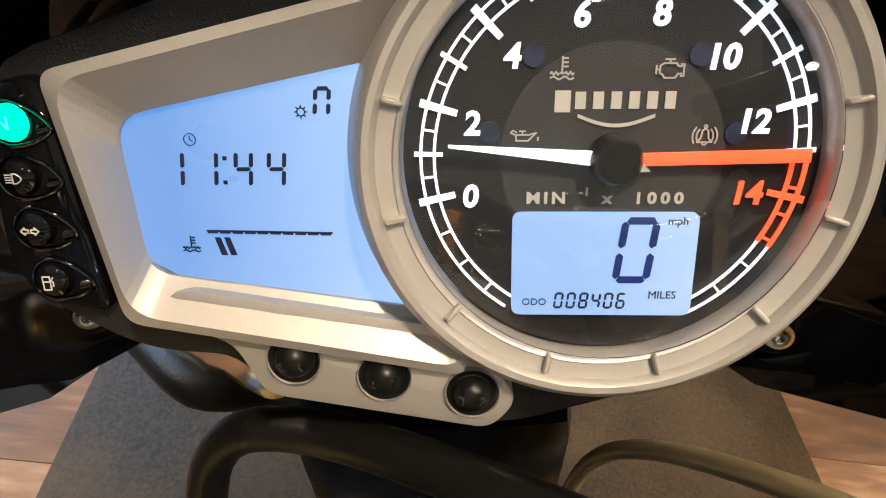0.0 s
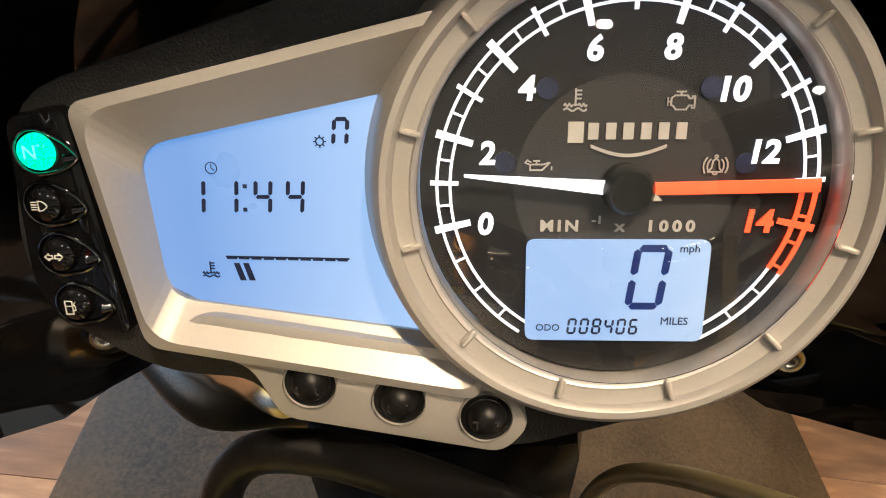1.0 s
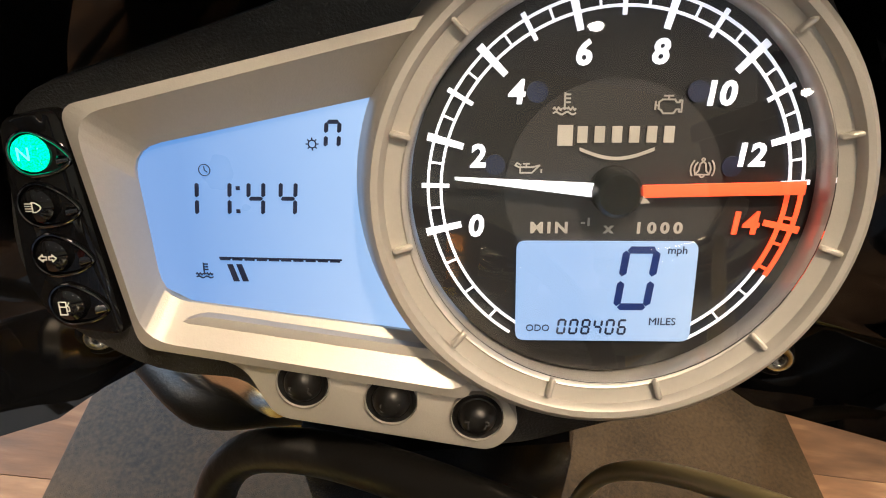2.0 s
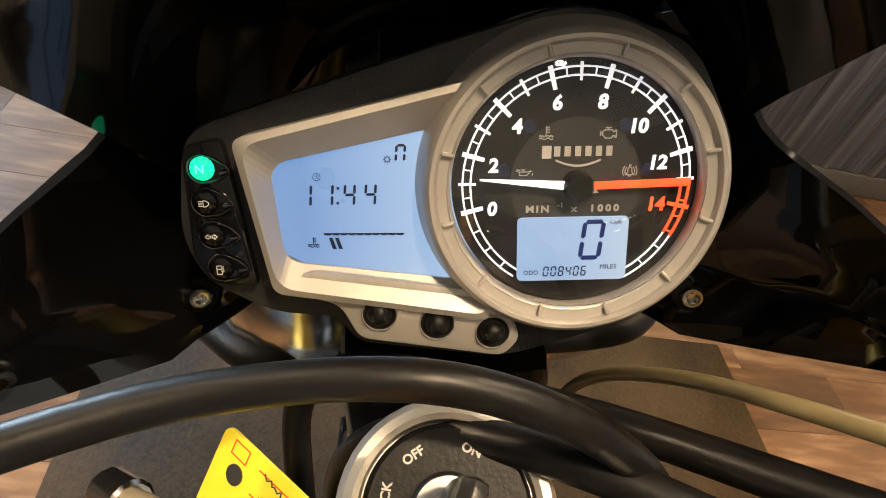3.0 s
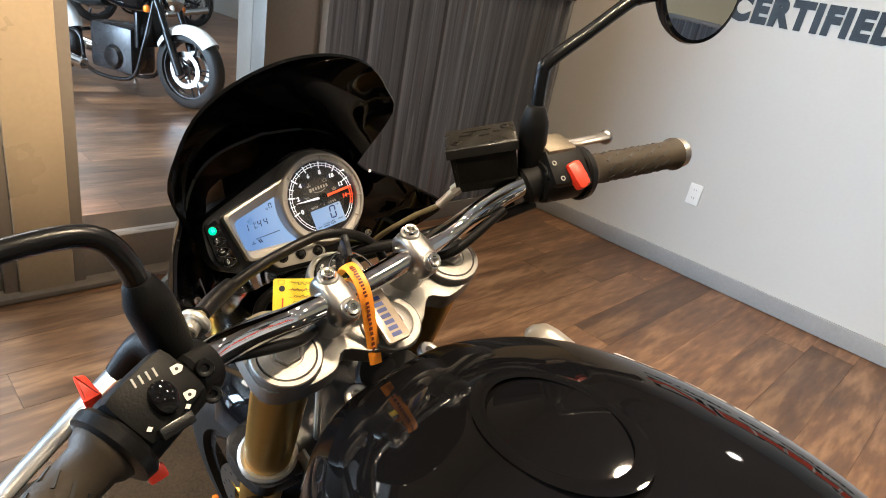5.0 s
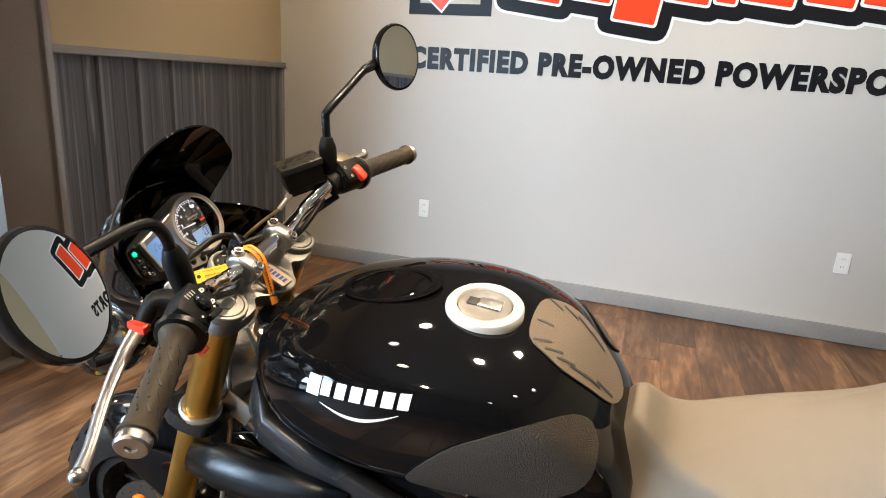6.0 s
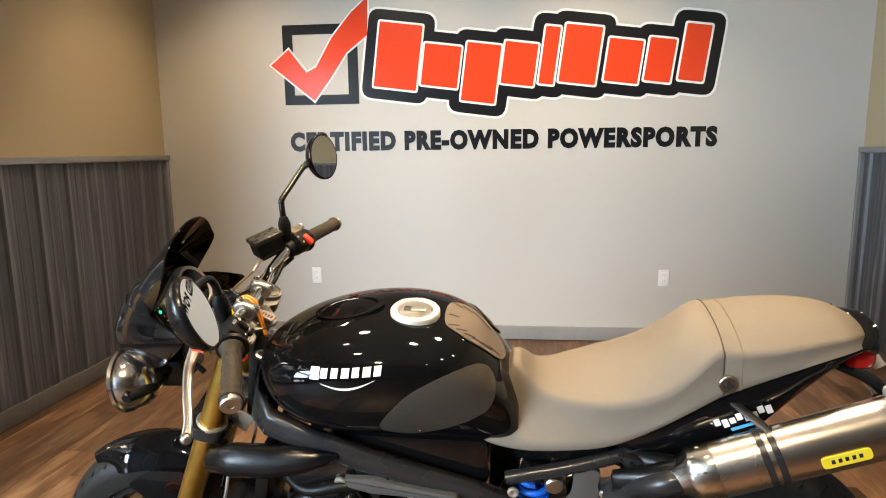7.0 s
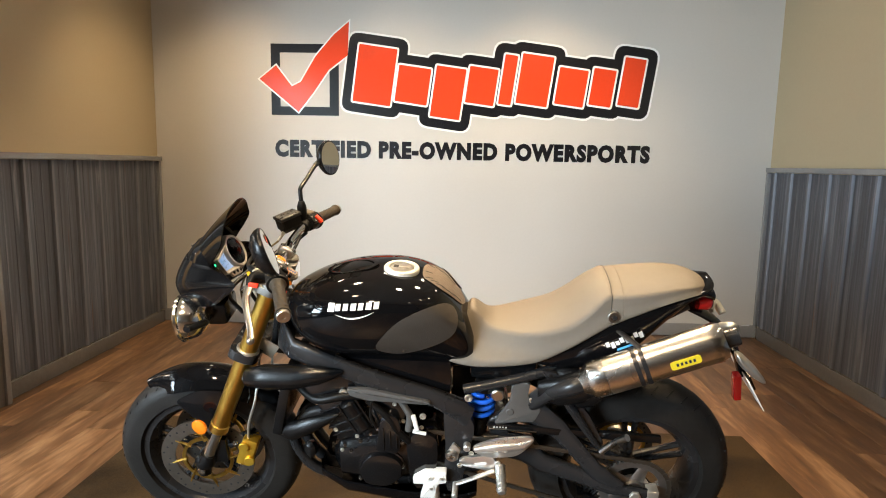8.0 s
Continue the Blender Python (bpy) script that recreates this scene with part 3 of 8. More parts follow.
part("top_rail", bm_box((-0.05, (Y1 + Y4) / 2, 2.16), (0.07, Y1 - Y4, 0.08), 0.005), M_JAMB, scr)
part("jamb", bm_box((-0.06, Y4 + 0.05, 1.1), (0.18, 0.1, 2.2), 0.006), M_JAMB, scr)
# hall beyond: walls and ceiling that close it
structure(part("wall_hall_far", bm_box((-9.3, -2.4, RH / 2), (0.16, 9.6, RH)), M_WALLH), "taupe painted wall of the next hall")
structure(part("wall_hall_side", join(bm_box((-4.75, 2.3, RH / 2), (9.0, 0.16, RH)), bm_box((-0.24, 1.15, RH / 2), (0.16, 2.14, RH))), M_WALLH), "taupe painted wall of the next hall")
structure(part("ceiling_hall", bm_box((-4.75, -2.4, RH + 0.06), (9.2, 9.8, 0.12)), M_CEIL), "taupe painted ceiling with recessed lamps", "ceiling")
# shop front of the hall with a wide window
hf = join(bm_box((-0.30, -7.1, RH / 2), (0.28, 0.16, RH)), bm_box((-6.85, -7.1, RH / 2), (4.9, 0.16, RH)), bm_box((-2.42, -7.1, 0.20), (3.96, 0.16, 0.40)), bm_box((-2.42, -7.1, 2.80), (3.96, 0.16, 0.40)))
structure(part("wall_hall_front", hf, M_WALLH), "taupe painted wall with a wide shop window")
win = thing("window_1", "wide shop window with a dark frame", "window", kind="structure")
for x0 in (-4.37, -3.07, -1.77, -0.47):
    part("window_frame", bm_box((x0, -7.08, 1.5), (0.06, 0.08, 2.2), 0.006), M_JAMB, win)
for z0 in (0.425, 2.575):
    part("window_frame", bm_box((-2.42, -7.08, z0), (3.84, 0.07, 0.05), 0.006), M_JAMB, win)
for x0 in (-3.72, -2.42, -1.12):
    g = part("pane", bm_box((x0, -7.08, 1.5), (1.24, 0.008, 2.10)), M_GLASS, win)
    g.visible_shadow = False
# outdoors in front of the shop
structure(part("ground", bm_box((0, -200, -0.25), (800, 800, 0.1)), mat("asphalt", (0.05, 0.05, 0.052), 0.8, 0, 0.2, 3)), "plain grey asphalt ground", "ground")

em = part("entrance_mat", bm_prism(rounded([(-0.62, -2.66), (-0.10, -2.66), (-0.10, -1.75), (-0.62, -1.75)], 0.01), 0.008, Matrix.Translation((0, 0, 0.0005)), 0.002), M_MAT)
tagged(em, "dark grey entrance mat beside the glazed door", "mat")

# power outlets
outlet = thing("power_outlet", "white duplex power outlet with a plain cover plate", "outlet", Matrix.Translation((1.083, -0.001, 0.45)), "wall outlets")
part("cover_plate", bm_prism(rounded([(-0.035, -0.057), (0.035, -0.057), (0.035, 0.057), (-0.035, 0.057)], 0.005), 0.006, frame_to((0, 0, 0), (0, -1, 0)), 0.002), M_PLATE, outlet)
for z0 in (-0.022, 0.022):
    part("socket", bm_lathe([(0, 0.0055), (0.016, 0.0055), (0.017, 0.0075), (0, 0.0075)], 20, frame_to((0, 0, z0), (0, -1, 0))), M_PLATE, outlet)
    for dx in (-0.006, 0.006):
        part("slot", bm_box((dx, -0.0078, z0 + 0.003), (0.002, 0.001, 0.008)), M_DARKSLOT, outlet)
copy_thing(outlet, Matrix.Translation((3.508, -0.001, 0.452)))

# ---- wall sign: all laid on the back wall ----
def on_wall(x, z, d=0.0):
    return frame_to((x, -0.0015 - d, z), (0, -1, 0))


sg = thing("wall_sign", "large vinyl shop sign in red, black and white", "sign")
part("tick_box", join(*[bm_prism(p, 0.001, on_wall(0, 0)) for p in (
    [(0.915, 1.65), (0.915, 2.18), (0.985, 2.18), (0.985, 1.65)], [(1.365, 1.65), (1.365, 2.18), (1.436, 2.18), (1.436, 1.65)],
    [(0.985, 1.65), (0.985, 1.715), (1.365, 1.715), (1.365, 1.65)], [(0.985, 2.115), (0.985, 2.18), (1.365, 2.18), (1.365, 2.115)])]), M_VBLK, sg, "black square outline")
TICK = [(0.827, 1.918), (0.955, 2.02), (1.075, 1.865), (1.145, 1.90), (1.26, 2.09), (1.40, 2.25), (1.515, 2.345), (1.505, 2.10), (1.36, 1.99), (1.24, 1.82), (1.125, 1.675)]
edge = []
for k, p in enumerate(TICK):
    a_, b_ = Vector(TICK[k - 1]), Vector(TICK[(k + 1) % len(TICK)])
    t1, t2 = (Vector(p) - a_).normalized(), (b_ - Vector(p)).normalized()
    n1 = Vector((-t1.y - t2.y, t1.x + t2.x)).normalized()
    edge.append(tuple(Vector(p) + n1 * 0.011 / max(0.45, n1.dot(Vector((-t1.y, t1.x))))))
part("tick_outline", bm_prism(edge, 0.001, on_wall(0, 0, 0.001)), M_VWHT, sg)
part("tick", bm_prism(TICK, 0.001, on_wall(0, 0, 0.003)), M_VRED, sg, "red tick mark")


def blob(chars, grow, zoff, material, name, label=""):
    """The lettering of the trade name as plain slanted strokes; grow widens them into a backing."""
    for k, q in enumerate(chars):
        (x0, z0), (x1, z1), w = q
        a, b = Vector((x0, z0)), Vector((x1, z1))
        t = (b - a).normalized()
        n = Vector((-t.y, t.x))
        w2 = w / 2 + grow
        a2, b2 = a - t * grow, b + t * grow
        pl = [a2 + n * w2, a2 - n * w2, b2 - n * w2, b2 + n * w2]
        part(name, bm_prism(rounded([tuple(p) for p in pl], 0.010 + grow * 0.8), 0.0008, on_wall(0, 0, zoff + 0.00004 * k)), material, sg, label)


# plain slanted blocks in place of the trade name's letters: (start), (end), width
def strokes():
    s = []
    up = lambda x, z0, z1, w: s.append(((x, z0), (x + (z1 - z0) * 0.13, z1), w))
    up(1.685, 1.745, 2.165, 0.29)
    for x, w, z0, z1 in ((1.985, 0.245, 1.752, 2.02), (2.245, 0.225, 1.645, 2.02), (2.505, 0.215, 1.752, 2.02), (2.695, 0.095, 1.752, 2.115), (2.895, 0.235, 1.752, 2.115), (3.175, 0.215, 1.752, 2.02), (3.405, 0.165, 1.752, 2.02), (3.615, 0.155, 1.752, 2.10)):
        up(x, z0, z1, w)
    return s


ST = strokes()
blob(ST, 0.095, 0.001, M_VWHT, "backing_edge")
blob(ST, 0.08, 0.0035, M_VBLK, "backing")
blob(ST, 0.014, 0.006, M_VWHT, "stroke_edge")
blob(ST, 0.0, 0.0085, M_VRED, "stroke")
tx = bm_text("CERTIFIED PRE-OWNED POWERSPORTS", 0.195, None, 0.0006, 0.0125, space=1.16)
xs = [v.co.x for v in tx.verts]
zs = [v.co.y for v in tx.verts]
kx, kz = 2.87 / (max(xs) - min(xs)), 0.135 / (max(zs) - min(zs))
tx.transform(Matrix.Diagonal((kx, kz, 1, 1)) @ Matrix.Translation((-(max(xs) + min(xs)) / 2, -(max(zs) + min(zs)) / 2, 0)))
part("lettering", tx, M_VBLK, sg, "black bold lettering", on_wall(2.372, 1.398, 0.001))

# ---- motorcycle ----
M_DISC = mat("brake_disc_steel", (0.22, 0.19, 0.16), 0.35, 0.9, 0.15, 15)
BIKE = pose(2.23, -2.70, 0.0065, 0, 0, -2) @ pose(0, 0, 0, 14.3, 0, 0)
bike = thing("motorcycle", "black naked sport motorcycle with tan seat on side stand", "motorcycle", BIKE)
SAX = Vector((0.407, 0, 0.914)).normalized()
SP = Vector((-0.345, 0, 1.0))
STEER = Matrix.Translation(SP) @ Matrix.Rotation(radians(5.0), 4, SAX) @ Matrix.Rotation(radians(-2.2), 4, "X") @ Matrix.Translation(-SP)
FAX, RAX = V3(-0.634, 0, 0.335), V3(0.752, 0, 0.352)


def shared(name, bm, material):
    """One mesh for many alike pieces."""
    me = bpy.data.meshes.new(name)
    bm.to_mesh(me)
    bm.free()
    me.materials.append(material)
    return me


def wheel(name, c, R, W, rim_r, m, label):
    """Wheel about the y axis: tyre, cast rim with five double spokes."""
    wh = part(name, bm_cyl(c + V3(0, -W * 0.45, 0), c + V3(0, W * 0.45, 0), 0.035, None, 24, 0.004), M_GUN, bike, label, m)
    M = Matrix.Translation(c) @ Matrix.Rotation(radians(90), 4, "X")
    pr = []
    for k in range(15):
        a = math.pi * (k / 14 - 0.5)
        h = W / 2 * math.sin(a)
        pr.append((rim_r + 0.006 + (R - rim_r - 0.006) * (max(0.0, math.cos(a)) ** 0.55), h))
    pr += [(rim_r - 0.004, W * 0.36), (rim_r - 0.004, -W * 0.36)]
    part("tyre", bm_ring(pr, 96, M), M_TYRE, wh, "worn black tyre", m)
    w2 = W * 0.40
    rp = [(rim_r + 0.010, w2), (rim_r + 0.010, w2 - 0.006), (rim_r - 0.012, w2 - 0.012), (rim_r - 0.03, w2 * 0.4), (rim_r - 0.032, -w2 * 0.4), (rim_r - 0.012, -w2 + 0.012), (rim_r + 0.01, -w2 + 0.006), (rim_r + 0.01, -w2), (rim_r - 0.018, -w2), (rim_r - 0.040, -w2 * 0.4), (rim_r - 0.040, w2 * 0.4), (rim_r - 0.018, w2)]
    part("rim", bm_ring(rp, 72, M), M_GUN, wh, "black cast rim", m)
    for k in range(5):
        for s in (-1, 1):
            a0, a1 = 2 * math.pi * k / 5 + s * 0.22 + 0.3, 2 * math.pi * k / 5 + s * 0.11 + 0.3
            p0 = c + V3(math.cos(a0) * 0.03, s * 0.004, math.sin(a0) * 0.03)
            p1 = c + V3(math.cos(a1) * (rim_r - 0.03), 0, math.sin(a1) * (rim_r - 0.03))
            part("spoke", bm_tube([p0, (p0 + p1) / 2, p1], [0.016, 0.011, 0.013], 8, 2, (1, 0.75)), M_GUN, wh, "", m)
    # tread grooves, lying in the tyre's shoulder
    gm = shared("tread_groove", bm_box((0, 0, 0), (0.0045, W * 0.24, 0.0022), 0, None), M_RES)
    for k in range(40):
        a = 2 * math.pi * k / 40
        for s in (-1, 1):
            b = 0.62
            rr = rim_r + 0.006 + (R - rim_r - 0.006) * math.cos(b) ** 0.55
            cc = c + V3(math.cos(a) * (rr - 0.0014), s * W / 2 * math.sin(b), math.sin(a) * (rr - 0.0014))
            o = new("tread_groove", gm)
            o.parent = wh
            mm = Matrix.Translation(cc) @ Matrix.Rotation(-a + math.pi / 2, 4, "Y") @ Matrix.Rotation(-s * 0.42, 4, "X") @ Matrix.Rotation(s * 0.6, 4, "Z")
            o.matrix_local = (m @ mm) if m is not None else mm
    return wh


fw = wheel("front_wheel", FAX, 0.304, 0.120, 0.218, STEER, "black front wheel")
rw = wheel("rear_wheel", RAX, 0.319, 0.166, 0.218, None, "black rear wheel")


def disc(parent, c, r, m, y):
    M = Matrix.Translation(c + V3(0, y, 0)) @ Matrix.Rotation(radians(90), 4, "X")
    d = part("brake_disc", bm_ring([(r, 0.0025), (r, -0.0025), (r * 0.70, -0.0025), (r * 0.70, 0.0025)], 64, M), M_DISC, bike, "drilled steel brake disc", m)
    hm = shared("disc_hole", bm_cyl((0, -0.003, 0), (0, 0.003, 0), 0.0036, None, 8), M_DARKSLOT)
    for k in range(36):
        a = 2 * math.pi * k / 36
        rr = r * (0.82 + 0.06 * (k % 3))
        o = new("disc_hole", hm)
        o.parent = d
        mm = Matrix.Translation(c + V3(math.cos(a) * rr, y, math.sin(a) * rr))
        o.matrix_local = (m @ mm) if m is not None else mm
    cr = part("disc_carrier", bm_ring([(0.085, 0.004), (0.085, -0.004), (0.074, -0.004), (0.074, 0.004)], 40, M), M_GOLD, d, "gold disc carrier", m)
    for k in range(8):
        a = 2 * math.pi * k / 8
        part("carrier_arm", bm_tube([c + V3(math.cos(a) * 0.07, y, math.sin(a) * 0.07), c + V3(math.cos(a + 0.15) * r * 0.79, y, math.sin(a + 0.15) * r * 0.79)], [0.006, 0.0035], 8, 1), M_GOLD, d, "", m)


disc(fw, FAX, 0.154, STEER, -0.062)
disc(fw, FAX, 0.154, STEER, 0.062)

# fork
FT = V3(-0.338, 0, 0.997)
FD = (V3(-0.346, 0, 0.982) - V3(-0.642, 0, 0.315)).normalized()
for s in (-1, 1):
    o = V3(0, s * 0.104, 0)
    at = lambda d: FT + o - FD * d
    leg = part("fork_leg", bm_cyl(at(0.545), at(-0.002), 0.0275, None, 28, 0.002), M_GOLD, bike, "gold anodised fork tube", STEER)
    part("clamp_collar", bm_cyl(at(0.272), at(0.232), 0.0345, None, 28, 0.003), M_ZINC, leg, "aluminium lower clamp", STEER)
    part("dust_seal", bm_cyl(at(0.56), at(0.53), 0.031, None, 24, 0.003), M_GOLD, leg, "", STEER)
    part("slider", bm_cyl(at(0.70), at(0.55), 0.0205, None, 24), M_CHROME, leg, "chrome slider", STEER)
    part("fork_foot", join(bm_tube([at(0.665), at(0.70), FAX + o * 0.93 + V3(0, 0, 0.02), FAX + o * 0.93 - V3(0, 0, 0.03)], [0.026, 0.03, 0.03, 0.02], 14, 4),
                           bm_box(tuple(FAX + o * 0.9 + V3(0.055, 0, 0.065)), (0.06, 0.025, 0.09), 0.006)), M_SATIN, leg, "black fork foot", STEER)
    part("axle_nut", bm_cyl(FAX + o * 0.9, FAX + o * 1.22, 0.014, None, 6 if s < 0 else 16, 0.002), M_STEEL, leg, "", STEER)
    cal = part("brake_caliper", join(bm_box((0, 0, 0), (0.05, 0.032, 0.105), 0.008, Matrix.Translation(FAX + V3(0.142, s * 0.078, 0.045)) @ Matrix.Rotation(0.35, 4, "Y")),
                                     bm_box((0, 0, 0), (0.03, 0.05, 0.075), 0.006, Matrix.Translation(FAX + V3(0.155, s * 0.066, 0.045)) @ Matrix.Rotation(0.35, 4, "Y")),
                                     *[bm_cyl(FAX + V3(0.138 + 0.012 * k, s * 0.09, 0.045 + 0.028 * (1 - 2 * k)), FAX + V3(0.138 + 0.012 * k, s * 0.102, 0.045 + 0.028 * (1 - 2 * k)), 0.017, None, 16, 0.002) for k in (0, 1)]), M_CALI, bike, "gold brake caliper", STEER)
    for k in (0, 1):
        hexbolt(cal, FAX + V3(0.112 + 0.004 * k, s * 0.094, 0.09 - 0.09 * k), (0, s, 0), 0.008, M_STEEL, m=STEER)
    rf = part("reflector", bm_lathe([(0, 0), (0.024, 0), (0.026, 0.003), (0.026, 0.008), (0.022, 0.011), (0, 0.012)], 28, frame_to(V3(-0.610, s * 0.125, 0.514), (-0.25, s, 0))), M_ORLENS, bike, "round orange reflector", STEER)
    part("reflector_stay", bm_tube([V3(-0.610, s * 0.125, 0.514), V3(-0.59, s * 0.115, 0.46), V3(-0.575, s * 0.10, 0.45)], 0.006, 8, 4), M_SATIN, rf, "", STEER)
    part("brake_hose", bm_tube([FAX + V3(0.15, s * 0.08, 0.09), V3(-0.47, s * 0.09, 0.50), V3(-0.435, s * 0.10, 0.60), V3(-0.42, s * 0.06, 0.72), V3(-0.42, s * 0.03, 0.85)], 0.0042, 8, 6), M_ZINC, cal, "braided brake hose", STEER)

# front mudguard
rings = []
for k in range(19):
    a = radians(124 - k * 4.7)
    row = []
    wf = 0.068 * (0.45 + 0.55 * min(1, k / 4)) if k < 15 else 0.068 * (1 - 0.1 * (k - 14))
    for j in range(13):
        b = (j / 12 - 0.5) * 2
        r = 0.324 - 0.055 * abs(b) ** 2.6
        row.append(FAX + V3(math.cos(a) * r, b * wf, math.sin(a) * r))
    rings.append(row)
guard = part("front_mudguard", bm_shell(rings, 0.003), M_GLOSS, bike, "glossy black front mudguard", STEER)
for s in (-1, 1):
    part("guard_flank", bm_prism(rounded([(-0.70, 0.575), (-0.62, 0.615), (-0.54, 0.610), (-0.515, 0.555), (-0.555, 0.475), (-0.61, 0.465), (-0.655, 0.52)], 0.02), 0.004, Matrix.Translation((0, s * 0.076, 0)) @ Matrix.Rotation(radians(90), 4, "X"), 0.001), M_GLOSS, guard, "", STEER)
    hexbolt(guard, V3(-0.57, s * 0.077, 0.52), (0, s, 0), 0.006, M_STEEL, m=STEER)

# headlights
for s in (-1, 1):
    c = V3(-0.634, s * 0.078 + 0.016, 0.864)
    n = V3(1, 0, 0.10).normalized()
    pr = [(0.070, 0.0), (0.073, 0.004), (0.0715, 0.011), (0.067, 0.0135), (0.0668, 0.023), (0.0605, 0.045), (0.0465, 0.063), (0.0275, 0.075), (0, 0.080)]
    hl = part("headlight", bm_lathe([(0.063, 0.002)] + pr, 48, frame_to(c, n), cap=False), M_POL, bike, "chrome headlight bowl", STEER)
    part("lens", bm_lathe([(0, -0.014), (0.027, -0.012), (0.050, -0.005), (0.063, 0.003), (0.054, 0.006), (0, 0.006)], 40, frame_to(c, n)), M_PLATE, hl, "clear ribbed lens", STEER)
    part("bowl_bolt", bm_cyl(c + V3(0.04, s * 0.062, 0), c + V3(0.04, s * 0.074, 0), 0.011, None, 16, 0.002), M_SATIN, hl, "", STEER)
    part("headlight_bracket", bm_tube([c + V3(0.045, s * 0.07, 0.0), c + V3(0.075, s * 0.035, 0.0), V3(-0.565, s * 0.065, 0.852), V3(-0.56, s * 0.040, 0.858)], [0.009, 0.010, 0.010, 0.009], 16, 6), M_RES, bike, "", STEER)
part("headlight_crossbar", bm_box((-0.545, 0.014, 0.862), (0.07, 0.115, 0.07), 0.014), M_SATIN, bike, "", STEER)

# ---- instrument panel (in the panel's own plane: x right, y up, z to the rider) ----
DU, DV = V3(0.07197, 0.99741, -0.00029), V3(-0.43299, 0.03151, 0.90085)
DN = DU.cross(DV).normalized()
DASH = Matrix((DU, DV, DN)).transposed().to_4x4()
DASH.translation = V3(-0.49224, 0.05645, 1.03509)
DASH = STEER @ DASH @ Matrix.Translation((-0.11, -0.01, 0)) @ Matrix.Diagonal((0.98, 0.98, 0.98, 1)) @ Matrix.Translation((0.11, 0.01, 0))
dz = lambda z, u=0, v=0: DASH @ Matrix.Translation((u, v, z))
hous = rounded([(-0.138, 0.020), (-0.1435, -0.018), (-0.137, -0.036), (-0.112, -0.051), (-0.088, -0.0525), (-0.081, -0.064), (-0.022, -0.0725), (0.032, -0.056), (0.057, -0.028), (0.061, 0.010), (0.042, 0.047), (0.0, 0.061), (-0.05, 0.047)], 0.012)
panel = part("instrument_panel", bm_prism(hous, 0.030, dz(-0.038), 0.004), M_HOUS, bike, "lit instrument cluster with round rev counter and clock display")
oA, oI = [(-0.117, 0.0180), (-0.1077, -0.0372), (-0.03, -0.0500), (-0.03, 0.0375)], [(-0.1069, 0.0082), (-0.1047, -0.0246), (-0.0956, -0.0296), (-0.03, -0.0375), (-0.03, 0.0238)]
oR = [(-0.1140, 0.0160), (-0.1060, -0.0348), (-0.03, -0.0475), (-0.03, 0.0352)]
rr = [rounded(oA, 0.004, 5), rounded(oA, 0.004, 5), rounded(oR, 0.007, 5), rounded([oI[0], (-0.1045, -0.0275), oI[3], oI[4]], 0.007, 5), rounded([oI[0], (-0.1045, -0.0275), oI[3], oI[4]], 0.007, 5)]
def round_end(poly, r=0.0486):
    """The same outline with its end cut back along the round dial."""
    out = []
    for (x0, y0), (x1, y1) in zip(poly, poly[1:] + poly[:1]):
        for k in range(5):
            x, y = x0 + (x1 - x0) * k / 5, y0 + (y1 - y0) * k / 5
            f = max(1.0, r / max(math.hypot(x, y), 1e-6))
            out.append((x * f, y * f))
    return out


rr = [round_end([tuple(q)[:2] for q in r]) for r in rr]
part("lcd_surround", bm_loft([[(q[0], q[1], z) for q in r] for r, z in zip(rr, (-0.010, 0.0035, 0.0045, -0.0035, -0.006))], cap=False), M_BEZEL, panel, "satin silver surround", DASH)
part("lcd_screen", bm_prism(oI, 0.001, dz(-0.0056)), M_LCD, panel, "pale blue backlit display")
tab = rounded([(-0.1077, -0.0360), (-0.0850, -0.0440), (-0.0785, -0.0574), (-0.0242, -0.0664), (-0.0175, -0.0586), (-0.028, -0.040), (-0.095, -0.030)], 0.004)
part("button_plate", bm_prism(tab, 0.010, dz(-0.0095), 0.0012), M_BEZEL, panel, "satin silver button strip")
bez = [(0.0602, -0.024), (0.0599, -0.017), (0.0588, -0.013), (0.0562, -0.006), (0.0541, 0.0), (0.0534, 0.0036), (0.0522, 0.0068), (0.0508, 0.0079), (0.0494, 0.0077), (0.0486, 0.0068), (0.0483, 0.0057), (0.0462, 0.0051), (0.0450, 0.0049), (0.0446, 0.0053), (0.0440, 0.0049), (0.0436, 0.0037), (0.0434, -0.001), (0.0434, -0.020)]
bz = part("dial_bezel", bm_ring(bez, 96, dz(0, -0.0006, -0.0008)), M_BEZEL, panel, "satin silver dial bezel")
for k in range(12):
    a = radians(15 + 30 * k)
    part("bezel_notch", bm_box((0, 0, 0), (0.0046, 0.0013, 0.0030), 0.0004, DASH @ Matrix.Rotation(a, 4, "Z") @ Matrix.Translation((0.0467, 0, 0.0056)) @ Matrix.Rotation(-0.22, 4, "Y"), 1), M_BEZEL, bz)
dial = part("dial_face", bm_lathe([(0, 0), (0.0436, 0), (0.0436, -0.002), (0, -0.002)], 64, DASH), M_DIAL, panel, "black rev counter dial with lit white markings")
part("dial_centre", bm_lathe([(0, 0.0003), (0.0232, 0.0003), (0.0232, 0), (0, 0)], 48, DASH), M_DIALG, dial)


def arc_strip(r0, r1, a0, a1, z, h=0.0003):
    n = max(3, int(abs(a1 - a0) / 3))
    pts = [(r0 * math.cos(radians(a0 + (a1 - a0) * k / n)), r0 * math.sin(radians(a0 + (a1 - a0) * k / n))) for k in range(n + 1)]
    pts += [(r1 * math.cos(radians(a1 + (a0 - a1) * k / n)), r1 * math.sin(radians(a1 + (a0 - a1) * k / n))) for k in range(n + 1)]
    return bm_prism(pts, h, dz(z))


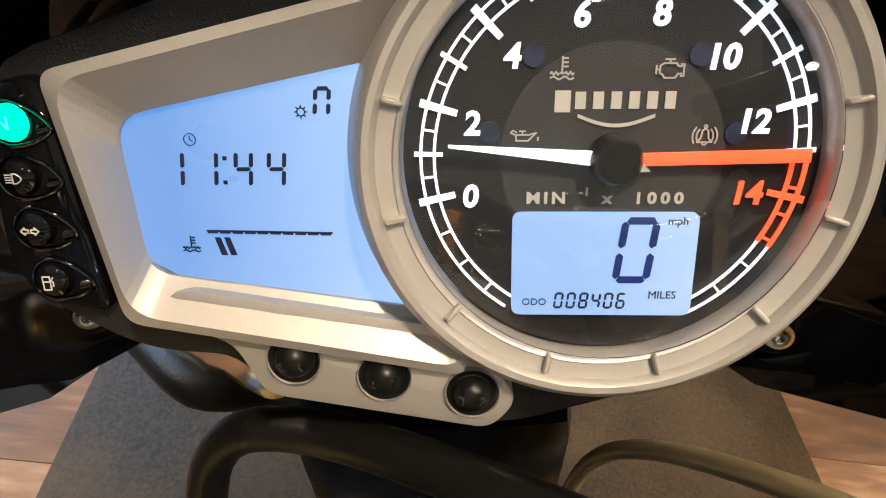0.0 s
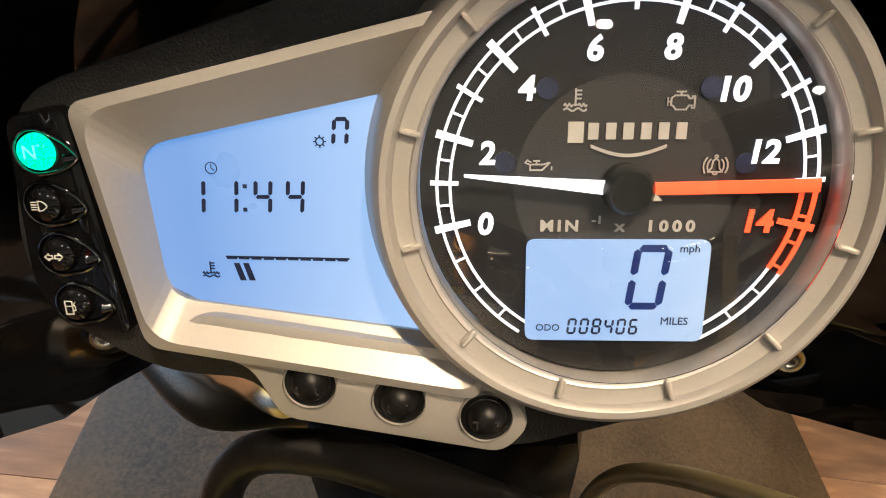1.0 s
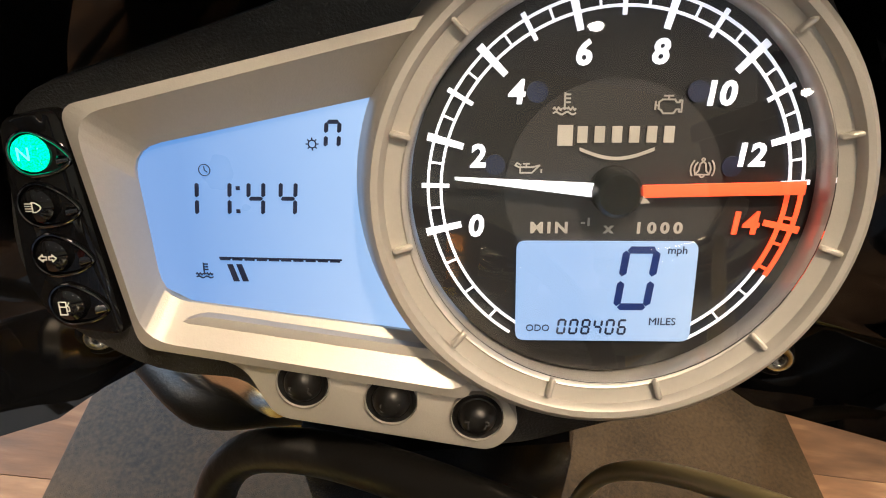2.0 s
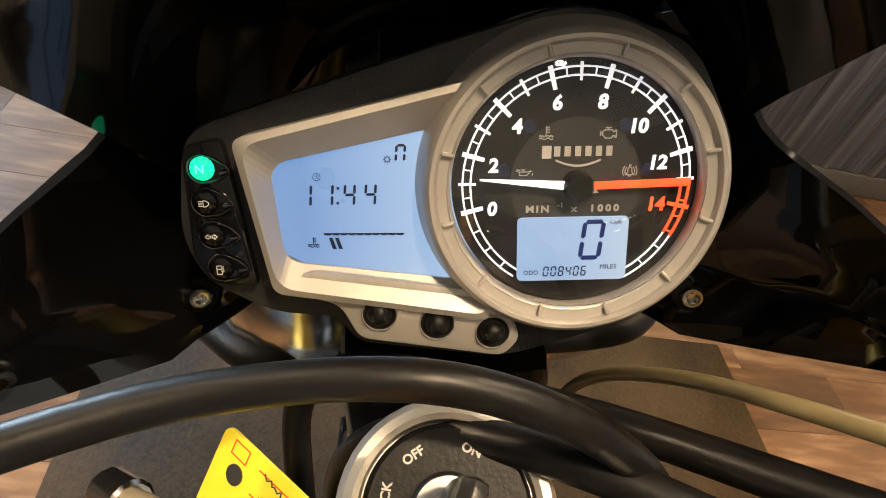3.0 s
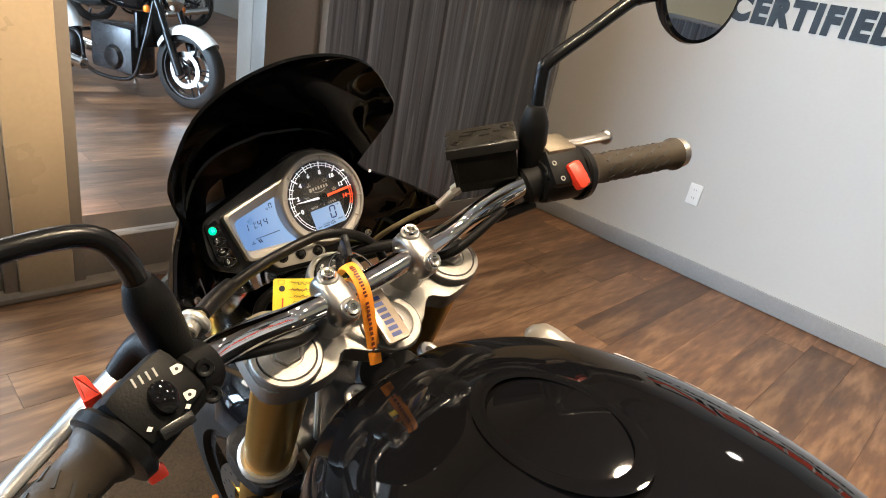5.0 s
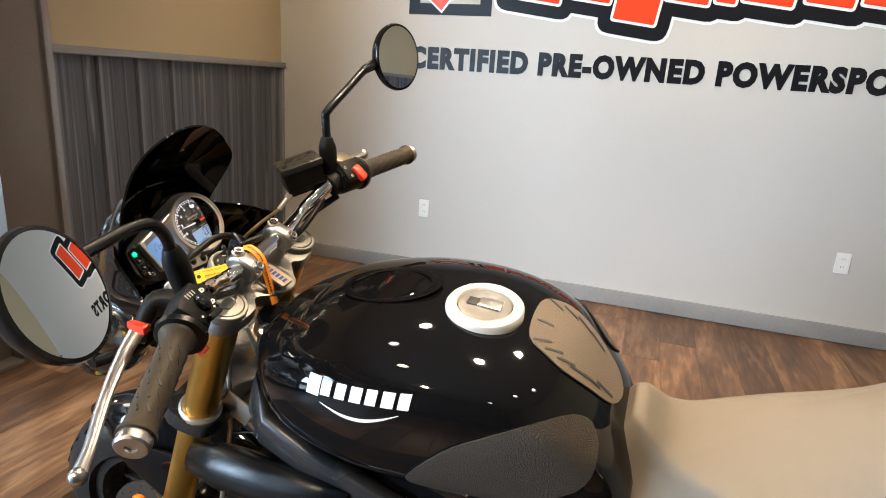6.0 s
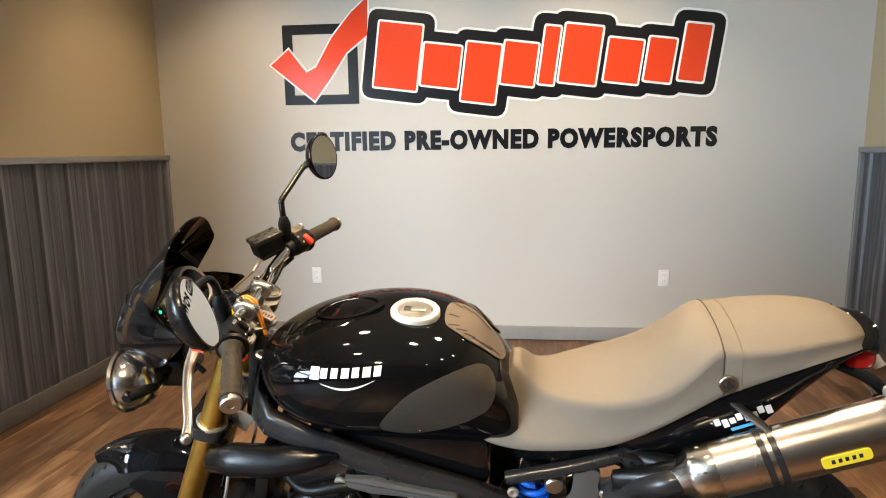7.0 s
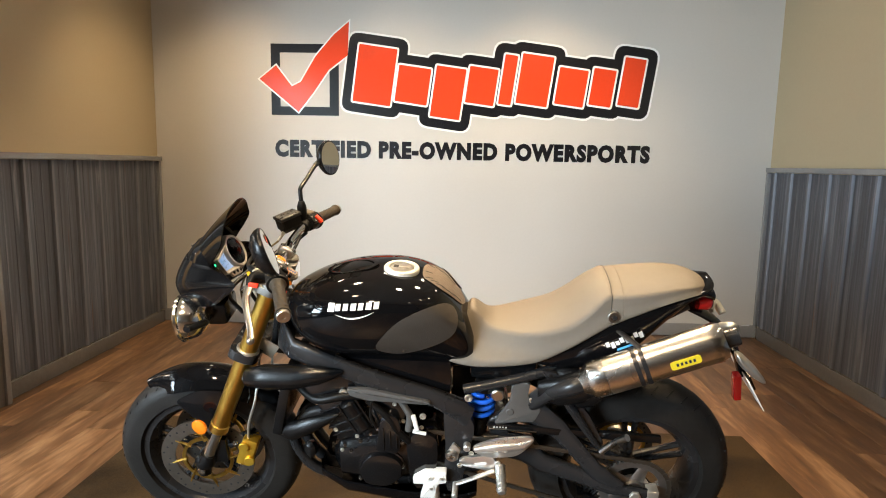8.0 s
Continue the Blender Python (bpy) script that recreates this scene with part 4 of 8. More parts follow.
TA = lambda k: 193.4 - 14.70 * k
zt = 0.0006
RO, RI = (0.0395, 0.0401), (0.0367, 0.0373)
for a0, a1 in ((TA(-3), TA(13.2)), (TA(15) - 2, TA(17.3))):
    part("scale_ring", arc_strip(*RO, a0, a1, zt), M_MARK, dial)
    part("scale_ring", arc_strip(*RI, a0, a1, zt), M_MARK, dial)
part("red_zone", join(arc_strip(0.0393, 0.0403, TA(13.2), TA(15) - 2, zt), arc_strip(0.0365, 0.0375, TA(13.2), TA(15) - 2, zt),
                      *[arc_strip(0.0367, 0.0401, TA(13.2 + 0.6 * k) + 0.5, TA(13.2 + 0.6 * k) - 0.5, zt) for k in range(1, 4)], arc_strip(0.0335, 0.0414, TA(14) + 1.1, TA(14) - 1.1, zt + 0.0002)), M_MARKR, dial, "red rev limit zone")
for k in range(0, 27):
    v = k / 2
    if v > 13.2:
        break
    big, mid = k % 4 == 0, k % 2 == 0
    r0, r1, wd = (0.0335, 0.0414, 1.15) if big else ((0.0352, 0.0412, 0.7) if mid else (0.0369, 0.0399, 0.35))
    part("scale_mark", arc_strip(r0, r1, TA(v) + wd, TA(v) - wd, zt + 0.0001), M_MARK, dial)
for v in (-0.8, -1.6, -2.4, 15.7, 16.5):
    part("scale_mark", arc_strip(0.0369, 0.0399, TA(v) + 0.35, TA(v) - 0.35, zt + 0.0001), M_MARK, dial)
for k in range(0, 15, 2):
    a = radians(TA(k))
    r = 0.0303 if k < 10 else 0.0292
    part("numeral", bm_text(str(k), 0.0067, dz(zt, r * math.cos(a), r * math.sin(a) - 0.0014), 0.0002, 0.00022, 1.0, shear=0.1), M_MARK if k < 14 else M_MARKR, dial)
part("scale_caption", join(bm_text("MIN", 0.0034, dz(zt, -0.0133, -0.0087), 0.0001, 0.00012, 1.15, space=1.35), bm_text("-1", 0.0023, dz(zt, -0.0052, -0.0073), 0.0001, 0.0001, 1.15, space=1.1),
                           bm_text("x", 0.0034, dz(zt, -0.0003, -0.0087), 0.0001, 0.0001, 1.15), bm_text("1000", 0.0034, dz(zt, 0.0105, -0.0087), 0.0001, 0.00012, 1.15, space=1.45)), M_MARKD, dial)
# maker's mark as plain bars over a swoosh
for k in range(7):
    part("maker_bar", bm_box((0, 0, 0), (0.0021 if k else 0.0032, 0.0034 if k else 0.0043, 0.0003), 0, dz(zt, -0.0108 + 0.0036 * k, 0.0117 if k else 0.0115)), M_MARKD, dial)
sw = [(-0.0076 + 0.0013 * k, 0.0090 - 0.0020 * math.sin(math.pi * k / 12)) for k in range(13)]
part("maker_swoosh", bm_prism(sw + [(q[0], q[1] - 0.0007) for q in reversed(sw)], 0.0003, dz(zt)), M_MARKD, dial)
# small warning symbols, in millimetres about their middles
def wave(y, x0=-2.3, x1=2.3, n=12, a=0.28):
    return [(x0 + (x1 - x0) * k / n, y + a * math.sin(4.0 * math.pi * k / n)) for k in range(n + 1)]


def arc(cx, cy, r, a0, a1, n=10):
    return [(cx + r * math.cos(radians(a0 + (a1 - a0) * k / n)), cy + r * math.sin(radians(a0 + (a1 - a0) * k / n))) for k in range(n + 1)]


def symbol(name, lines, u, v, z, w, material, parent, s=0.001):
    return part(name, join(*[ribbon([(u + s * x, v + s * y) for x, y in ln], w * 0.001, 0.0002, dz(z)) for ln in lines]), material, parent)


THERMO = [[(0, -0.9), (0, 2.4)], [(0, 2.1), (1.1, 2.1)], [(0, 1.3), (1.1, 1.3)], [(0, 0.5), (1.1, 0.5)], [(-0.3, -0.7), (0.3, -0.7)], wave(-0.8, -2.3, -0.6, 8), wave(-0.8, 0.6, 2.3, 8), wave(-1.7)]
symbol("warning_symbol", THERMO, -0.0112, 0.0178, zt, 0.36, M_MARKD, dial)
symbol("warning_symbol", [[(-1.9, -0.6), (-1.9, 0.8), (-1.2, 1.3), (1.3, 1.3), (1.7, 0.7), (2.3, 0.7), (2.3, 1.1), (2.8, 1.1), (2.8, -1.2), (2.3, -1.2), (2.3, -0.7), (1.7, -0.7), (1.2, -1.5), (-0.9, -1.5), (-1.4, -0.8), (-1.9, -0.6)], [(-2.6, -0.7), (-2.6, 0.9)], [(-2.6, 0.1), (-1.9, 0.1)], [(0, 1.3), (0, 2.0)], [(-0.9, 2.05), (0.9, 2.05)]], 0.0100, 0.0175, zt, 0.34, M_MARKD, dial)
symbol("warning_symbol", [[(-1.6, -0.9), (0.9, -0.9), (2.5, 0.7), (1.0, 0.3), (-1.6, 0.3), (-1.6, -0.9)], [(-1.6, 0.2), (-2.7, 0.7), (-2.3, 1.2), (-1.5, 0.8)], [(-0.3, 0.3), (-0.3, 1.0)], [(-0.9, 1.05), (0.3, 1.05)], [(2.9, -0.2), (2.9, -0.8)]], -0.0184, 0.0045, zt, 0.32, M_MARKD, dial)
symbol("warning_symbol", [[(-1.5, -1.4), (-0.8, -0.6), (-0.6, 0.9), (0, 1.4), (0.6, 0.9), (0.8, -0.6), (1.5, -1.4), (-1.5, -1.4)], arc(0, -1.5, 0.45, 180, 360, 6), arc(0, 1.8, 0.3, 0, 360, 8), arc(0.3, -0.2, 2.0, 135, 215, 6), arc(0.3, -0.2, 2.8, 140, 210, 6), arc(-0.3, -0.2, 2.0, -35, 45, 6), arc(-0.3, -0.2, 2.8, -30, 40, 6)], 0.0185, 0.0046, zt, 0.30, M_MARKD, dial)
M_DOT = mat("dark_blue_led", (0.016, 0.022, 0.055), 0.35, 0, 0.6, 300, fine=2500)
for u, v in ((-0.0169, 0.0204), (0.016, 0.0204), (-0.0254, 0.0053), (0.0247, 0.0049)):
    part("led_window", bm_lathe([(0, 0.0005), (0.0022, 0.0005), (0.0022, 0), (0, 0)], 18, dz(0.0001, u, v)), M_DOT, dial)
# needle and red limit hand
part("needle", bm_prism([(-0.034, 0.0032), (-0.034, 0.0026), (0.0, -0.0017), (0.0, 0.0017)], 0.0010, dz(0.0032), 0.0003), M_MARK, dial, "white pointer near zero")
part("limit_hand", bm_prism([(0.004, -0.0013), (0.0393, -0.0006), (0.0393, 0.0022), (0.004, 0.0013)], 0.0008, dz(0.0026), 0.0002), M_MARKR, dial, "red limit hand")
part("needle_hub", bm_lathe([(0, 0.0075), (0.0042, 0.007), (0.0052, 0.0055), (0.0052, 0.0), (0, 0.0)], 24, DASH), M_SATIN, dial)
part("hub_tip", bm_prism([(0.0033, -0.0023), (0.0070, -0.0021), (0.0038, 0.001)], 0.002, dz(0.0028)), M_MARKD, dial)

SEG7 = {"0": "abcdef", "1": "bc", "4": "fgbc", "6": "acdefg", "8": "abcdefg", "n": "aefbc"}


def seg7(ch, u, v, w, h, t, shear=0.1):
    hw, hh = w / 2, h / 2
    P = {"a": (-hw + t * .6, hh - t, hw - t * .6, hh), "d": (-hw + t * .6, -hh, hw - t * .6, -hh + t), "g": (-hw + t * .6, -t / 2, hw - t * .6, t / 2),
         "f": (-hw, t * .35, -hw + t, hh - t * .6), "b": (hw - t, t * .35, hw, hh - t * .6), "e": (-hw, -hh + t * .6, -hw + t, -t * .35), "c": (hw - t, -hh + t * .6, hw, -t * .35)}
    out = []
    for s in SEG7[ch]:
        x0, y0, x1, y1 = P[s]
        k = min(x1 - x0, y1 - y0) * 0.4
        if x1 - x0 > y1 - y0:
            q = [(x0, y0 + k), (x0 + k, y0), (x1 - k, y0), (x1, y0 + k), (x1 - k, y1), (x0 + k, y1)]
        else:
            q = [(x0 + k, y0), (x1, y0 + k), (x1, y1 - k), (x0 + k, y1), (x0, y1 - k), (x0, y0 + k)]
        out.append([(u + x + shear * y, v + y) for x, y in q])
    return out


def lcd(name, polys, z, material, parent, h=0.0002):
    return part(name, join(*[bm_prism(q, h, dz(z)) for q in polys]), material, parent)


zl = -0.0043
scrn = bpy.data.objects["lcd_screen"]
for ch, u in (("1", -0.0950), ("1", -0.0874), ("4", -0.0796), ("4", -0.0722)):
    lcd("clock_digit", seg7(ch, u, -0.0032, 0.0043, 0.0084, 0.0009), zl, M_SEG, scrn)
lcd("clock_colon", [[(-0.0840, -0.0012), (-0.0831, -0.0012), (-0.0831, -0.0003), (-0.0840, -0.0003)], [(-0.0844, -0.0066), (-0.0835, -0.0066), (-0.0835, -0.0057), (-0.0844, -0.0057)]], zl, M_SEG, scrn)
lcd("gear_digit", seg7("n", -0.0611, 0.0113, 0.0038, 0.0064, 0.0009), zl, M_SEG, scrn)
symbol("gear_symbol", [arc(0, 0, 0.85, 0, 360, 14)] + [[(1.0 * math.cos(a), 1.0 * math.sin(a)), (1.35 * math.cos(a), 1.35 * math.sin(a))] for a in (math.pi * k / 4 for k in range(8))], -0.0658, 0.0092, zl, 0.26, M_SEG, scrn)
symbol("clock_symbol", [arc(0, 0, 1.3, 0, 360, 18), [(0, 0.8), (0, 0), (0.6, -0.5)]], -0.0908, 0.0034, zl, 0.16, M_SEG, scrn)
lcd("bar_scale", [[(-0.0897, -0.0172), (-0.0606, -0.0177), (-0.0606, -0.0181), (-0.0897, -0.0176)]] + [[(u, -0.0174 - 0.017 * (u + 0.0897)), (u + 0.0024, -0.0174 - 0.017 * (u + 0.0921)), (u + 0.0024, -0.0180 - 0.017 * (u + 0.0921)), (u, -0.0180 - 0.017 * (u + 0.0897))] for u in (-0.0895 + 0.0029 * k for k in range(10))], zl, M_SEG, scrn)
for k in range(2):
    u = -0.0880 + 0.0022 * k
    lcd("level_bar", [[(u, -0.0190), (u + 0.0013, -0.0190), (u + 0.0026, -0.0233), (u + 0.0012, -0.0233)]], zl, M_SEG, scrn)
symbol("temperature_symbol", THERMO, -0.0937, -0.0208, zl, 0.30, M_SEG, scrn, 0.00085)
odo = part("odometer_screen", bm_prism(rounded([(-0.0200, -0.0354), (0.0198, -0.0354), (0.0195, -0.0116), (-0.0203, -0.0116)], 0.002), 0.0008, dz(0.0004)), M_LCD2, dial, "white backlit odometer display")
zo = 0.0016
lcd("speed_digit", seg7("0", 0.0065, -0.0200, 0.0082, 0.0150, 0.0016), zo, M_SEGB, odo)
for k, ch in enumerate("008406"):
    lcd("odometer_digit", seg7(ch, -0.0096 + 0.00275 * k, -0.0317, 0.0020, 0.0038, 0.00045), zo, M_SEG, odo)
for body, u, v, s in (("mph", 0.0149, -0.0134, 0.0025), ("ODO", -0.0150, -0.0322, 0.0023), ("MILES", 0.0131, -0.0304, 0.0025)):
    part("display_word", bm_text(body, s, dz(zo, u, v), 0.0001, 0.0), M_SEG, odo)
gl = part("dial_glass", bm_lathe([(0, 0.0088), (0.030, 0.0082), (0.0438, 0.0060), (0.0438, 0.0056), (0.030, 0.0078), (0, 0.0084)], 64, DASH), M_DGLASS, panel, "clear domed dial glass")
gl.visible_shadow = False
# warning lamps
part("lamp_strip", bm_prism(rounded([(-0.1365, 0.0150), (-0.1375, -0.024), (-0.132, -0.0355), (-0.1150, -0.038), (-0.1225, 0.018)], 0.004), 0.004, dz(-0.008), 0.001), M_GLOSS, panel, "glossy black lamp strip")
LAMPMARK = [[[(-0.2, 1.2), (-0.2, -1.2), (0.7, -1.1), (1.6, -0.5), (1.9, 0), (1.6, 0.5), (0.7, 1.1), (-0.2, 1.2)], [(-0.6, 0.9), (-1.9, 0.9)], [(-0.6, 0.3), (-1.9, 0.3)], [(-0.6, -0.3), (-1.9, -0.3)], [(-0.6, -0.9), (-1.9, -0.9)]],
            [[(-2.2, 0), (-1.2, 0.9), (-1.2, 0.4), (-0.3, 0.4), (-0.3, -0.4), (-1.2, -0.4), (-1.2, -0.9), (-2.2, 0)], [(2.2, 0), (1.2, 0.9), (1.2, 0.4), (0.3, 0.4), (0.3, -0.4), (1.2, -0.4), (1.2, -0.9), (2.2, 0)]],
            [[(-1.3, -1.8), (-1.3, 1.6), (0.5, 1.6), (0.5, -1.8), (-1.3, -1.8)], [(-1.3, 0.3), (0.5, 0.3)], [(0.5, -0.8), (1.2, -0.8), (1.2, 0.2), (0.8, 0.7), (1.3, 1.4)]]]
for k, (u, v) in enumerate(((-0.1300, 0.0072), (-0.130, -0.0047), (-0.129, -0.0168), (-0.1273, -0.0293))):
    lp = part("warning_lamp", bm_lathe([(0, 0.0026), (0.0022, 0.0023), (0.0038, 0.0014), (0.0046, -0.001), (0, -0.001)], 28, dz(-0.0040, u, v)), M_GREEN if k == 0 else M_GLOSS, panel, "lit green lamp" if k == 0 else "dark warning lamp")
    drop = [(u + 0.0051 * math.cos(radians(a)), v + 0.0051 * math.sin(radians(a))) for a in range(60, 300, 20)] + [(u + 0.0050, v - 0.0042), (u + 0.0086, v - 0.0022), (u + 0.0090, v - 0.0004), (u + 0.0062, v + 0.0024)]
    drop = [Vector((x, y, -0.0036)) for x, y in drop]
    part("lamp_surround", bm_tube([DASH @ p for p in drop + [drop[0]]], 0.00045, 8, 2), M_DCHROME, lp, "bright moulded edge")
    part("lamp_hood", bm_loft([[(u + 0.0058, v - 0.0030 + 0.0004 * j, -0.0040 + 0.0007 * math.sin(math.pi * j / 6)) for j in range(7)], [(u + 0.0086, v - 0.0021 + 0.0003 * j, -0.0040 + 0.0006 * math.sin(math.pi * j / 6)) for j in range(7)]], cap=False, closed=False), M_DCHROME, lp, "", DASH)
    if k:
        symbol("lamp_symbol", LAMPMARK[k - 1], u, v, -0.0012, 0.24, M_MARKD, lp, 0.00095)
    else:
        part("lamp_symbol", bm_text("N", 0.0044, dz(-0.0013, u, v), 0.0001, 0.0), M_GREENL, lp)
for (u, v), body in zip(((-0.0706, -0.0473), (-0.0494, -0.0516), (-0.0286, -0.0558)), ("SCR", "SET", "TRIP")):
    bt = part("push_button", bm_lathe([(0, 0.0046), (0.0018, 0.0044), (0.0034, 0.0034), (0.0044, 0.0016), (0.0046, 0.0008), (0.0050, 0.0006), (0.0059, 0.0010), (0.0062, 0.0008), (0.0062, -0.001), (0, -0.001)], 32, dz(0.0005, u, v)), M_RUBBER, panel, "black domed rubber push button")
    part("button_ring", bm_ring([(0.0061, -0.001), (0.0066, -0.001), (0.0066, 0.0010), (0.0064, 0.0013), (0.0061, 0.0008)], 32, dz(0.0005, u, v)), M_BEZEL, bt)
    part("button_word", bm_text(body, 0.0031, dz(0.0043, u, v - 0.0004), 0.0005, 0.00005), M_DARKSLOT, bt)

# ---- fly screen and cowl ----
def cowl_rows(defs, n=10, px=2.0, pz=1.6):
    rows = []
    for (cx, cz), (ex, ey, ez) in defs:
        row = []
        for j in range(-n, n + 1):
            s = abs(j) / n
            row.append((cx + (ex - cx) * s ** px, math.copysign(ey * s ** 0.92, j) if j else 0.0, cz + (ez - cz) * s ** pz))
        rows.append(row)
    return rows


def densify(defs, n=3):
    out = []
    k = len(defs)
    flat = [np.array([*a, *b]) for a, b in defs]
    for i in range(k - 1):
        p0, p1, p2, p3 = flat[max(i - 1, 0)], flat[i], flat[i + 1], flat[min(i + 2, k - 1)]
        for s in range(n):
            t = s / n
            q = 0.5 * (2 * p1 + (p2 - p0) * t + (2 * p0 - 5 * p1 + 4 * p2 - p3) * t * t + (3 * p1 - p0 - 3 * p2 + p3) * t ** 3)
            out.append(((q[0], q[1]), (q[2], q[3], q[4])))
    return out + [defs[-1]]


MID = Matrix.Translation((0, 0.015, 0))
WING = MID @ Matrix.Translation((0, 0, 1.05)) @ Matrix.Rotation(radians(-3.2), 4, "X") @ Matrix.Translation((0, 0, -1.05))
fly = part("fly_screen", bm_shell(cowl_rows(densify([((-0.645, 1.0), (-0.530, 0.106, 1.022)), ((-0.608, 1.047), (-0.508, 0.115, 1.056)), ((-0.556, 1.108), (-0.468, 0.134, 1.117)), ((-0.514, 1.153), (-0.462, 0.121, 1.150)),
     ((-0.483, 1.183), (-0.458, 0.100, 1.178)), ((-0.466, 1.199), (-0.456, 0.072, 1.195)), ((-0.458, 1.206), (-0.454, 0.040, 1.205)), ((-0.455, 1.2085), (-0.4535, 0.015, 1.2085))])), 0.003), M_SMOKE, bike, "dark tinted fly screen", STEER @ MID)
cowl = part("nose_cowl", bm_shell(cowl_rows(densify([((-0.625, 0.885), (-0.512, 0.126, 0.924)), ((-0.655, 0.922), (-0.456, 0.160, 0.972)), ((-0.662, 0.958), (-0.426, 0.174, 1.006)), ((-0.652, 0.990), (-0.448, 0.160, 1.022)), ((-0.636, 1.020), (-0.492, 0.136, 1.036)), ((-0.620, 1.045), (-0.518, 0.117, 1.044))]), 12), 0.003), M_GLOSS, bike, "glossy black nose cowl with side wings", STEER @ WING)


def inner_row(half, n=5):
    """A mirrored row of points from the wing tip over the middle to the other tip."""
    pts = smooth_path(half, n)
    return [(p_.x, -p_.y, p_.z) for p_ in pts] + [(p_.x, p_.y, p_.z) for p_ in reversed(pts[:-1])]


IR = [inner_row([(-0.426, 0.174, 1.007), (-0.448, 0.159, 1.023), (-0.480, 0.141, 1.035), (-0.514, 0.117, 1.047), (-0.524, 0.090, 1.088), (-0.532, 0.055, 1.106), (-0.538, 0.0, 1.112)]),
      inner_row([(-0.430, 0.169, 1.002), (-0.457, 0.154, 1.010), (-0.496, 0.135, 1.018), (-0.530, 0.113, 1.034), (-0.556, 0.090, 1.058), (-0.574, 0.052, 1.080), (-0.582, 0.0, 1.088)]),
      inner_row([(-0.438, 0.165, 0.999), (-0.470, 0.150, 0.996), (-0.508, 0.135, 0.988), (-0.542, 0.117, 0.998), (-0.580, 0.086, 1.022), (-0.602, 0.050, 1.046), (-0.612, 0.0, 1.055)]),
      inner_row([(-0.450, 0.160, 0.997), (-0.486, 0.142, 0.988), (-0.519, 0.126, 0.973), (-0.553, 0.107, 0.972), (-0.584, 0.080, 0.985), (-0.604, 0.048, 1.005), (-0.612, 0.0, 1.012)]),
      inner_row([(-0.456, 0.160, 0.992), (-0.494, 0.140, 0.976), (-0.530, 0.120, 0.962), (-0.560, 0.098, 0.955), (-0.580, 0.072, 0.962), (-0.596, 0.044, 0.975), (-0.604, 0.0, 0.980)]),
      inner_row([(-0.459, 0.161, 0.984), (-0.486, 0.146, 0.956), (-0.512, 0.128, 0.939), (-0.538, 0.106, 0.931), (-0.560, 0.080, 0.934), (-0.580, 0.046, 0.948), (-0.590, 0.0, 0.954)]),
      inner_row([(-0.462, 0.161, 0.974), (-0.488, 0.146, 0.945), (-0.514, 0.127, 0.927), (-0.542, 0.104, 0.919), (-0.566, 0.078, 0.923), (-0.586, 0.045, 0.938), (-0.596, 0.0, 0.944)])]
part("inner_cowl", bm_shell(IR, 0.003), M_GLOSS, cowl, "glossy black inner cowl", STEER @ WING)
for p, n in (((-0.604, 0.014, 1.060), (0.5, 0, 1)), ((-0.534, -0.111, 0.944), (0.85, 0.3, 0.4)), ((-0.518, 0.124, 0.948), (0.85, -0.3, 0.4))):
    n = V3(*n).normalized()
    part("bolt_washer", bm_cyl(V3(*p), V3(*p) + n * 0.0030, 0.0085, None, 20, 0.0008), M_RES, cowl, "", STEER @ WING)
    hexbolt(cowl, V3(*p) + n * 0.0030, n, 0.0055, M_STEEL, m=STEER @ WING)

# ---- yokes, handlebar and controls ----
yk = [(-0.033, 0.134), (0.012, 0.137), (0.030, 0.114), (0.034, 0.075), (0.022, 0.055), (0.040, 0.03), (0.044, 0.0)]
yk = yk + [(x, -y) for x, y in reversed(yk[:-1])] + [(-0.033, -0.134), (-0.045, -0.105), (-0.03, -0.07), (-0.026, -0.040), (-0.020, 0), (-0.026, 0.040), (-0.03, 0.07), (-0.045, 0.105)]
YM2 = STEER @ Matrix.Translation(FT - FD * 0.029) @ Matrix.Rotation(math.atan2(SAX.x, SAX.z), 4, "Y")
yoke = part("top_yoke", bm_prism(spline2(yk, 4), 0.022, YM2, 0.004), M_CAST, bike, "brushed aluminium top yoke")
for s in (-1, 1):
    c = FT + V3(0, s * 0.104, 0)
    fc = part("fork_cap", bm_lathe([(0.0320, -0.020), (0.0320, 0.0015), (0.0308, 0.0030), (0.0270, 0.0032), (0.0262, 0.0018), (0.0256, 0.0018), (0.0250, 0.0036), (0.0150, 0.0042), (0.0142, 0.0034), (0, 0.0034)], 40, STEER @ frame_to(c, SAX)), M_CAST, yoke, "machined fork cap")
    part("cap_hex", bm_lathe([(0, 0.0062), (0.0118, 0.0062), (0.0130, 0.0050), (0.0130, 0.0030), (0, 0.0030)], 6, STEER @ frame_to(c, SAX)), M_CAST, fc)
    part("cap_seal", bm_ring([(0.0262, 0.0022), (0.0256, 0.0022), (0.0256, 0.0015), (0.0262, 0.0015)], 40, STEER @ frame_to(c, SAX)), M_GUN, fc)
NM = STEER @ Matrix.Translation(FT + V3(0.026, 0, 0.0) - FD * 0.019) @ Matrix.Rotation(math.atan2(SAX.x, SAX.z), 4, "Y")
nut = part("stem_nut", bm_lathe([(0.031, -0.002), (0.031, 0.003), (0.0295, 0.0045), (0.0225, 0.0045), (0.0220, 0.0062), (0.0205, 0.0070), (0.0110, 0.0070), (0.0098, 0.0060), (0.0095, 0.0005), (0, 0.0005)], 36, NM), M_CAST, yoke)
part("nut_bore", bm_lathe([(0, 0.0014), (0.0094, 0.0014), (0.0094, 0.0006), (0, 0.0006)], 24, NM), M_DARKSLOT, nut)
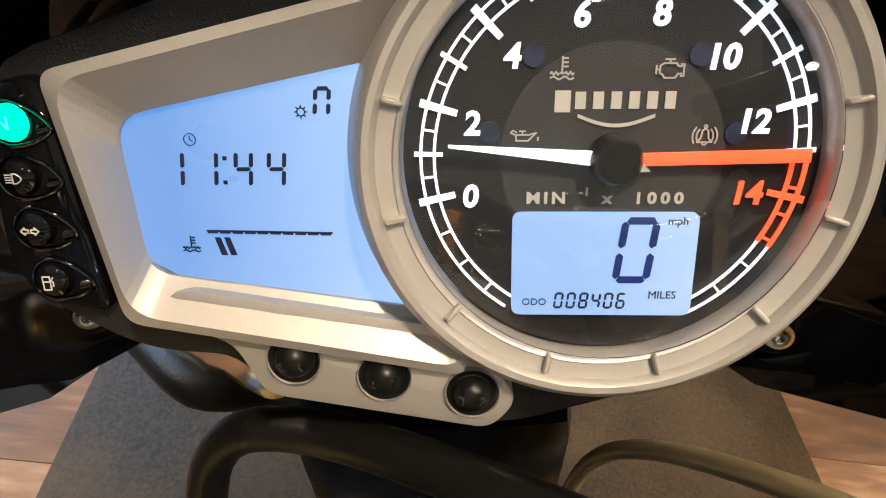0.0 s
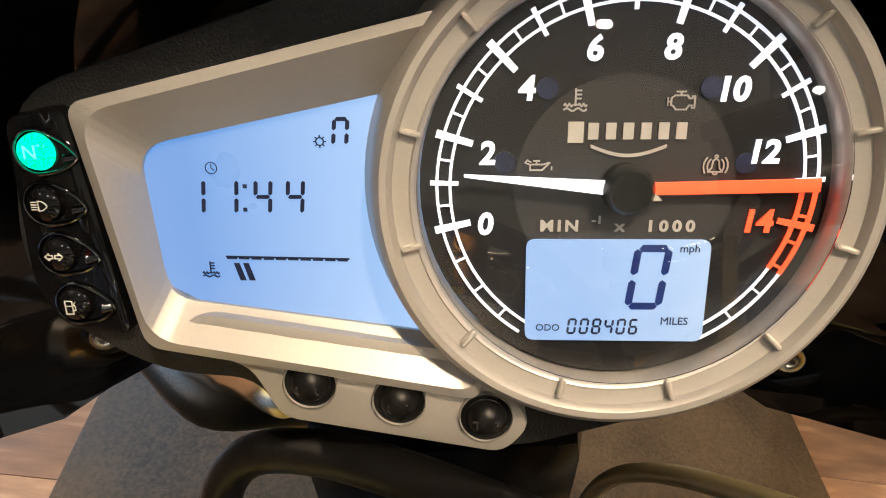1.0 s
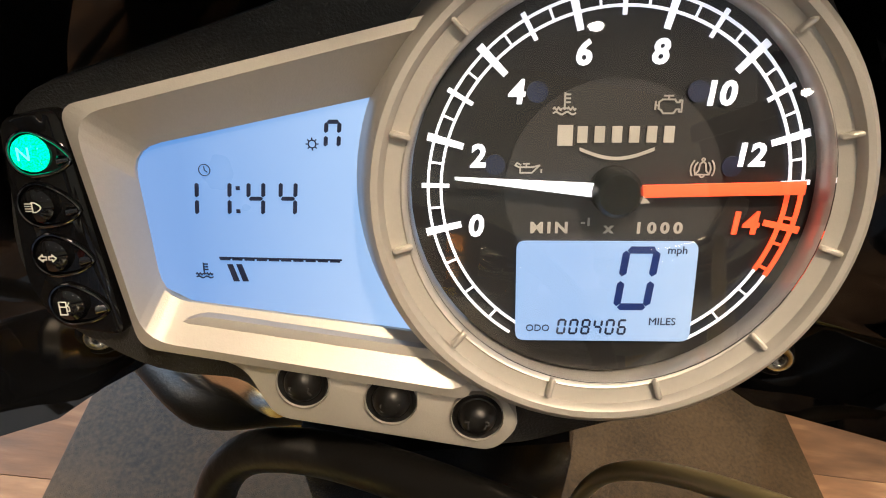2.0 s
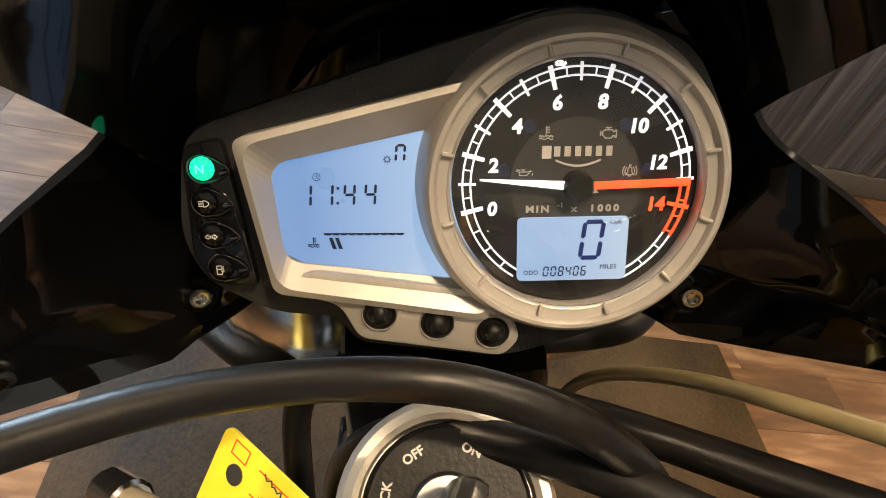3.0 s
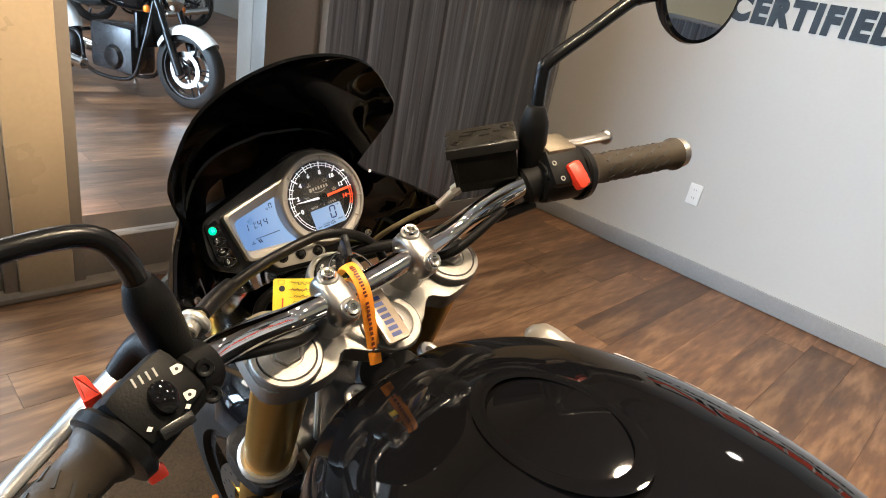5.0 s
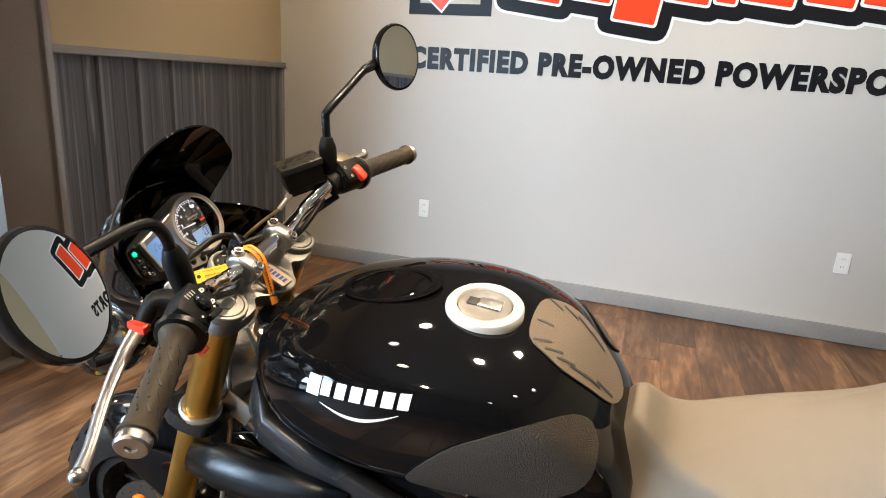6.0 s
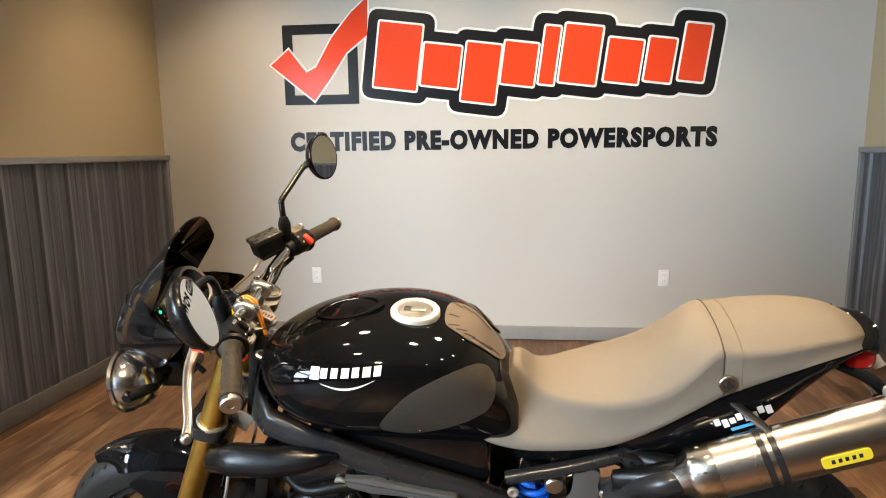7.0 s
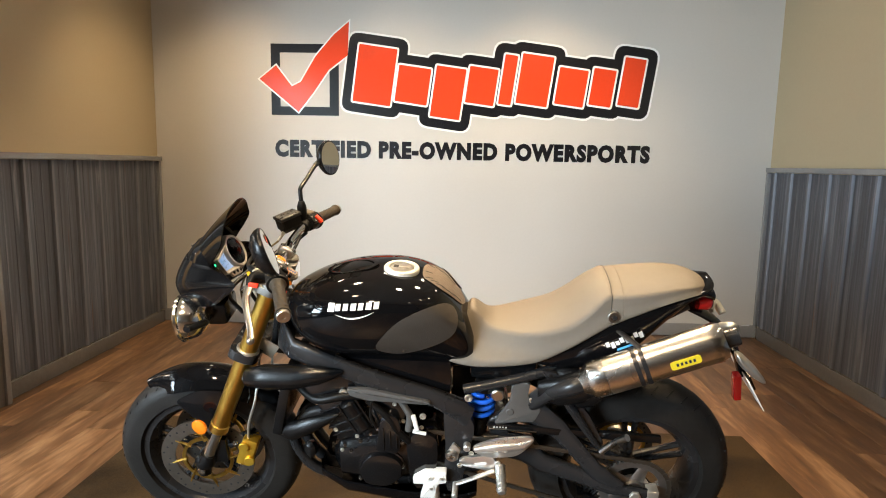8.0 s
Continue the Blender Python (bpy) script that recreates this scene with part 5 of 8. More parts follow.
part("lower_yoke", bm_prism(spline2([(-0.045, 0.13), (0.02, 0.135), (0.04, 0.1), (0.045, 0.0), (0.04, -0.1), (0.02, -0.135), (-0.045, -0.13), (-0.05, -0.05), (-0.05, 0.05)], 4), 0.03, STEER @ Matrix.Translation(FT - FD * 0.268) @ Matrix.Rotation(math.atan2(SAX.x, SAX.z), 4, "Y"), 0.004), M_GUN, bike, "", None)
BAR = [(-0.232, 0.393, 1.048), (-0.262, 0.30, 1.062), (-0.286, 0.235, 1.070), (-0.303, 0.185, 1.069), (-0.333, 0.140, 1.040), (-0.3375, 0.105, 1.031), (-0.333, 0.04, 1.031)]
BARP = BAR + [(-0.333, -0.04, 1.031), (-0.336, -0.088, 1.033), (-0.330, -0.118, 1.043), (-0.317, -0.152, 1.058)] + [(x, -y, z) for x, y, z in reversed(BAR[:4])]
bar = part("handlebar", bm_tube(BARP, 0.0115, 24, 8), M_CHROME, bike, "chrome handlebar", STEER)
CN = V3(0.55, 0, 0.83).normalized()
CT = V3(0.83, 0, -0.55)
for s in (-1, 1):
    c = V3(-0.333, s * 0.050, 1.031)
    prof = []
    for k in range(24):
        a = 2 * math.pi * k / 24
        prof.append(c + CT * 0.0265 * math.copysign(abs(math.cos(a)) ** 0.75, math.cos(a)) + CN * 0.0175 * math.copysign(abs(math.sin(a)) ** 0.8, math.sin(a)))
    rings = []
    for y, k in ((-0.0128, 0.66), (-0.0122, 0.82), (-0.0098, 0.94), (-0.005, 1.0), (0.005, 1.0), (0.0098, 0.94), (0.0122, 0.82), (0.0128, 0.66)):
        rings.append([c + (p - c) * k + V3(0, y, 0) for p in prof])
    cl = part("bar_clamp", join(bm_loft(rings), bm_cyl(c - CN * 0.055 + CT * 0.004, c - CN * 0.008, 0.022, 0.017, 24, 0.002)), M_ALU, bike, "polished aluminium bar clamp", STEER)
    part("riser_ring", bm_cyl(c - CN * 0.062 + CT * 0.004, c - CN * 0.045 + CT * 0.004, 0.027, None, 28, 0.003), M_ALU, cl, "", STEER)
    for d in (-1, 1):
        p = c + CT * d * 0.0178 + CN * 0.0150
        n = (CN + CT * d * 0.30).normalized()
        part("bolt_seat", bm_cyl(p - n * 0.004, p + n * 0.0015, 0.0098, None, 20, 0.001), M_ALU, cl, "", STEER)
        hexbolt(cl, p + n * 0.0005, n, 0.0074, M_POL, m=STEER, h=0.0055)
# ignition lock
IC = V3(-0.400, 0.0, 1.000)
ign = part("ignition_lock", bm_lathe([(0.037, -0.05), (0.037, -0.006), (0.0362, -0.002), (0.0340, 0.0012), (0.0310, 0.0018), (0.0290, 0.0010), (0.0282, -0.002), (0, -0.002)], 40, STEER @ frame_to(IC, SAX) @ Matrix.Diagonal((0.84, 0.84, 1, 1))), M_ZINC, bike, "ignition lock with black face")
part("lock_face", bm_lathe([(0, 0.001), (0.026, 0.001), (0.0278, -0.001), (0.0278, -0.002), (0, -0.002)], 36, STEER @ frame_to(IC, SAX) @ Matrix.Diagonal((0.84, 0.84, 1, 1))), M_RES, ign)
part("lock_core", bm_lathe([(0, 0.004), (0.011, 0.004), (0.0125, 0.002), (0.0125, 0), (0, 0)], 28, STEER @ frame_to(IC, SAX) @ Matrix.Diagonal((0.84, 0.84, 1, 1))), M_STEEL, ign)
for body, a in (("OFF", 118), ("ON", 62), ("LOCK", 165), ("PUSH", 205)):
    part("lock_word", bm_text(body, 0.0036, STEER @ frame_to(IC, SAX, (-1, 0, 0)) @ Matrix.Rotation(radians(a - 90), 4, "Z") @ Matrix.Translation((0, 0.0172, 0.0012)), 0.0001, 0.0001), M_MARKD, ign)

for s in (-1, 1):
    g0, g1 = V3(-0.2775, s * (0.258 if s < 0 else 0.250), 1.0675), V3(-0.2335, s * 0.388, 1.0480 if s < 0 else 1.0560)
    ax = (g1 - g0).normalized()
    L0 = (g1 - g0).length
    gp = part("hand_grip", bm_lathe([(0, 0), (0.0215, 0), (0.0225, 0.004), (0.0205, 0.010), (0.0172, 0.014), (0.0165, 0.03), (0.0168, L0 * 0.5), (0.0165, L0 - 0.02), (0.0172, L0 - 0.008), (0.0195, L0 - 0.005), (0.0195, L0 - 0.001), (0, L0)], 28, STEER @ frame_to(g0, ax)), M_GRIP, bike, "brown-black rubber grip with diagonal slots")
    for k in range(6):
        for j in range(9):
            a = 2 * math.pi * j / 9 + k * 0.35
            part("grip_slot", bm_box((0, 0, 0), (0.0030, 0.0020, 0.0105), 0, STEER @ frame_to(g0, ax) @ Matrix.Rotation(a, 4, "Z") @ Matrix.Translation((0.01575, 0, 0.032 + k * 0.0165)) @ Matrix.Rotation(0.55, 4, "X")), M_DARKSLOT, gp)
    part("bar_end", bm_lathe([(0, 0), (0.0165, 0), (0.0175, 0.003), (0.0175, 0.011), (0.0155, 0.0135), (0.006, 0.0135), (0.0055, 0.011), (0, 0.011)], 28, STEER @ frame_to(g1 - ax * 0.001, ax)), M_ALU, bike, "aluminium bar end weight")
    # switch housing
    h0 = V3(-0.287, s * (0.228 if s < 0 else 0.217), 1.070)
    HM = STEER @ frame_to(h0, ax, (0.75, 0, 0.66))
    sw_ = part("switch_housing", join(bm_lathe([(0, -0.026), (0.022, -0.026), (0.025, -0.022), (0.026, 0.02), (0.023, 0.026), (0, 0.026)], 24, HM),
               bm_box((0, 0, 0), (0.042, 0.050, 0.050), 0.009, HM @ Matrix.Translation((-0.004 if s < 0 else 0.004, 0.004, 0)))), M_RES, bike, "black switch housing")
    part("housing_flange", bm_lathe([(0, 0.024), (0.028, 0.024), (0.030, 0.027), (0.029, 0.034), (0.024, 0.036), (0, 0.036)], 28, HM), M_RUBBER, sw_)
    sx = 1 if s < 0 else -1
    fa = frame_to(h0, ax, (0.75, 0, 0.66)).col[1].to_3d()
    bk = STEER @ frame_to(h0 + fa * 0.0288, fa, (-0.66, 0, 0.75))
    if s > 0:
        part("kill_switch", bm_box((0, 0, 0), (0.018, 0.030, 0.012), 0.005, STEER @ frame_to(h0 + fa * 0.031 + V3(0.006, 0.003, -0.009), fa, (-0.66, 0, 0.75))), M_RED, sw_, "red kill switch")
        part("starter_button", bm_lathe([(0, 0.005), (0.0055, 0.005), (0.0065, 0.0), (0, 0)], 18, bk @ Matrix.Translation((0.006, -0.019, 0.0))), M_RUBBER, sw_)
        for dy in (0.012, -0.006):
            part("switch_mark", bm_ring([(0.0018, 0), (0.0026, 0), (0.0026, 0.0005), (0.0018, 0.0005)], 14, bk @ Matrix.Translation((-0.016, dy, 0.0002))), M_MARKD, sw_)
        part("throttle_cover", bm_box((0, 0, 0), (0.034, 0.016, 0.038), 0.005, STEER @ frame_to(h0 + V3(-0.008, 0.002, 0.031), ax, (0.15, 0, 1))), M_HTOP, sw_, "worn beige housing top")
    else:
        for dx, dy in ((0.0165, 0.012), (0.0155, -0.006)):
            mk_ = part("switch_mark", bm_prism(rounded([(-0.0045, -0.0028), (0.001, -0.0028), (0.0035, 0), (0.001, 0.0028), (-0.0045, 0.0028)], 0.001), 0.0005, bk @ Matrix.Translation((dx, dy, 0.0))), M_PLATE, sw_)
            part("mark_hole", bm_lathe([(0, 0.0003), (0.0011, 0.0003), (0.0011, 0), (0, 0)], 12, bk @ Matrix.Translation((dx - 0.0012, dy, 0.0006))), M_DARKSLOT, mk_)
        part("dip_switch", bm_loft([[(rx_ * math.cos(t), ry_ * math.sin(t), z) for t in (2 * math.pi * k / 24 for k in range(24))] for rx_, ry_, z in ((0.0085, 0.0115, -0.002), (0.0085, 0.0115, 0.003), (0.0075, 0.0105, 0.006), (0.005, 0.0075, 0.0075))]), M_GLOSS, sw_, "black dip switch", bk @ Matrix.Translation((0.0, 0.0, 0.0)))
        part("indicator_switch", bm_box((0, 0, 0), (0.022, 0.008, 0.008), 0.002, bk @ Matrix.Translation((-0.002, -0.0185, 0.003))), M_SATIN, sw_)
        for dx in (-0.015, 0.010):
            part("switch_mark", bm_prism([(dx - 0.0022, -0.0120), (dx, -0.0138), (dx + 0.0022, -0.0120), (dx, -0.0102)], 0.0005, bk), M_PLATE, sw_)
        part("horn_button", bm_box((0, 0, 0), (0.012, 0.010, 0.010), 0.002, STEER @ frame_to(V3(-0.266, -0.243, 1.037), V3(0.75, 0, 0.66), (0, 0, 1))), M_RED, sw_, "red horn button")
        part("flash_lever", bm_prism(rounded([(0, -0.006), (0.022, -0.004), (0.026, 0.003), (0, 0.006)], 0.002), 0.010, STEER @ frame_to(V3(-0.332, -0.250, 1.054), V3(0.2, 0, 1), (0, -1, 0)), 0.002), M_RED, sw_, "red flash lever")
        for k in range(4):
            part("housing_rib", bm_box((0, 0, 0), (0.0012, 0.006, 0.0012), 0, bk @ Matrix.Translation((-0.010 + 0.0045 * k, 0.0165, 0.0002))), M_MARKD, sw_)
    # lever perch, lever and mirror boot
    p0 = V3(-0.318, s * 0.190, 1.062)
    perch = part("lever_perch", join(bm_cyl(V3(-0.306, s * 0.184, 1.064), V3(-0.294, s * 0.207, 1.071), 0.0212, None, 24, 0.003), bm_tube([p0, p0 + V3(-0.035, s * 0.012, 0.004), p0 + V3(-0.055, s * 0.035, 0.004) + (V3(0, 0, 0) if s > 0 else V3(0.010, 0, -0.020))], [0.014, 0.013, 0.010], 12, 4)), M_RES, bike, "black lever perch", STEER)
    for k in (-1, 1):
        hexbolt(perch, V3(-0.288, s * 0.192, 1.075) + V3(0.008, 0, 0.012 * k - 0.004), (0.8, 0, 0.6), 0.0065, M_SATIN, m=STEER)
    lv_ = 0.012 if s > 0 else 0.0
    dl_ = V3(0, 0, 0) if s > 0 else V3(0.016, 0, -0.034)
    lever = [p0 + V3(-0.055, s * 0.035, 0.004) + dl_ * 0.6, p0 + V3(-0.060, s * 0.075, -0.3 * lv_) + dl_, p0 + V3(-0.042, s * 0.13, -0.015 + 0.4 * lv_) + dl_, p0 + V3(-0.022, s * 0.18, -0.033 + 1.7 * lv_) + dl_, p0 + V3(-0.016, s * 0.205, -0.044 + 2.5 * lv_) + dl_]
    hl_ = part("hand_lever", bm_tube(lever, [0.012, 0.0105, 0.0095, 0.0085, 0.0090] if s > 0 else [0.010, 0.008, 0.0068, 0.0062, 0.0075], 14, 6, (1.25, 0.6)), M_ALU, bike, "polished aluminium hand lever", STEER)
    part("lever_tip", bm_lathe([(0, -0.010), (0.0045, -0.0092), (0.008, -0.006), (0.0098, -0.002), (0.0098, 0.002), (0.008, 0.006), (0.0045, 0.0092), (0, 0.010)], 20, STEER @ Matrix.Translation(lever[-1] + V3(0.001, s * 0.004, -0.002))), M_ALU, hl_)
    b0, b1 = V3(-0.308, s * 0.198, 1.082), V3(-0.308, s * (0.205 if s < 0 else 0.201), 1.146)
    boot = part("mirror_boot", bm_lathe([(0, -0.004), (0.0125, -0.004), (0.0135, 0.004), (0.0148, 0.020), (0.0152, 0.046), (0.0146, 0.051), (0.0105, 0.064), (0.0085, 0.067), (0, 0.068)], 28, STEER @ frame_to(b0, b1 - b0)), M_RES, bike, "black rubber mirror boot")
    mc = V3(-0.244, -0.398, 1.216) if s < 0 else V3(-0.238, 0.389, 1.246)
    mn = V3(0.930, 0.218, 0.295) if s < 0 else V3(0.86, -0.42, 0.12)
    dh = 0.0 if s < 0 else 0.022
    stem = [b1 - V3(0, 0, 0.012), b1 + V3(0, s * 0.003, 0.018), b1 + V3(-0.004, s * 0.014, 0.038), b1 + V3(-0.007, s * 0.045, 0.046 + dh * 0.6), b1 + V3(-0.006, s * 0.105, 0.050 + dh), b1 + V3(0.012, s * 0.145, 0.060 + dh), mc - Vector(mn).normalized() * 0.030]
    if s > 0:
        kn1, kn2, end = V3(-0.311, 0.213, 1.186), V3(-0.278, 0.318, 1.238), mc - Vector(mn).normalized() * 0.030
        stem = [b1 - V3(0, 0, 0.012), kn1 - V3(0, 0.001, 0.010), kn1 + (kn2 - kn1) * 0.06, kn1.lerp(kn2, 0.5), kn1.lerp(kn2, 0.93), kn2 + (end - kn2) * 0.12, end]
    mir = part("mirror", bm_tube(stem, [0.0072, 0.0072, 0.0072, 0.0068, 0.0070, 0.0085, 0.012], 14, 6), M_SATIN, bike, "black round mirror on bent stem", STEER)
    MM = STEER @ frame_to(mc, mn, (0, 0, 1)) @ Matrix.Diagonal((0.92, 1.05, 1, 1))
    part("mirror_shell", bm_lathe([(0.053, 0.0), (0.0565, -0.001), (0.058, -0.006), (0.056, -0.014), (0.048, -0.026), (0.03, -0.036), (0, -0.040)], 44, MM, cap=False), M_SATIN if s < 0 else M_GLOSS, mir)
    part("mirror_glass", bm_lathe([(0, 0.0008), (0.008, 0.00077), (0.016, 0.00068), (0.024, 0.00053), (0.032, 0.00031), (0.040, 0.00003), (0.048, -0.00032), (0.0535, -0.0006), (0.0535, -0.003), (0, -0.003)], 44, MM), M_MIRROR, mir, "mirror glass")
# brake fluid reservoir
rv = STEER @ Matrix.Translation(V3(-0.346, 0.166, 1.092)) @ Matrix.Rotation(radians(44), 4, "Z") @ Matrix.Rotation(radians(-9), 4, "Y") @ Matrix.Diagonal((0.90, 0.90, 0.86, 1))
M_LID = mat("worn_black_lid", (0.011, 0.010, 0.008), 0.34, 0, 0.5, 60, 0.0004, 600, fine=400, spec=0.5, rvar=0.3)
M_DUST = mat("dusty_black_plastic", (0.0075, 0.0068, 0.0055), 0.5, 0, 0.35, 40, 0.0003, 500, fine=300, spec=0.16)
res = part("brake_reservoir", bm_loft([[(sx_ * (0.039 - i), sy_ * (0.026 - i), z) for sx_, sy_ in ((-1, -1), (1, -1), (1, 1), (-1, 1))] for z, i in ((-0.034, 0.008), (-0.024, 0.006), (-0.0235, 0.0025), (0.017, 0.001), (0.018, 0.001))]), M_DUST, bike, "black square brake fluid reservoir", rv)
part("sight_frame", join(bm_box((0, -0.0240, -0.021), (0.066, 0.003, 0.0022), 0.0006), bm_box((-0.033, -0.0240, -0.003), (0.0022, 0.003, 0.038), 0.0006)), M_DUST, res, "", rv)
lid = part("reservoir_lid", bm_loft([[(sx_ * (0.0415 - i), sy_ * (0.0285 - i), z) for sx_, sy_ in ((-1, -1), (1, -1), (1, 1), (-1, 1))] for z, i in ((0.017, 0.0), (0.0275, 0.0), (0.0292, 0.0012), (0.0300, 0.0030), (0.0303, 0.0060))]), M_LID, res, "dusty black lid with raised marks", rv)
for k, (x_, w_) in enumerate(((-0.017, 0.016), (0.004, 0.012), (0.019, 0.008))):
    part("lid_mark", bm_box((x_, 0.004 - 0.006 * (k % 2), 0.0304), (w_, 0.004, 0.0010), 0.0003), M_DUST, lid, "", rv)
part("lid_mark", bm_box((-0.004, 0.013, 0.0304), (0.034, 0.0020, 0.0010), 0.0003), M_DUST, lid, "", rv)
for k in (-1, 1):
    hexbolt(lid, V3(0.029 * k, 0.015 * k, 0.0298), (0, 0, 1), 0.0055, M_DUST, "lid_screw", 0.0016, rv)
# cables and hoses at the steering head
for pts, r, mt_, lb in (
    ([(-0.345, -0.178, 1.056), (-0.371, -0.156, 1.056), (-0.397, -0.110, 1.048), (-0.415, -0.056, 1.043), (-0.411, 0.002, 1.044), (-0.402, 0.046, 1.018), (-0.398, 0.066, 0.970), (-0.392, 0.06, 0.90)], 0.0052, M_RUBBER, "black clutch cable"),
    ([(-0.325, 0.195, 1.035), (-0.375, 0.13, 1.006), (-0.440, 0.05, 0.975), (-0.480, -0.02, 0.955), (-0.485, -0.055, 0.93), (-0.45, -0.06, 0.88)], 0.0065, M_RUBBER, "black cable loop"),
    ([(-0.300, 0.20, 1.040), (-0.335, 0.145, 1.022), (-0.368, 0.09, 1.014), (-0.405, 0.035, 1.010), (-0.428, -0.01, 0.995), (-0.432, -0.035, 0.95), (-0.41, -0.02, 0.88)], 0.0058, M_RUBBER, "black throttle cable"),
    ([(-0.374, 0.124, 1.040), (-0.405, 0.108, 1.018), (-0.445, 0.090, 0.982), (-0.478, 0.077, 0.938), (-0.494, 0.069, 0.896), (-0.49, 0.060, 0.85)], 0.0030, M_BRASS, "translucent braided brake hose"),
    ([(-0.32, -0.16, 1.045), (-0.325, -0.10, 1.018), (-0.345, -0.07, 1.0), (-0.38, -0.085, 0.95), (-0.40, -0.08, 0.87)], 0.005, M_RUBBER, "black wiring loom"),
    ([(-0.318, -0.185, 1.045), (-0.352, -0.158, 1.028), (-0.384, -0.124, 1.006), (-0.394, -0.088, 0.990), (-0.398, -0.058, 0.955), (-0.40, -0.05, 0.90)], 0.0062, M_RUBBER, "black wiring loom"),
    ([(-0.31, 0.16, 1.045), (-0.325, 0.10, 1.015), (-0.36, 0.075, 0.99), (-0.39, 0.08, 0.90)], 0.005, M_RUBBER, "black wiring loom")):
    part("cable", bm_tube(pts, r, 18, 10), mt_, bike, lb, STEER)
part("hose_fitting", join(bm_cyl((-0.362, 0.140, 1.058), (-0.374, 0.124, 1.040), 0.0046, None, 12, 0.0008), bm_cyl((-0.359, 0.144, 1.062), (-0.364, 0.137, 1.0555), 0.0064, None, 6, 0.0008)), M_ZINC, bike, "plated hose fitting", STEER)
clp = part("hose_clip", bm_tube([(-0.424, -0.098, 0.976), (-0.412, -0.082, 0.985), (-0.395, -0.070, 0.986), (-0.372, -0.066, 0.980)], [0.0065, 0.0070, 0.0058, 0.0050], 14, 5, (0.7, 1.0)), M_CLIP, bike, "pale plastic hose clip", STEER)
part("clip_screw", bm_cyl((-0.421, -0.094, 0.979), (-0.430, -0.106, 0.973), 0.0075, None, 14, 0.0012), M_STEEL, clp, "", STEER)
ADM = STEER @ Matrix.Translation((-0.010, 0.006, 0.001))
ad = part("cable_adjuster", join(bm_lathe([(0.004, 0), (0.0122, 0), (0.013, 0.0012), (0.013, 0.0036), (0.0122, 0.0048), (0.004, 0.0048)], 28, frame_to(V3(-0.349, -0.171, 1.057), V3(-0.013, 0.021, 0.003))), bm_cyl((-0.344, -0.179, 1.056), (-0.350, -0.170, 1.057), 0.0078, 0.007, 14, 0.001)), M_ZINC, bike, "pale knurled cable adjuster wheel", ADM)
part("adjuster_screw", bm_cyl((-0.351, -0.168, 1.0573), (-0.3555, -0.1607, 1.0580), 0.0052, None, 6, 0.0006), M_BRASS, ad, "dull brass adjuster nut", ADM)
part("cable_sleeve", bm_tube([(-0.3555, -0.1607, 1.0580), (-0.3640, -0.1475, 1.0572), (-0.3730, -0.1330, 1.0552), (-0.3790, -0.1225, 1.0536)], [0.0072, 0.0074, 0.0072, 0.0070], 16, 5), M_RUBBER, ad, "black rubber sleeve", ADM)

cb = part("clutch_bracket", bm_box((0, 0, 0), (0.050, 0.026, 0.018), 0.004, STEER @ frame_to(V3(-0.338, -0.190, 1.056), V3(0.05, 0, 1), V3(-0.03, 0.04, 0))), M_SATIN, bike, "black clutch lever bracket")
part("clutch_switch", bm_box((0, 0, 0), (0.020, 0.024, 0.016), 0.003, STEER @ frame_to(V3(-0.352, -0.176, 1.044), V3(0.05, 0, 1), V3(-0.03, 0.04, 0))), M_RES, cb)

# ---- things on the key ----
key = thing("ignition_key", "black ignition key in its lock with a split ring", "key", BIKE)
part("key_bow", bm_box((0, 0, 0), (0.0066, 0.028, 0.046), 0.0030, STEER @ frame_to(IC, SAX) @ Matrix.Translation((0.0, 0.0, 0.035)) @ Matrix.Rotation(-0.44, 4, "Z") @ Matrix.Translation((0, -0.006, 0))), M_SATIN, key)
part("key_blade", bm_box((0, 0, 0), (0.0022, 0.008, 0.016), 0.0004, STEER @ frame_to(IC, SAX) @ Matrix.Translation((0.0, 0.0, 0.008)) @ Matrix.Rotation(-0.44, 4, "Z")), M_STEEL, key)
RG = V3(-0.385, -0.004, 1.010)
part("split_ring", bm_tube([RG + V3(0.018 + 0.022 * math.cos(a), 0.022 * math.sin(a), 0.010 - 0.012 * math.cos(a)) for a in (2 * math.pi * k / 20 for k in range(21))], 0.0011, 8, 2), M_CHROME, key, "", STEER)
tl_, bl_, tr_ = V3(-0.4247, -0.0569, 1.0116), V3(-0.4102, -0.0749, 0.9850), V3(-0.3706, -0.0043, 1.0111)
tgy = (tr_ - tl_).normalized()
tgn = (bl_ - tl_).cross(tgy).normalized()
tagm = STEER @ frame_to((tr_ + bl_) / 2, tgn, tgy) @ Matrix.Rotation(radians(90), 4, "Z")
tg = thing("price_tag", "yellow card tag with handwriting marks hanging from key", "tag", BIKE)
part("card", bm_prism(rounded([(-0.038, -0.018), (0.037, -0.018), (0.037, 0.018), (-0.038, 0.018)], 0.003), 0.0012, tagm), M_YELLOW, tg)
part("tag_hole", bm_lathe([(0, 0.0014), (0.003, 0.0014), (0.003, 0), (0, 0)], 14, tagm @ Matrix.Translation((-0.029, 0.008, 0.0002))), M_DARKSLOT, tg)
rg2 = random.Random(3)
tagz = tagm @ Matrix.Translation((0, 0, 0.0012))
M_REDINK = mat("red_print", (0.60, 0.09, 0.02), 0.5)
rules = [[(-0.022, 0.0145 - 0.0075 * k), (0.034, 0.0145 - 0.0075 * k)] for k in range(5)]
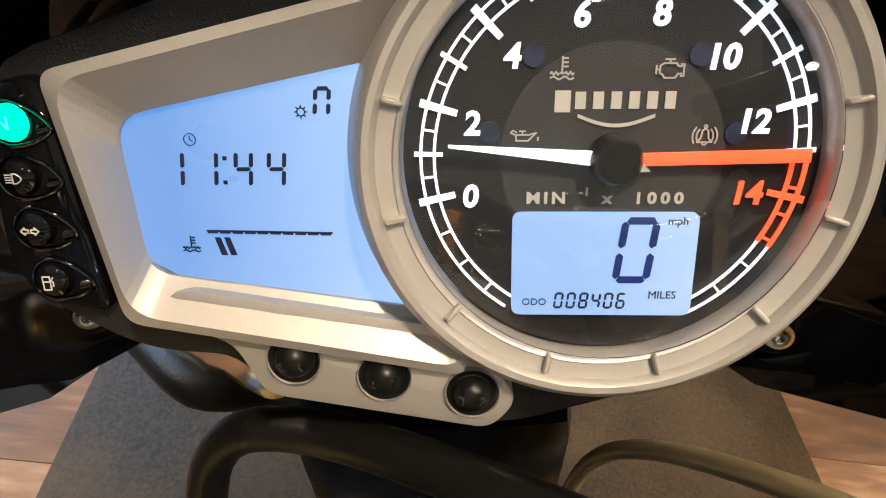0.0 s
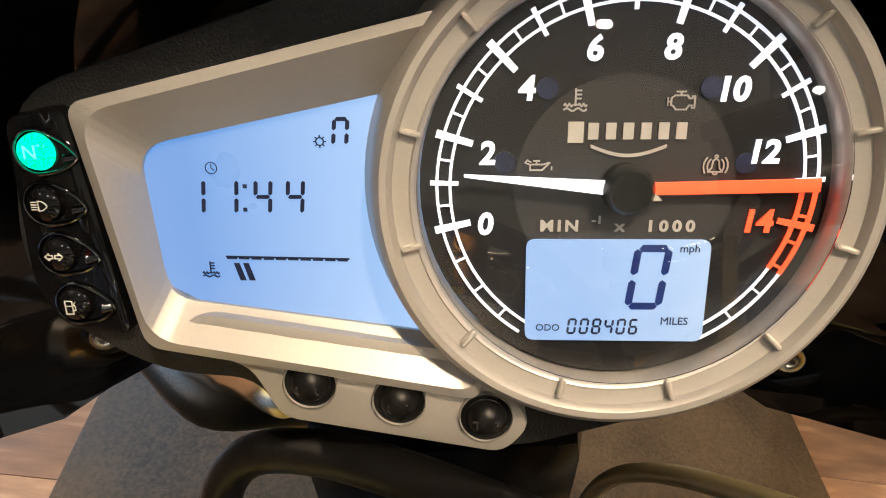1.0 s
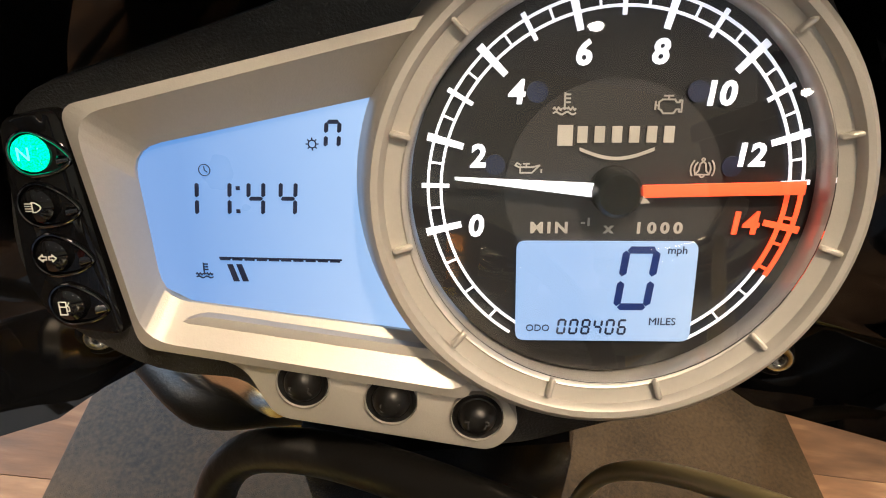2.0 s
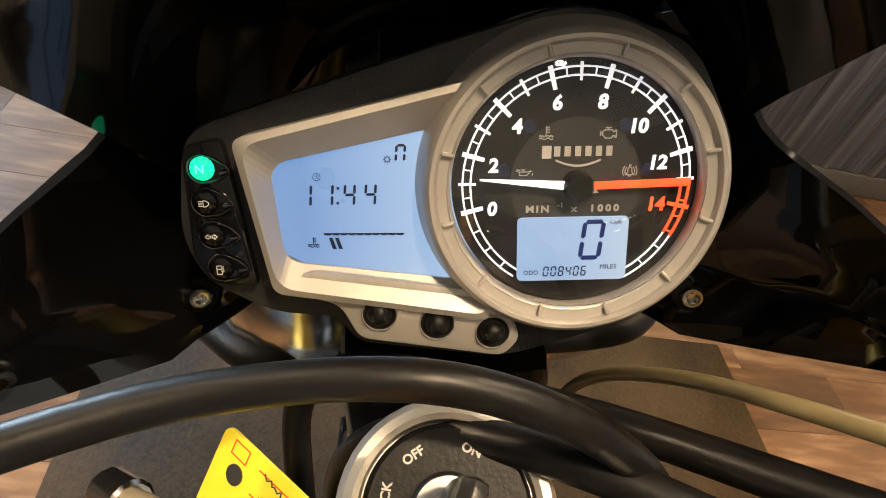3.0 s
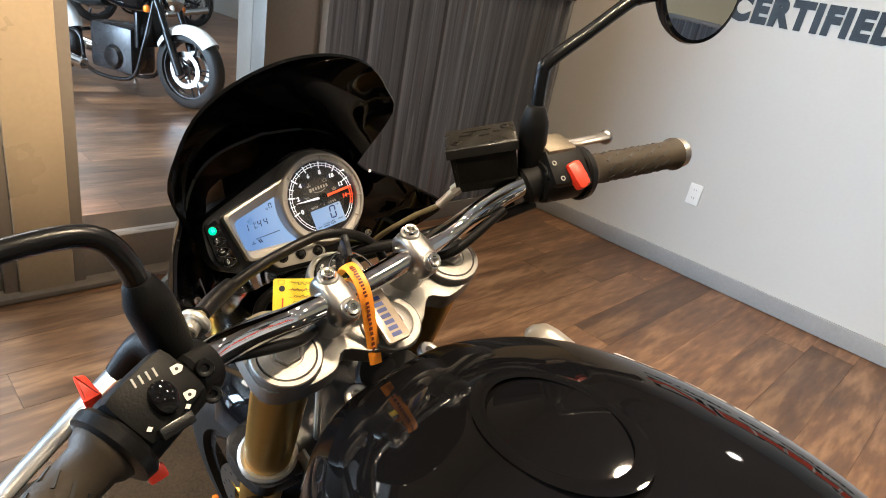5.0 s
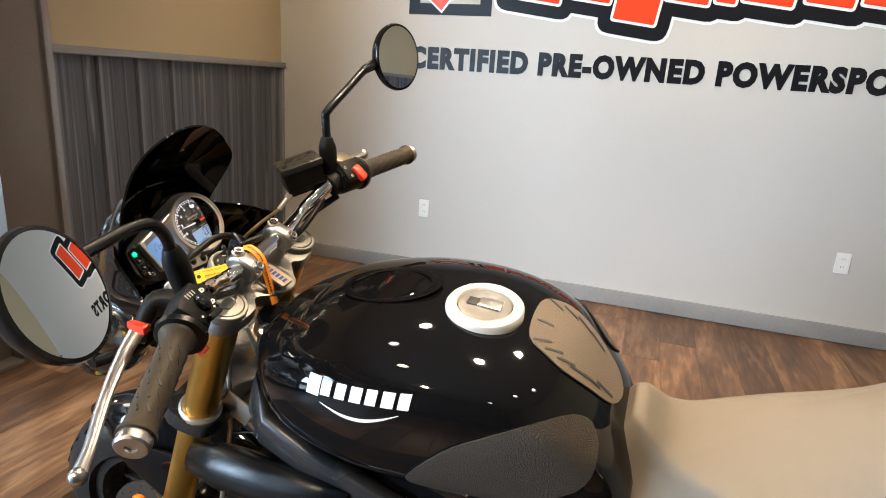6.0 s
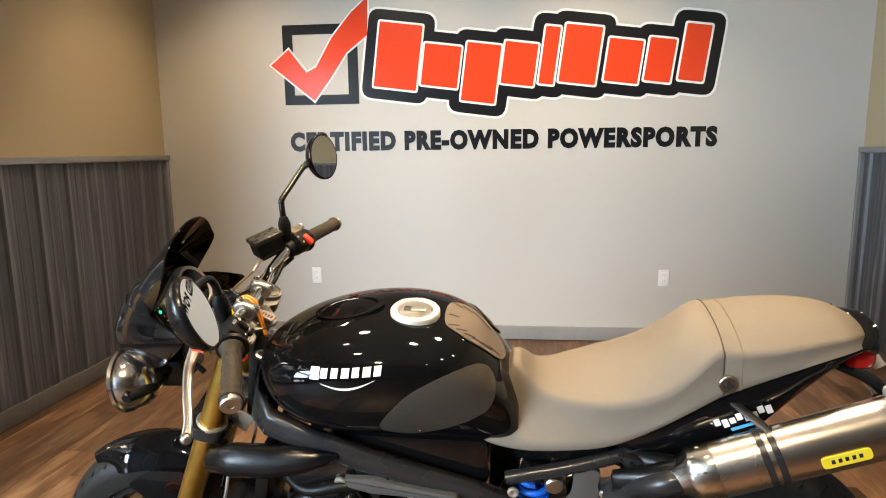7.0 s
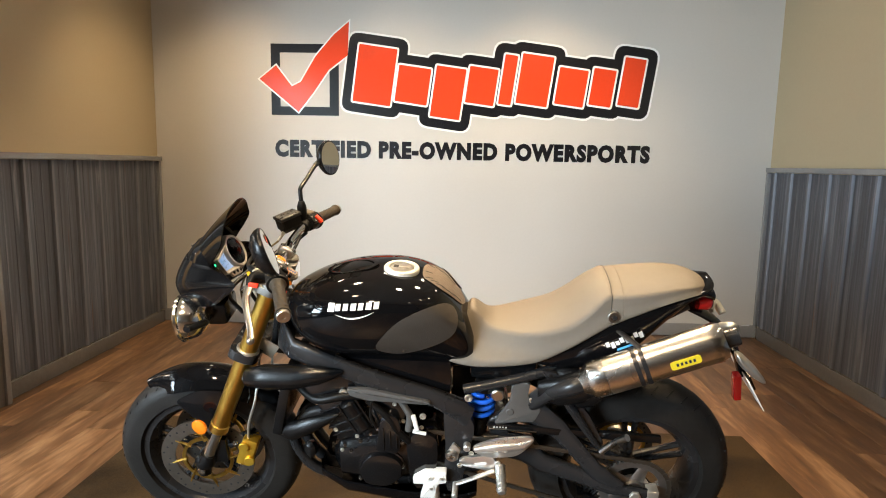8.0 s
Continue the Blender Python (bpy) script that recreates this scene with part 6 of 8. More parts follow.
rules += [[(-0.033, 0.0125), (-0.027, 0.0125), (-0.027, 0.0165), (-0.033, 0.0165), (-0.033, 0.0125)], [(0.010, 0.0145), (0.010, -0.0155)], [(0.020, 0.0145), (0.020, -0.0155)]]
for pts in rules:
    part("printed_rule", ribbon(pts, 0.0004, 0.00015, tagz), M_REDINK, tg, "thin red printed rule")
for k in range(3):
    part("print_bar", bm_box((0, 0, 0), (0.009 - 0.002 * k, 0.0016, 0.0002), 0, tagz @ Matrix.Translation((-0.028, -0.006 - 0.0032 * k, 0.0001)) @ Matrix.Rotation(radians(90), 4, "Z")), M_REDINK, tg)
for k in range(5):
    y0, x0 = 0.0120 - 0.0056 * k, -0.022 + rg2.random() * 0.006
    pts = [(x0 + 0.0011 * j + rg2.uniform(-0.0006, 0.0006), y0 + rg2.uniform(-0.0018, 0.0018) * (0.25 if j % 6 == 5 else 1.0)) for j in range(17 + rg2.randrange(10))]
    pm_ = tagz @ Matrix.Rotation(rg2.uniform(-0.08, 0.08), 4, "Z")
    part("pen_stroke", bm_tube([pm_ @ V3(x_, y_, 0.0001) for x_, y_ in pts], 0.00022, 6, 2), M_SEG, tg, "dark handwritten line")
st = thing("key_strap", "orange plastic strap with dark print bars on the key", "strap", BIKE)
SB = [(-0.375, -0.012, 1.018), (-0.355, -0.020, 1.042), (-0.336, -0.024, 1.0475), (-0.319, -0.027, 1.034), (-0.313, -0.029, 1.002), (-0.306, -0.032, 0.958)]
part("strap", bm_tube(SB, 0.0064, 10, 8, (0.20, 1.0), (0, 1, 0)), M_ORANGE, st, "", STEER)
sp_ = smooth_path(SB, 8)
M_PRINT = mat("dark_red_print", (0.10, 0.012, 0.006), 0.5)
for k in range(14, 38):
    if k == 26:
        continue
    a, b = sp_[k], sp_[k + 1]
    t = (b - a).normalized()
    nn_ = V3(0, -1, 0).cross(t).normalized()
    nn_ = nn_ if nn_.x > 0 else -nn_
    part("print_bar", bm_box((0, 0, 0), (0.0055 - 0.001 * (k % 3), (b - a).length * 0.62, 0.0004), 0, STEER @ frame_to(a + nn_ * 0.0014, nn_, t)), M_PRINT, st)
fob = thing("key_fob", "clear plastic key fob with blue print bars", "key fob", BIKE)
fm = STEER @ frame_to(V3(-0.316, -0.010, 0.9965), V3(0.44, 0.02, 0.90), V3(-0.049, 0.0076, 0.024))
part("fob_body", bm_prism(rounded([(-0.0125, -0.029), (0.0125, -0.029), (0.0125, 0.029), (-0.0125, 0.029)], 0.004), 0.004, fm, 0.001), M_CLEAR, fob)
for k in range(7):
    part("print_bar", bm_box((0, 0, 0), (0.010, 0.0042, 0.0004), 0, fm @ Matrix.Translation((0.0, -0.022 + 0.0068 * k, 0.0042))), M_SEGB, fob)

# ---- tank, seat, tail ----
def section(x, w, zb, zt, n=28, pu=0.62, pl=0.8, wl=None, zc=None):
    """One cross-section of a body: broad rounded top, narrower below."""
    zc = zb + (zt - zb) * 0.52 if zc is None else zc
    wl = w if wl is None else wl
    out = []
    for k in range(n):
        a = 2 * math.pi * k / n
        c, s = math.cos(a), math.sin(a)
        if s >= 0:
            y, z = w * math.copysign(abs(c) ** pu, c), zc + (zt - zc) * abs(s) ** pu
        else:
            f = abs(s) ** 1.2
            y, z = (w + (wl - w) * f) * math.copysign(abs(c) ** pl, c), zc - (zc - zb) * abs(s) ** pl
        out.append((x, y, z))
    return out


def spline_sections(keys, steps=4, **kw):
    arr = np.array(keys, float)
    out = []
    k = len(arr)
    for i in range(k - 1):
        p0, p1, p2, p3 = arr[max(i - 1, 0)], arr[i], arr[i + 1], arr[min(i + 2, k - 1)]
        for s in range(steps):
            t = s / steps
            out.append(0.5 * (2 * p1 + (p2 - p0) * t + (2 * p0 - 5 * p1 + 4 * p2 - p3) * t * t + (3 * p1 - p0 - 3 * p2 + p3) * t ** 3))
    out.append(arr[-1])
    return [section(q[0], q[1], q[2], q[3], wl=q[4], zc=q[5], **kw) for q in out]


#        x      w     zb     zt    w low  z wide
TANK = [(-0.305, 0.045, 0.885, 0.930, 0.03, 0.91), (-0.292, 0.085, 0.835, 0.950, 0.06, 0.90), (-0.25, 0.133, 0.795, 0.972, 0.10, 0.895), (-0.19, 0.161, 0.765, 0.996, 0.12, 0.895), (-0.10, 0.175, 0.745, 1.018, 0.13, 0.90), (0.0, 0.174, 0.735, 1.025, 0.12, 0.91),
        (0.08, 0.162, 0.725, 1.014, 0.11, 0.92), (0.14, 0.145, 0.715, 0.991, 0.105, 0.905), (0.185, 0.128, 0.71, 0.950, 0.10, 0.875), (0.225, 0.110, 0.71, 0.896, 0.095, 0.83), (0.25, 0.092, 0.715, 0.840, 0.085, 0.79)]
TS = spline_sections(TANK, 4, n=36)
TS = [[(x, y - 0.018, z) for x, y, z in r] for r in TS]
tank = part("fuel_tank", bm_loft(TS), M_GLOSS, bike, "glossy black fuel tank", angle=60)
from mathutils.bvhtree import BVHTree
tmp = bm_loft(TS)
bmesh.ops.recalc_face_normals(tmp, faces=tmp.faces)
TREE = BVHTree.FromBMesh(tmp)
tmp.free()


def on_tank(x, z, side=-1, lift=0.0012):
    """The point of the tank's flank at that length and height."""
    p, n, _, _ = TREE.ray_cast(V3(x, side * 0.5, z), V3(0, -side, 0))
    if p is None:
        p, n, _, _ = TREE.find_nearest(V3(x, side * 0.15, z))
    return p + n * lift, n


def on_top(x, y, lift=0.0012):
    p, n, _, _ = TREE.ray_cast(V3(x, y, 1.5), V3(0, 0, -1))
    if p is None:
        p, n, _, _ = TREE.find_nearest(V3(x, y, 1.0))
    return p + n * lift, n


def decal(outline, place, thick, material, name, parent, label="", grid=0.012):
    """A thin sheet with that 2D outline, laid over a curved surface by place(a, b) -> point, normal."""
    bm = bmesh.new()
    bm.faces.new([bm.verts.new((p[0], p[1], 0)) for p in outline])
    lo = [min(p[i] for p in outline) for i in (0, 1)]
    hi = [max(p[i] for p in outline) for i in (0, 1)]
    for i in (0, 1):
        k = lo[i] + grid
        while k < hi[i]:
            co, no = [0, 0, 0], [0, 0, 0]
            co[i], no[i] = k, 1
            bmesh.ops.bisect_plane(bm, geom=bm.verts[:] + bm.edges[:] + bm.faces[:], plane_co=co, plane_no=no)
            k += grid
    bmesh.ops.triangulate(bm, faces=bm.faces[:])
    nor = {}
    for v in bm.verts:
        p, n = place(v.co.x, v.co.y)
        v.co = p
        nor[v] = n
    top = bmesh.ops.extrude_face_region(bm, geom=bm.faces[:], use_keep_orig=True)
    for v in top["geom"]:
        if isinstance(v, bmesh.types.BMVert):
            q, n, _, _ = TREE.find_nearest(v.co)
            v.co = v.co + n * thick
    return part(name, bm, material, parent, label, angle=60)


for s in (-1, 1):
    kn = spline2([(-0.022, 0.852), (0.030, 0.922), (0.092, 0.958), (0.148, 0.966), (0.184, 0.945), (0.203, 0.910), (0.186, 0.872), (0.120, 0.838), (0.050, 0.815), (0.0, 0.825)], 4)
    kp = decal(kn, lambda a, b, s=s: on_tank(a, b, s), 0.0022, M_PAD, "knee_pad", tank, "grey dimpled knee pad")
    hexbolt(kp, on_tank(0.052, 0.828, s, 0.002)[0], (0, s, 0), 0.004, M_STEEL)
    # maker's name as plain pale bars over a swoosh
    x0, z0 = -0.152, 0.965
    for k in range(7):
        u = x0 + k * 0.0215
        zz = z0 + k * 0.0022
        w = 0.0145 if k else 0.019
        h = 0.017 if k else 0.021
        if k in (3, 5):
            w = 0.016
        decal([(u, zz - h / 2), (u + w, zz - h / 2 + 0.0015), (u + w + 0.002, zz + h / 2 + 0.0015), (u + 0.002, zz + h / 2)], lambda a, b, s=s: on_tank(a, b, s), 0.0005, M_VWHT, "name_bar", tank, "", 0.01)
    sw = [(x0 + 0.022 + 0.010 * k, z0 - 0.012 + 0.0011 * k - 0.014 * math.sin(math.pi * (k + 1) / 12.5)) for k in range(12)]
    decal(sw + [(p[0], p[1] - 0.0045 * math.sin(math.pi * (k + 0.6) / 12)) for k, p in reversed(list(enumerate(sw)))], lambda a, b, s=s: on_tank(a, b, s), 0.0005, M_VWHT, "name_swoosh", tank, "", 0.01)
tp = spline2([(0.100, -0.050), (0.125, -0.066), (0.150, -0.072), (0.180, -0.060), (0.208, -0.040), (0.218, 0.0), (0.208, 0.030), (0.180, 0.045), (0.150, 0.055), (0.125, 0.055), (0.100, 0.040), (0.094, 0.0)], 3)
tpad = decal(tp, on_top, 0.002, M_TPAD, "tank_pad", tank, "taupe tank protector pad with dark slits")
for a, b, g in ((0.116, -0.052, 0.9), (0.132, -0.058, 0.9), (0.148, -0.061, 0.8), (0.164, -0.058, 0.7), (0.180, -0.050, 0.6), (0.196, -0.038, 0.5), (0.116, 0.044, -0.9), (0.136, 0.046, -0.9), (0.156, 0.043, -0.8), (0.176, 0.036, -0.7), (0.112, -0.012, 0.2)):
    decal([(a - 0.011, b - 0.0020), (a + 0.010, b - 0.0020 + g * 0.012), (a + 0.010, b + 0.0020 + g * 0.012), (a - 0.011, b + 0.0020)], lambda u, v: on_top(u, v, 0.0036), 0.0005, M_DARKSLOT, "pad_slit", tpad, "", 0.006)
# filler cap
cp, cn = on_top(0.034, -0.026, 0.0)
CM = frame_to(cp, V3(0.06, 0, 1), (1, 0, 0)) @ Matrix.Diagonal((0.90, 0.90, 1, 1))
cap = part("filler_cap", bm_ring([(0.058, -0.006), (0.058, 0.004), (0.0555, 0.0070), (0.0425, 0.0080), (0.0413, 0.0062), (0.0413, -0.006)], 56, CM), M_CAP, bike, "bright aluminium filler cap")
part("cap_lid", bm_lathe([(0, 0.0072), (0.028, 0.0070), (0.0385, 0.0064), (0.0400, 0.0045), (0.0400, 0.0), (0, 0.0)], 48, CM), M_ALU, cap)
part("key_flap", bm_box((0, 0, 0), (0.022, 0.034, 0.004), 0.0015, CM @ Matrix.Translation((0.0, 0.008, 0.0085))), M_ALU, cap)
part("key_slot", bm_box((0, 0, 0), (0.018, 0.016, 0.003), 0.001, CM @ Matrix.Translation((0.0, -0.018, 0.0072))), M_DARKSLOT, cap)
for k in range(7):
    a = 2 * math.pi * k / 7 + 0.3
    hexbolt(cap, CM @ V3(0.050 * math.cos(a), 0.050 * math.sin(a), 0.0070), (0.06, 0, 1), 0.0034, M_CAP, "cap_bolt", 0.002)
# shallow dish in front of the cap
part("tank_dish", bm_ring([(0.050, 0.0002), (0.056, 0.0009), (0.062, 0.0002)], 40, frame_to(on_top(-0.115, 0.0, 0.0)[0], on_top(-0.115, 0, 0)[1]) @ Matrix.Diagonal((0.8, 1.3, 1, 1))), M_GLOSS, tank, "")

# seat: rider's part and pillion part, with a dished top that ends in a crease
def seat_section(x, zt, wc, zc, wl, zb, f=0.0):
    h = zc - zb
    d = wl - wc
    half = [(0, zt), (wc * 0.35, zt - 0.06 * (zt - zc)), (wc * 0.65, zt - 0.32 * (zt - zc)), (wc * 0.90, zt - 0.80 * (zt - zc)), (wc, zc - 0.02 * h), (wc + d * 0.10, zc - 0.14 * h), (wc + d * 0.22, zc - 0.32 * h),
            (wc + d * 0.45, zc - 0.54 * h), (wc + d * 0.78, zc - 0.76 * h), (wl, zc - 0.91 * h), (wl - 0.003, zc - 0.97 * h), (wl - 0.010, zb), (wl * 0.5, zb)]
    ring = [(y, z) for y, z in half] + [(0, zb)] + [(-y, z) for y, z in reversed(half[1:])]
    return [(x - f * max(0.0, (zt - z) / (zt - zb)) ** 1.2, y, z) for y, z in ring]


def seat_loft(keys, steps=5):
    arr = np.array(keys, float)
    out = []
    k = len(arr)
    for i in range(k - 1):
        p0, p1, p2, p3 = arr[max(i - 1, 0)], arr[i], arr[i + 1], arr[min(i + 2, k - 1)]
        for t in (j / steps for j in range(steps)):
            out.append(0.5 * (2 * p1 + (p2 - p0) * t + (2 * p0 - 5 * p1 + 4 * p2 - p3) * t * t + (3 * p1 - p0 - 3 * p2 + p3) * t ** 3))
    return bm_loft([seat_section(*q) for q in out + [arr[-1]]])


SEATF = [(0.232, 0.898, 0.020, 0.896, 0.090, 0.800, 0.070), (0.238, 0.910, 0.034, 0.905, 0.108, 0.782, 0.075), (0.252, 0.908, 0.045, 0.901, 0.120, 0.772, 0.077), (0.268, 0.893, 0.052, 0.888, 0.129, 0.768, 0.072), (0.288, 0.877, 0.060, 0.872, 0.136, 0.767, 0.060), (0.32, 0.866, 0.075, 0.864, 0.142, 0.768, 0.045),
         (0.37, 0.872, 0.098, 0.866, 0.145, 0.776, 0.02), (0.42, 0.888, 0.115, 0.873, 0.146, 0.790, 0), (0.47, 0.915, 0.124, 0.884, 0.145, 0.812, 0), (0.52, 0.950, 0.127, 0.903, 0.143, 0.842, 0), (0.56, 0.985, 0.124, 0.933, 0.140, 0.868, 0), (0.59, 1.006, 0.118, 0.964, 0.137, 0.888, 0), (0.615, 1.015, 0.110, 0.990, 0.134, 0.904, 0), (0.628, 1.016, 0.107, 0.996, 0.132, 0.912, 0)]
SEATR = [(0.630, 1.015, 0.107, 0.994, 0.131, 0.912, 0), (0.66, 1.018, 0.112, 0.996, 0.130, 0.928, 0), (0.72, 1.024, 0.112, 1.004, 0.126, 0.956, 0), (0.79, 1.028, 0.100, 1.014, 0.115, 0.983, 0), (0.85, 1.026, 0.080, 1.017, 0.096, 0.996, 0), (0.885, 1.018, 0.055, 1.012, 0.073, 0.998, 0), (0.905, 1.008, 0.025, 1.005, 0.04, 0.997, 0)]
seat = part("seat", seat_loft(SEATF), M_SEAT, bike, "tan vinyl seat with raised pillion", angle=80)
part("pillion_seat", seat_loft(SEATR), M_SEAT, seat, "", angle=80)
seam = [p_ for p_ in seat_section(0.629, 1.0165, 0.1075, 0.996, 0.1325, 0.912)]
seam = seam[15:] + seam[:11]
part("seat_piping", bm_tube(seam, 0.0011, 6, 2), M_DARKSLOT, seat)
seam = [p_ for p_ in seat_section(0.660, 1.0184, 0.1123, 0.9963, 0.1303, 0.928)]
seam = seam[15:] + seam[:11]
part("seat_stitching", bm_tube(seam, 0.0008, 6, 2), M_TPAD, seat)
for s in (-1, 1):
    sc_ = part("seat_bolt", bm_lathe([(0.017, -0.004), (0.017, 0.002), (0.015, 0.004), (0.009, 0.004), (0.008, 0.002), (0, 0.002)], 24, frame_to(V3(0.636, s * 0.127, 0.942), (0, s, 0.15))), M_ALU, seat, "round aluminium seat bolt")
    part("bolt_core", bm_lathe([(0, 0.005), (0.006, 0.005), (0.006, 0.001), (0, 0.001)], 16, frame_to(V3(0.636, s * 0.127, 0.942), (0, s, 0.15))), M_GUN, sc_)

# tail unit
TAIL = [(0.44, 0.122, 0.752, 0.810, 0.10, 0.785), (0.52, 0.130, 0.755, 0.845, 0.11, 0.81), (0.60, 0.130, 0.775, 0.91, 0.11, 0.86), (0.68, 0.124, 0.822, 0.945, 0.10, 0.90), (0.76, 0.112, 0.895, 0.985, 0.09, 0.955), (0.84, 0.096, 0.950, 1.004, 0.075, 0.985), (0.90, 0.070, 0.975, 1.012, 0.05, 1.0), (0.918, 0.045, 0.985, 1.02, 0.035, 1.005)]
tailu = part("tail_unit", bm_loft(spline_sections(TAIL, 4, n=28, pu=0.7, pl=0.8)), M_GLOSS, bike, "glossy black tail unit", angle=60)
for s in (-1, 1):
    rows = []
    for x, zl, zu, y in ((0.435, 0.772, 0.800, 0.118), (0.475, 0.765, 0.822, 0.124), (0.52, 0.763, 0.850, 0.128), (0.58, 0.768, 0.884, 0.129), (0.63, 0.778, 0.915, 0.128), (0.67, 0.800, 0.938, 0.126), (0.72, 0.850, 0.962, 0.121), (0.78, 0.915, 0.986, 0.110), (0.83, 0.958, 1.000, 0.096), (0.872, 0.988, 1.004, 0.080)):
        h = zu - zl
        rows.append([(x, s * (y - 0.022), zl), (x, s * (y - 0.006), zl + 0.06 * h), (x, s * y, zl + 0.25 * h), (x, s * (y + 0.003), zl + 0.5 * h), (x, s * y, zl + 0.8 * h), (x, s * (y - 0.012), zu)])
    part("side_panel", bm_shell(rows, 0.003), M_GLOSS, tailu, "glossy black side panel", angle=60)
M_BLUEV = mat("light_blue_vinyl", (0.10, 0.42, 0.75), 0.2)
for s in (-1, 1):
    fr_ = frame_to(V3(0.665, s * 0.1295, 0.872), V3(-0.03, s, 0), (-0.5, 0, 1))
    dirx = 1 if s < 0 else -1
    for k in range(9):
        part("name_bar", bm_box((0, 0, 0), (0.011, 0.013 + 0.003 * (k % 3), 0.0006), 0, fr_ @ Matrix.Translation((-0.055 + 0.0135 * k, 0.004 * math.sin(k * 2.0), 0.0045 - 0.0006 * abs(k - 4)))), M_VWHT if k < 5 else M_MARKD, tailu)
    part("name_stripe", bm_box((0, 0, 0), (0.055, 0.007, 0.0006), 0, fr_ @ Matrix.Translation((0.004, -0.022, 0.0022))), M_BLUEV, tailu, "light blue stripe")
part("tail_hump", bm_loft(spline_sections([(0.868, 0.075, 0.975, 0.998, 0.06, 0.987), (0.905, 0.060, 0.960, 1.004, 0.05, 0.985), (0.926, 0.045, 0.950, 0.990, 0.04, 0.972), (0.935, 0.03, 0.950, 0.975, 0.03, 0.963)], 4, n=24)), M_GLOSS, tailu, "")
part("tail_lamp", bm_loft(spline_sections([(0.885, 0.055, 0.925, 0.965, 0.045, 0.945), (0.915, 0.052, 0.922, 0.972, 0.045, 0.945), (0.928, 0.040, 0.930, 0.964, 0.035, 0.945), (0.933, 0.025, 0.936, 0.957, 0.02, 0.945)], 4, n=24)), M_REDLENS, bike, "red tail lamp")
# rear plate bracket, indicators and reflector
brk = part("plate_bracket", join(bm_tube([(0.86, 0, 0.93), (0.95, 0, 0.88), (1.02, 0, 0.80), (1.06, 0, 0.70)], [0.022, 0.02, 0.018, 0.014], 12, 6, (1.6, 0.6)), bm_box((0, 0, 0), (0.006, 0.11, 0.05), 0.002, Matrix.Translation((1.075, 0, 0.70)) @ Matrix.Rotation(-0.5, 4, "Y"))), M_SATIN, bike, "black rear bracket")
part("blank_plate", bm_box((0, 0, 0), (0.003, 0.17, 0.11), 0.0012, Matrix.Translation((1.082, 0.0, 0.672)) @ Matrix.Rotation(-0.55, 4, "Y")), M_PLATE, brk, "pale blank number plate holder")
part("rear_reflector", bm_box((0, 0, 0), (0.022, 0.034, 0.085), 0.006, Matrix.Translation((1.030, -0.055, 0.690)) @ Matrix.Rotation(-0.15, 4, "Y")), M_REDLENS, brk, "red reflector")
for s in (-1, 1):
    ind = part("rear_indicator", bm_tube([(0.985, s * 0.02, 0.82), (1.0, s * 0.06, 0.81), (1.015, s * 0.085, 0.80)], [0.008, 0.008, 0.010], 10, 4), M_SATIN, bike, "grey rear indicator stalk")
    part("indicator_body", bm_loft([[(1.01 + u * 0.0 + dx + 0.0, s * 0.105 + 0.026 * r * math.cos(a), 0.806 - dx * 0.9 + 0.020 * r * math.sin(a)) for a in (2 * math.pi * k / 16 for k in range(16))] for dx, r, u in ((-0.025, 0.3, 0), (-0.015, 0.8, 0), (0.0, 1.0, 0), (0.035, 0.95, 0), (0.065, 0.5, 0), (0.075, 0.15, 0))]), M_ZINC, ind, "grey indicator body")
    part("strap_loop", bm_tube([(0.955, s * 0.05, 0.885), (0.975, s * 0.075, 0.90), (0.995, s * 0.05, 0.875)], 0.012, 10, 6), M_ZINC, ind)
    if s > 0:
        fc = V3(-0.262, 0.185, 0.878)
        fi = part("front_indicator", bm_tube([fc + V3(0.01, -0.075, -0.03), fc + V3(0.008, -0.045, -0.012), fc + V3(0.0, -0.02, 0)], 0.008, 10, 4), M_SATIN, bike, "grey front indicator stalk")
        part("indicator_body", bm_loft([[(fc.x + dx, fc.y + 0.022 * r * math.cos(a), fc.z + 0.020 * r * math.sin(a)) for a in (2 * math.pi * k / 16 for k in range(16))] for dx, r in ((-0.036, 0.15), (-0.03, 0.55), (-0.018, 0.95), (0.0, 1.0), (0.03, 0.85), (0.055, 0.45), (0.066, 0.1))]), M_ZINC, fi, "grey indicator body")
part("radiator_bracket", bm_box((0, 0, 0), (0.055, 0.004, 0.05), 0.0015, Matrix.Translation((-0.375, -0.085, 0.770)) @ Matrix.Rotation(0.6, 4, "Y")), M_ZINC, bike, "pale metal bracket")

